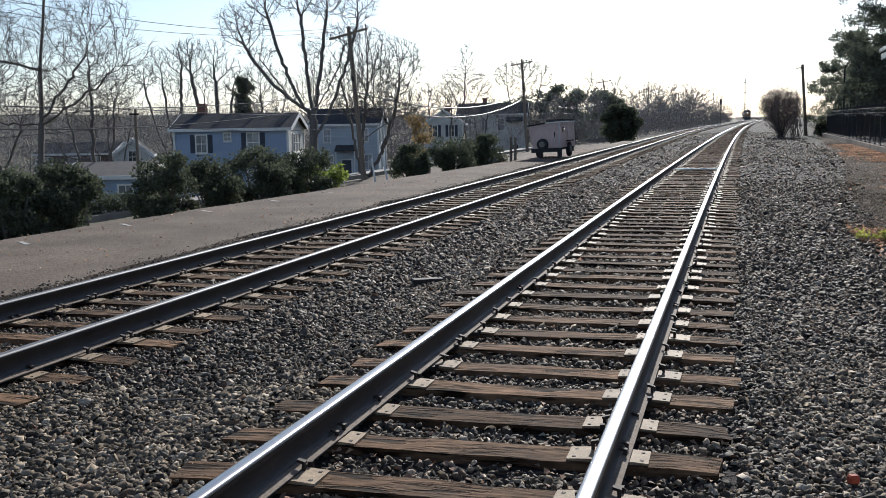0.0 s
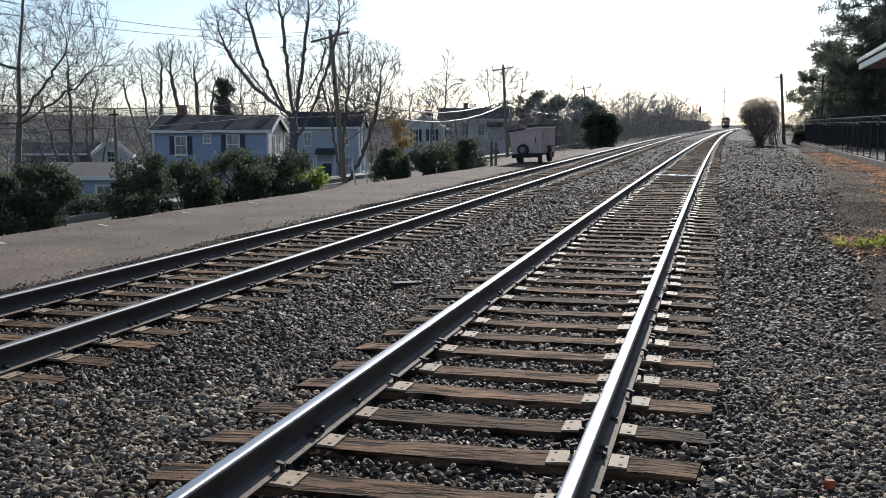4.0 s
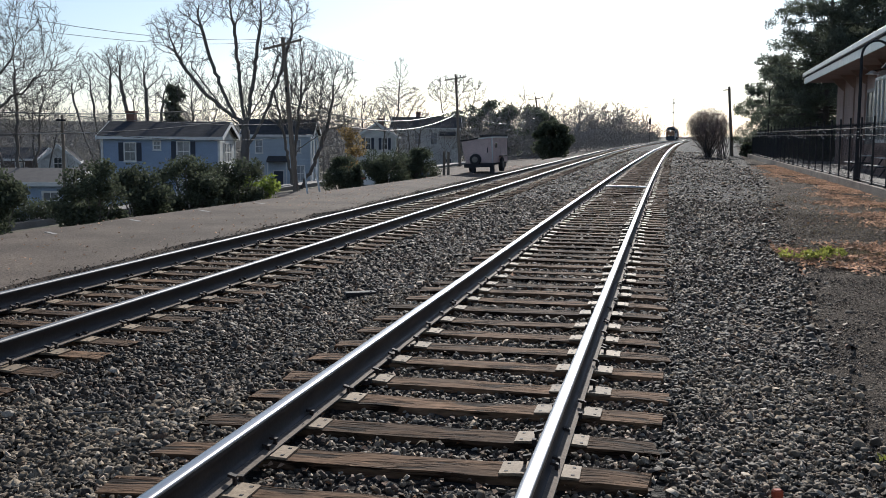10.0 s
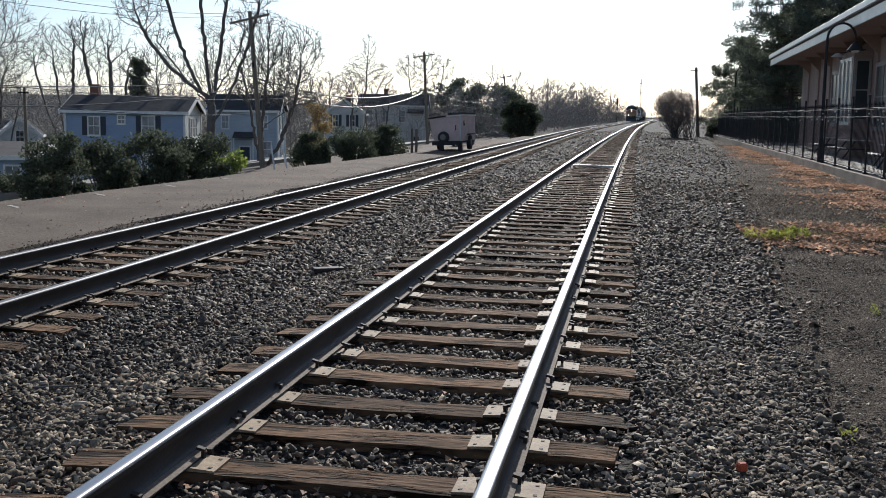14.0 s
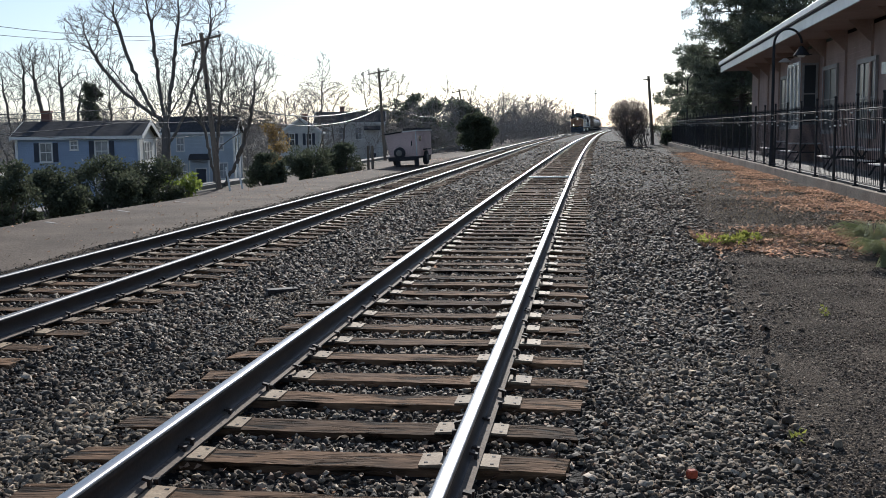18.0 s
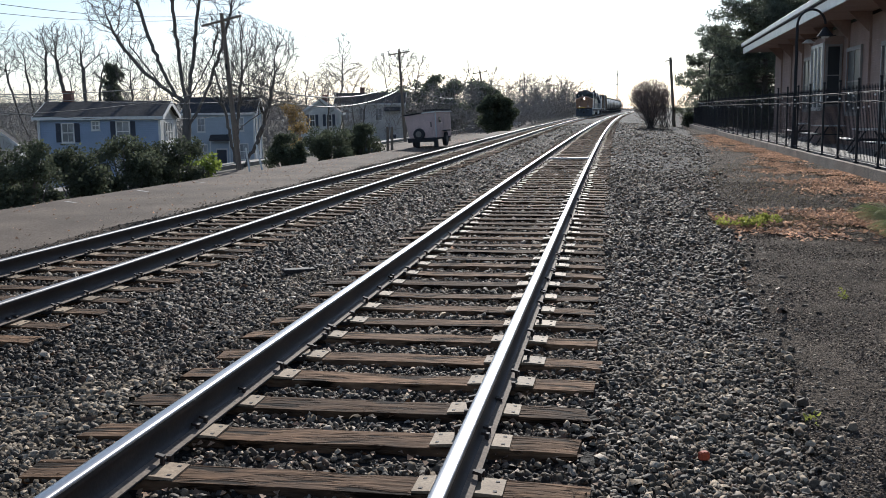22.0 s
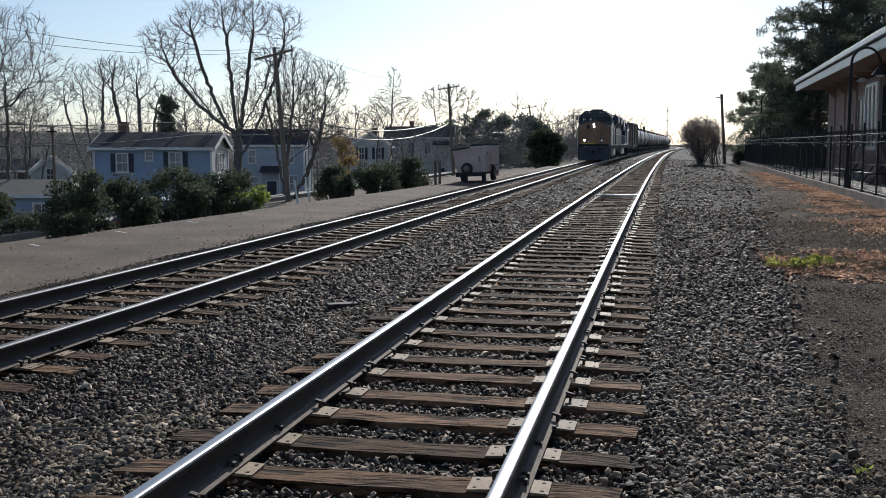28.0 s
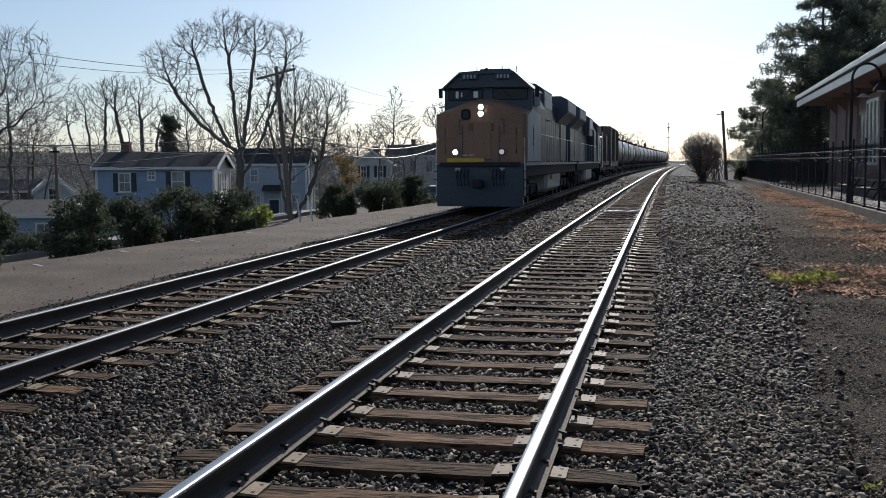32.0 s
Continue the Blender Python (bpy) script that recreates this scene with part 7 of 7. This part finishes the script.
def tank_car(mat, label):
    ob = thing("tank_car", label, "tank wagon", None, "train")
    L, r = 16.8, 1.5
    bm = bm_new()
    rings = []
    for y, k in ((0.9, 0.0), (0.95, 0.45), (1.15, 0.8), (1.5, 0.97), (1.9, 1.0), (L - 1.9, 1.0), (L - 1.5, 0.97), (L - 1.15, 0.8), (L - 0.95, 0.45), (L - 0.9, 0.0)):
        rings.append([bm.verts.new((r * max(k, 0.01) * math.cos(2 * math.pi * j / 24), y, 2.75 + r * max(k, 0.01) * math.sin(2 * math.pi * j / 24))) for j in range(24)])
    for a, b in zip(rings, rings[1:]):
        for j in range(24):
            bm.faces.new((a[j], b[j], b[(j + 1) % 24], a[(j + 1) % 24]))
    bmesh.ops.recalc_face_normals(bm, faces=bm.faces)
    part("tank", bm, mat, ob, smooth=True)
    for y in (3.2, 6.0, 11.0, 13.8):
        bm = bm_new()
        tube(bm, (0, y - 0.05, 2.75), (0, y + 0.05, 2.75), r + 0.02, r + 0.02, 24, False)
        part("tank_band", bm, M_UNDER, ob)
    part("dome", tube(bm_new(), (0, L / 2, 4.2), (0, L / 2, 4.6), 0.55, 0.5, 16), M_UNDER, ob)
    part("top_platform", box(bm_new(), (0, L / 2, 4.28), (1.7, 2.2, 0.05)), M_UNDER, ob)
    for sx in (-1, 1):
        part("platform_rail", cable([Vector((sx * 0.85, L / 2 - 1.1, 4.28)), Vector((sx * 0.85, L / 2 - 1.1, 4.9)), Vector((sx * 0.85, L / 2 + 1.1, 4.9)), Vector((sx * 0.85, L / 2 + 1.1, 4.28))], 0.02, 5), M_UNDER, ob)
        part("side_ladder", box(bm_new(), (sx * 1.52, L / 2 + 0.6, 2.7), (0.05, 0.4, 3.0)), M_UNDER, ob)
    part("underframe", box(bm_new(), (0, L / 2, 1.12), (0.9, L - 0.4, 0.35)), M_UNDER, ob)
    for y in (0.5, L - 0.5):
        part("end_sill", box(bm_new(), (0, y, 1.15), (2.6, 0.5, 0.3)), M_UNDER, ob)
    for y in (2.3, L - 2.3):
        bogie(ob, y, 2, 0.46, 1.75)
    return ob


def box_car(label, L, h, mat, hopper=False):
    ob = thing("hopper_car" if hopper else "boxcar", label, "freight wagon", None, "train")
    if hopper:
        bm = prism(bm_new(), [(0.5, 1.9), (2.6, 1.25), (L - 2.6, 1.25), (L - 0.5, 1.9), (L - 0.5, h - 0.1), (0.5, h - 0.5)], "x", -1.5, 1.5)
    else:
        bm = box(bm_new(), (0, L / 2, (h + 1.1) / 2), (3.0, L - 0.9, h - 1.1), bevel=0.05)
    body = part("body", bm, mat, ob)
    part("roof_walk", box(bm_new(), (0, L / 2, h + 0.02), (0.9, L - 1.0, 0.06)), M_UNDER, ob)
    for k in range(11):
        for sx in (-1, 1):
            part("side_rib", box(bm_new(), (sx * 1.53, 0.9 + (L - 1.8) * k / 10, (h + 1.5) / 2), (0.07, 0.10, h - 1.7)), mat, body)
    for sx in (-1, 1):
        part("side_door" if not hopper else "side_panel", box(bm_new(), (sx * 1.54, L / 2, (h + 1.2) / 2), (0.06, 2.6, h - 1.7)), M_HOPPER, body)
        part("ladder", box(bm_new(), (sx * 1.56, 0.75, (h + 1.0) / 2), (0.06, 0.4, h - 1.2)), M_METAL, body)
    part("underframe", box(bm_new(), (0, L / 2, 1.0), (2.4, L - 0.3, 0.3)), M_UNDER, ob)
    for y in (2.2, L - 2.2):
        bogie(ob, y, 2, 0.46, 1.75)
    return ob


SPEED, FRONT_END = 15.9, 34.2
TRAIN = []


def build_train():
    lead = locomotive("lead_locomotive", "wide-nosed diesel locomotive, orange nose, dark blue cab, lit headlights", True)
    TRAIN.append((lead, 0.0, 22.3, False))
    second = locomotive("trailing_locomotive", "dark blue diesel locomotive coupled backwards behind the leader", False)
    TRAIN.append((second, 23.0, 22.3, True))
    at = 46.0
    for ob, L in ((box_car("weathered brown hopper wagon with sloping ends", 14.5, 3.9, M_HOPPER, True), 14.5), (box_car("tall brown boxcar with ribbed sides", 16.5, 4.75, M_HOPPER), 16.5)):
        TRAIN.append((ob, at, L, False))
        at += L + 0.7
    pale = tank_car(M_TANK, "grey cylindrical tank wagon with a domed top")
    dark = tank_car(M_TANKD, "black cylindrical tank wagon with a domed top")
    for k in range(15):
        src = dark if k in (3, 8, 9, 13) else pale
        first = k == 0 or k == 3
        ob = src if first else copy_thing(src, Matrix())
        TRAIN.append((ob, at, 16.8, False))
        at += 17.5


def car(name, label, mat, roof_mat, long=4.5):
    ob = thing(name, label, "car")
    w = 0.88
    body = prism(bm_new(), [(-long / 2, 0.30), (long / 2, 0.30), (long / 2, 0.78), (long / 2 - 0.9, 0.95), (-long / 2 + 0.5, 0.98), (-long / 2, 0.85)], "x", -w, w)
    bmesh.ops.bevel(body, geom=list(body.edges), offset=0.05, segments=1, affect="EDGES")
    part("body", body, mat, ob)
    part("cabin", prism(bm_new(), [(-long / 2 + 0.5, 0.95), (long / 2 - 1.1, 0.93), (long / 2 - 1.9, 1.42), (-long / 2 + 1.0, 1.42)], "x", -w + 0.08, w - 0.08), M_GLASS, ob)
    part("roof", box(bm_new(), (0, -0.25, 1.44), (1.45, long - 2.9, 0.06), bevel=0.02), roof_mat, ob)
    for sx in (-1, 1):
        for y in (-1.35, 1.35):
            wh = part("wheel", tube(bm_new(), (sx * 0.68, y, 0.32), (sx * 0.9, y, 0.32), 0.32, 0.32, 16), M_IRON, ob)
            part("rim", tube(bm_new(), (sx * 0.89, y, 0.32), (sx * 0.91, y, 0.32), 0.2, 0.18, 12), M_METAL, wh)
        part("headlight", box(bm_new(), (sx * 0.62, long / 2 + 0.005, 0.68), (0.3, 0.04, 0.14)), M_BULB, ob)
        part("tail_light", box(bm_new(), (sx * 0.66, -long / 2 - 0.005, 0.75), (0.25, 0.04, 0.14)), material("red_tail_lens", (0.4, 0.02, 0.02), (0.3, 0.02, 0.02), 0.3, bump=0), ob)
    return ob


def motions():
    times = [k * 1.0 for k in range(33)]
    for ob, back, length, turned in TRAIN:
        rows = []
        for t in times:
            y = FRONT_END + SPEED * (32.0 - t) + back
            a, b = Vector((left_x(y + 3), y + 3, LEFT_Z)), Vector((left_x(y + length - 3), y + length - 3, LEFT_Z))
            d = b - a
            turn = -math.degrees(math.atan2(d.x, d.y))
            d.normalize()
            nose = a - d * 3
            if turned:
                nose, turn = a + d * (length - 3), turn + 180
            rows.append((t, pose(*nose, 0, 0, turn)))
        walk(ob, rows)
    walk(WHITE_CAR, [(t, pose(-16.2, 51.0 + 11.0 * (t - 9.0), STREET_Z + 0.03)) for t in (0.0, 8.0, 16.0, 24.0, 32.0)])
    walk(DARK_CAR, [(t, pose(-16.2, 28.0 + 11.6 * (t - 27.5), STREET_Z + 0.03)) for t in (0.0, 8.0, 16.0, 24.0, 32.0)])


# ---------------------------------------------------------------- build
build_ground()
build_asphalt()
build_track("main_track", main_x, 0.0, 4.38 - 12 * TIE_STEP, "railway track with polished rails on dark wooden ties", 100)
build_track("second_track", left_x, LEFT_Z, 4.55 - 12 * TIE_STEP, "second railway track with dark-sided rails on wooden ties", 90)
build_ballast()
build_street()
build_poles()
build_left_green()
build_left_trees()
build_houses()
build_trailer()
build_platform()
build_fence()
build_station()
build_right_green()
build_far()
build_train()
WHITE_CAR = car("white_car", "white sedan driving along the lower street", M_WHITE, M_WHITE)
DARK_CAR = car("dark_car", "dark sedan driving along the lower street", M_NAVY, M_METAL)
parked = car("parked_car", "dark blue parked car with a pale roof by the houses", M_NAVY, M_METAL)
parked.matrix_basis = pose(-12.6, 56.5, ground_z(-12.6, 56.5), 0, 0, 8)
motions()
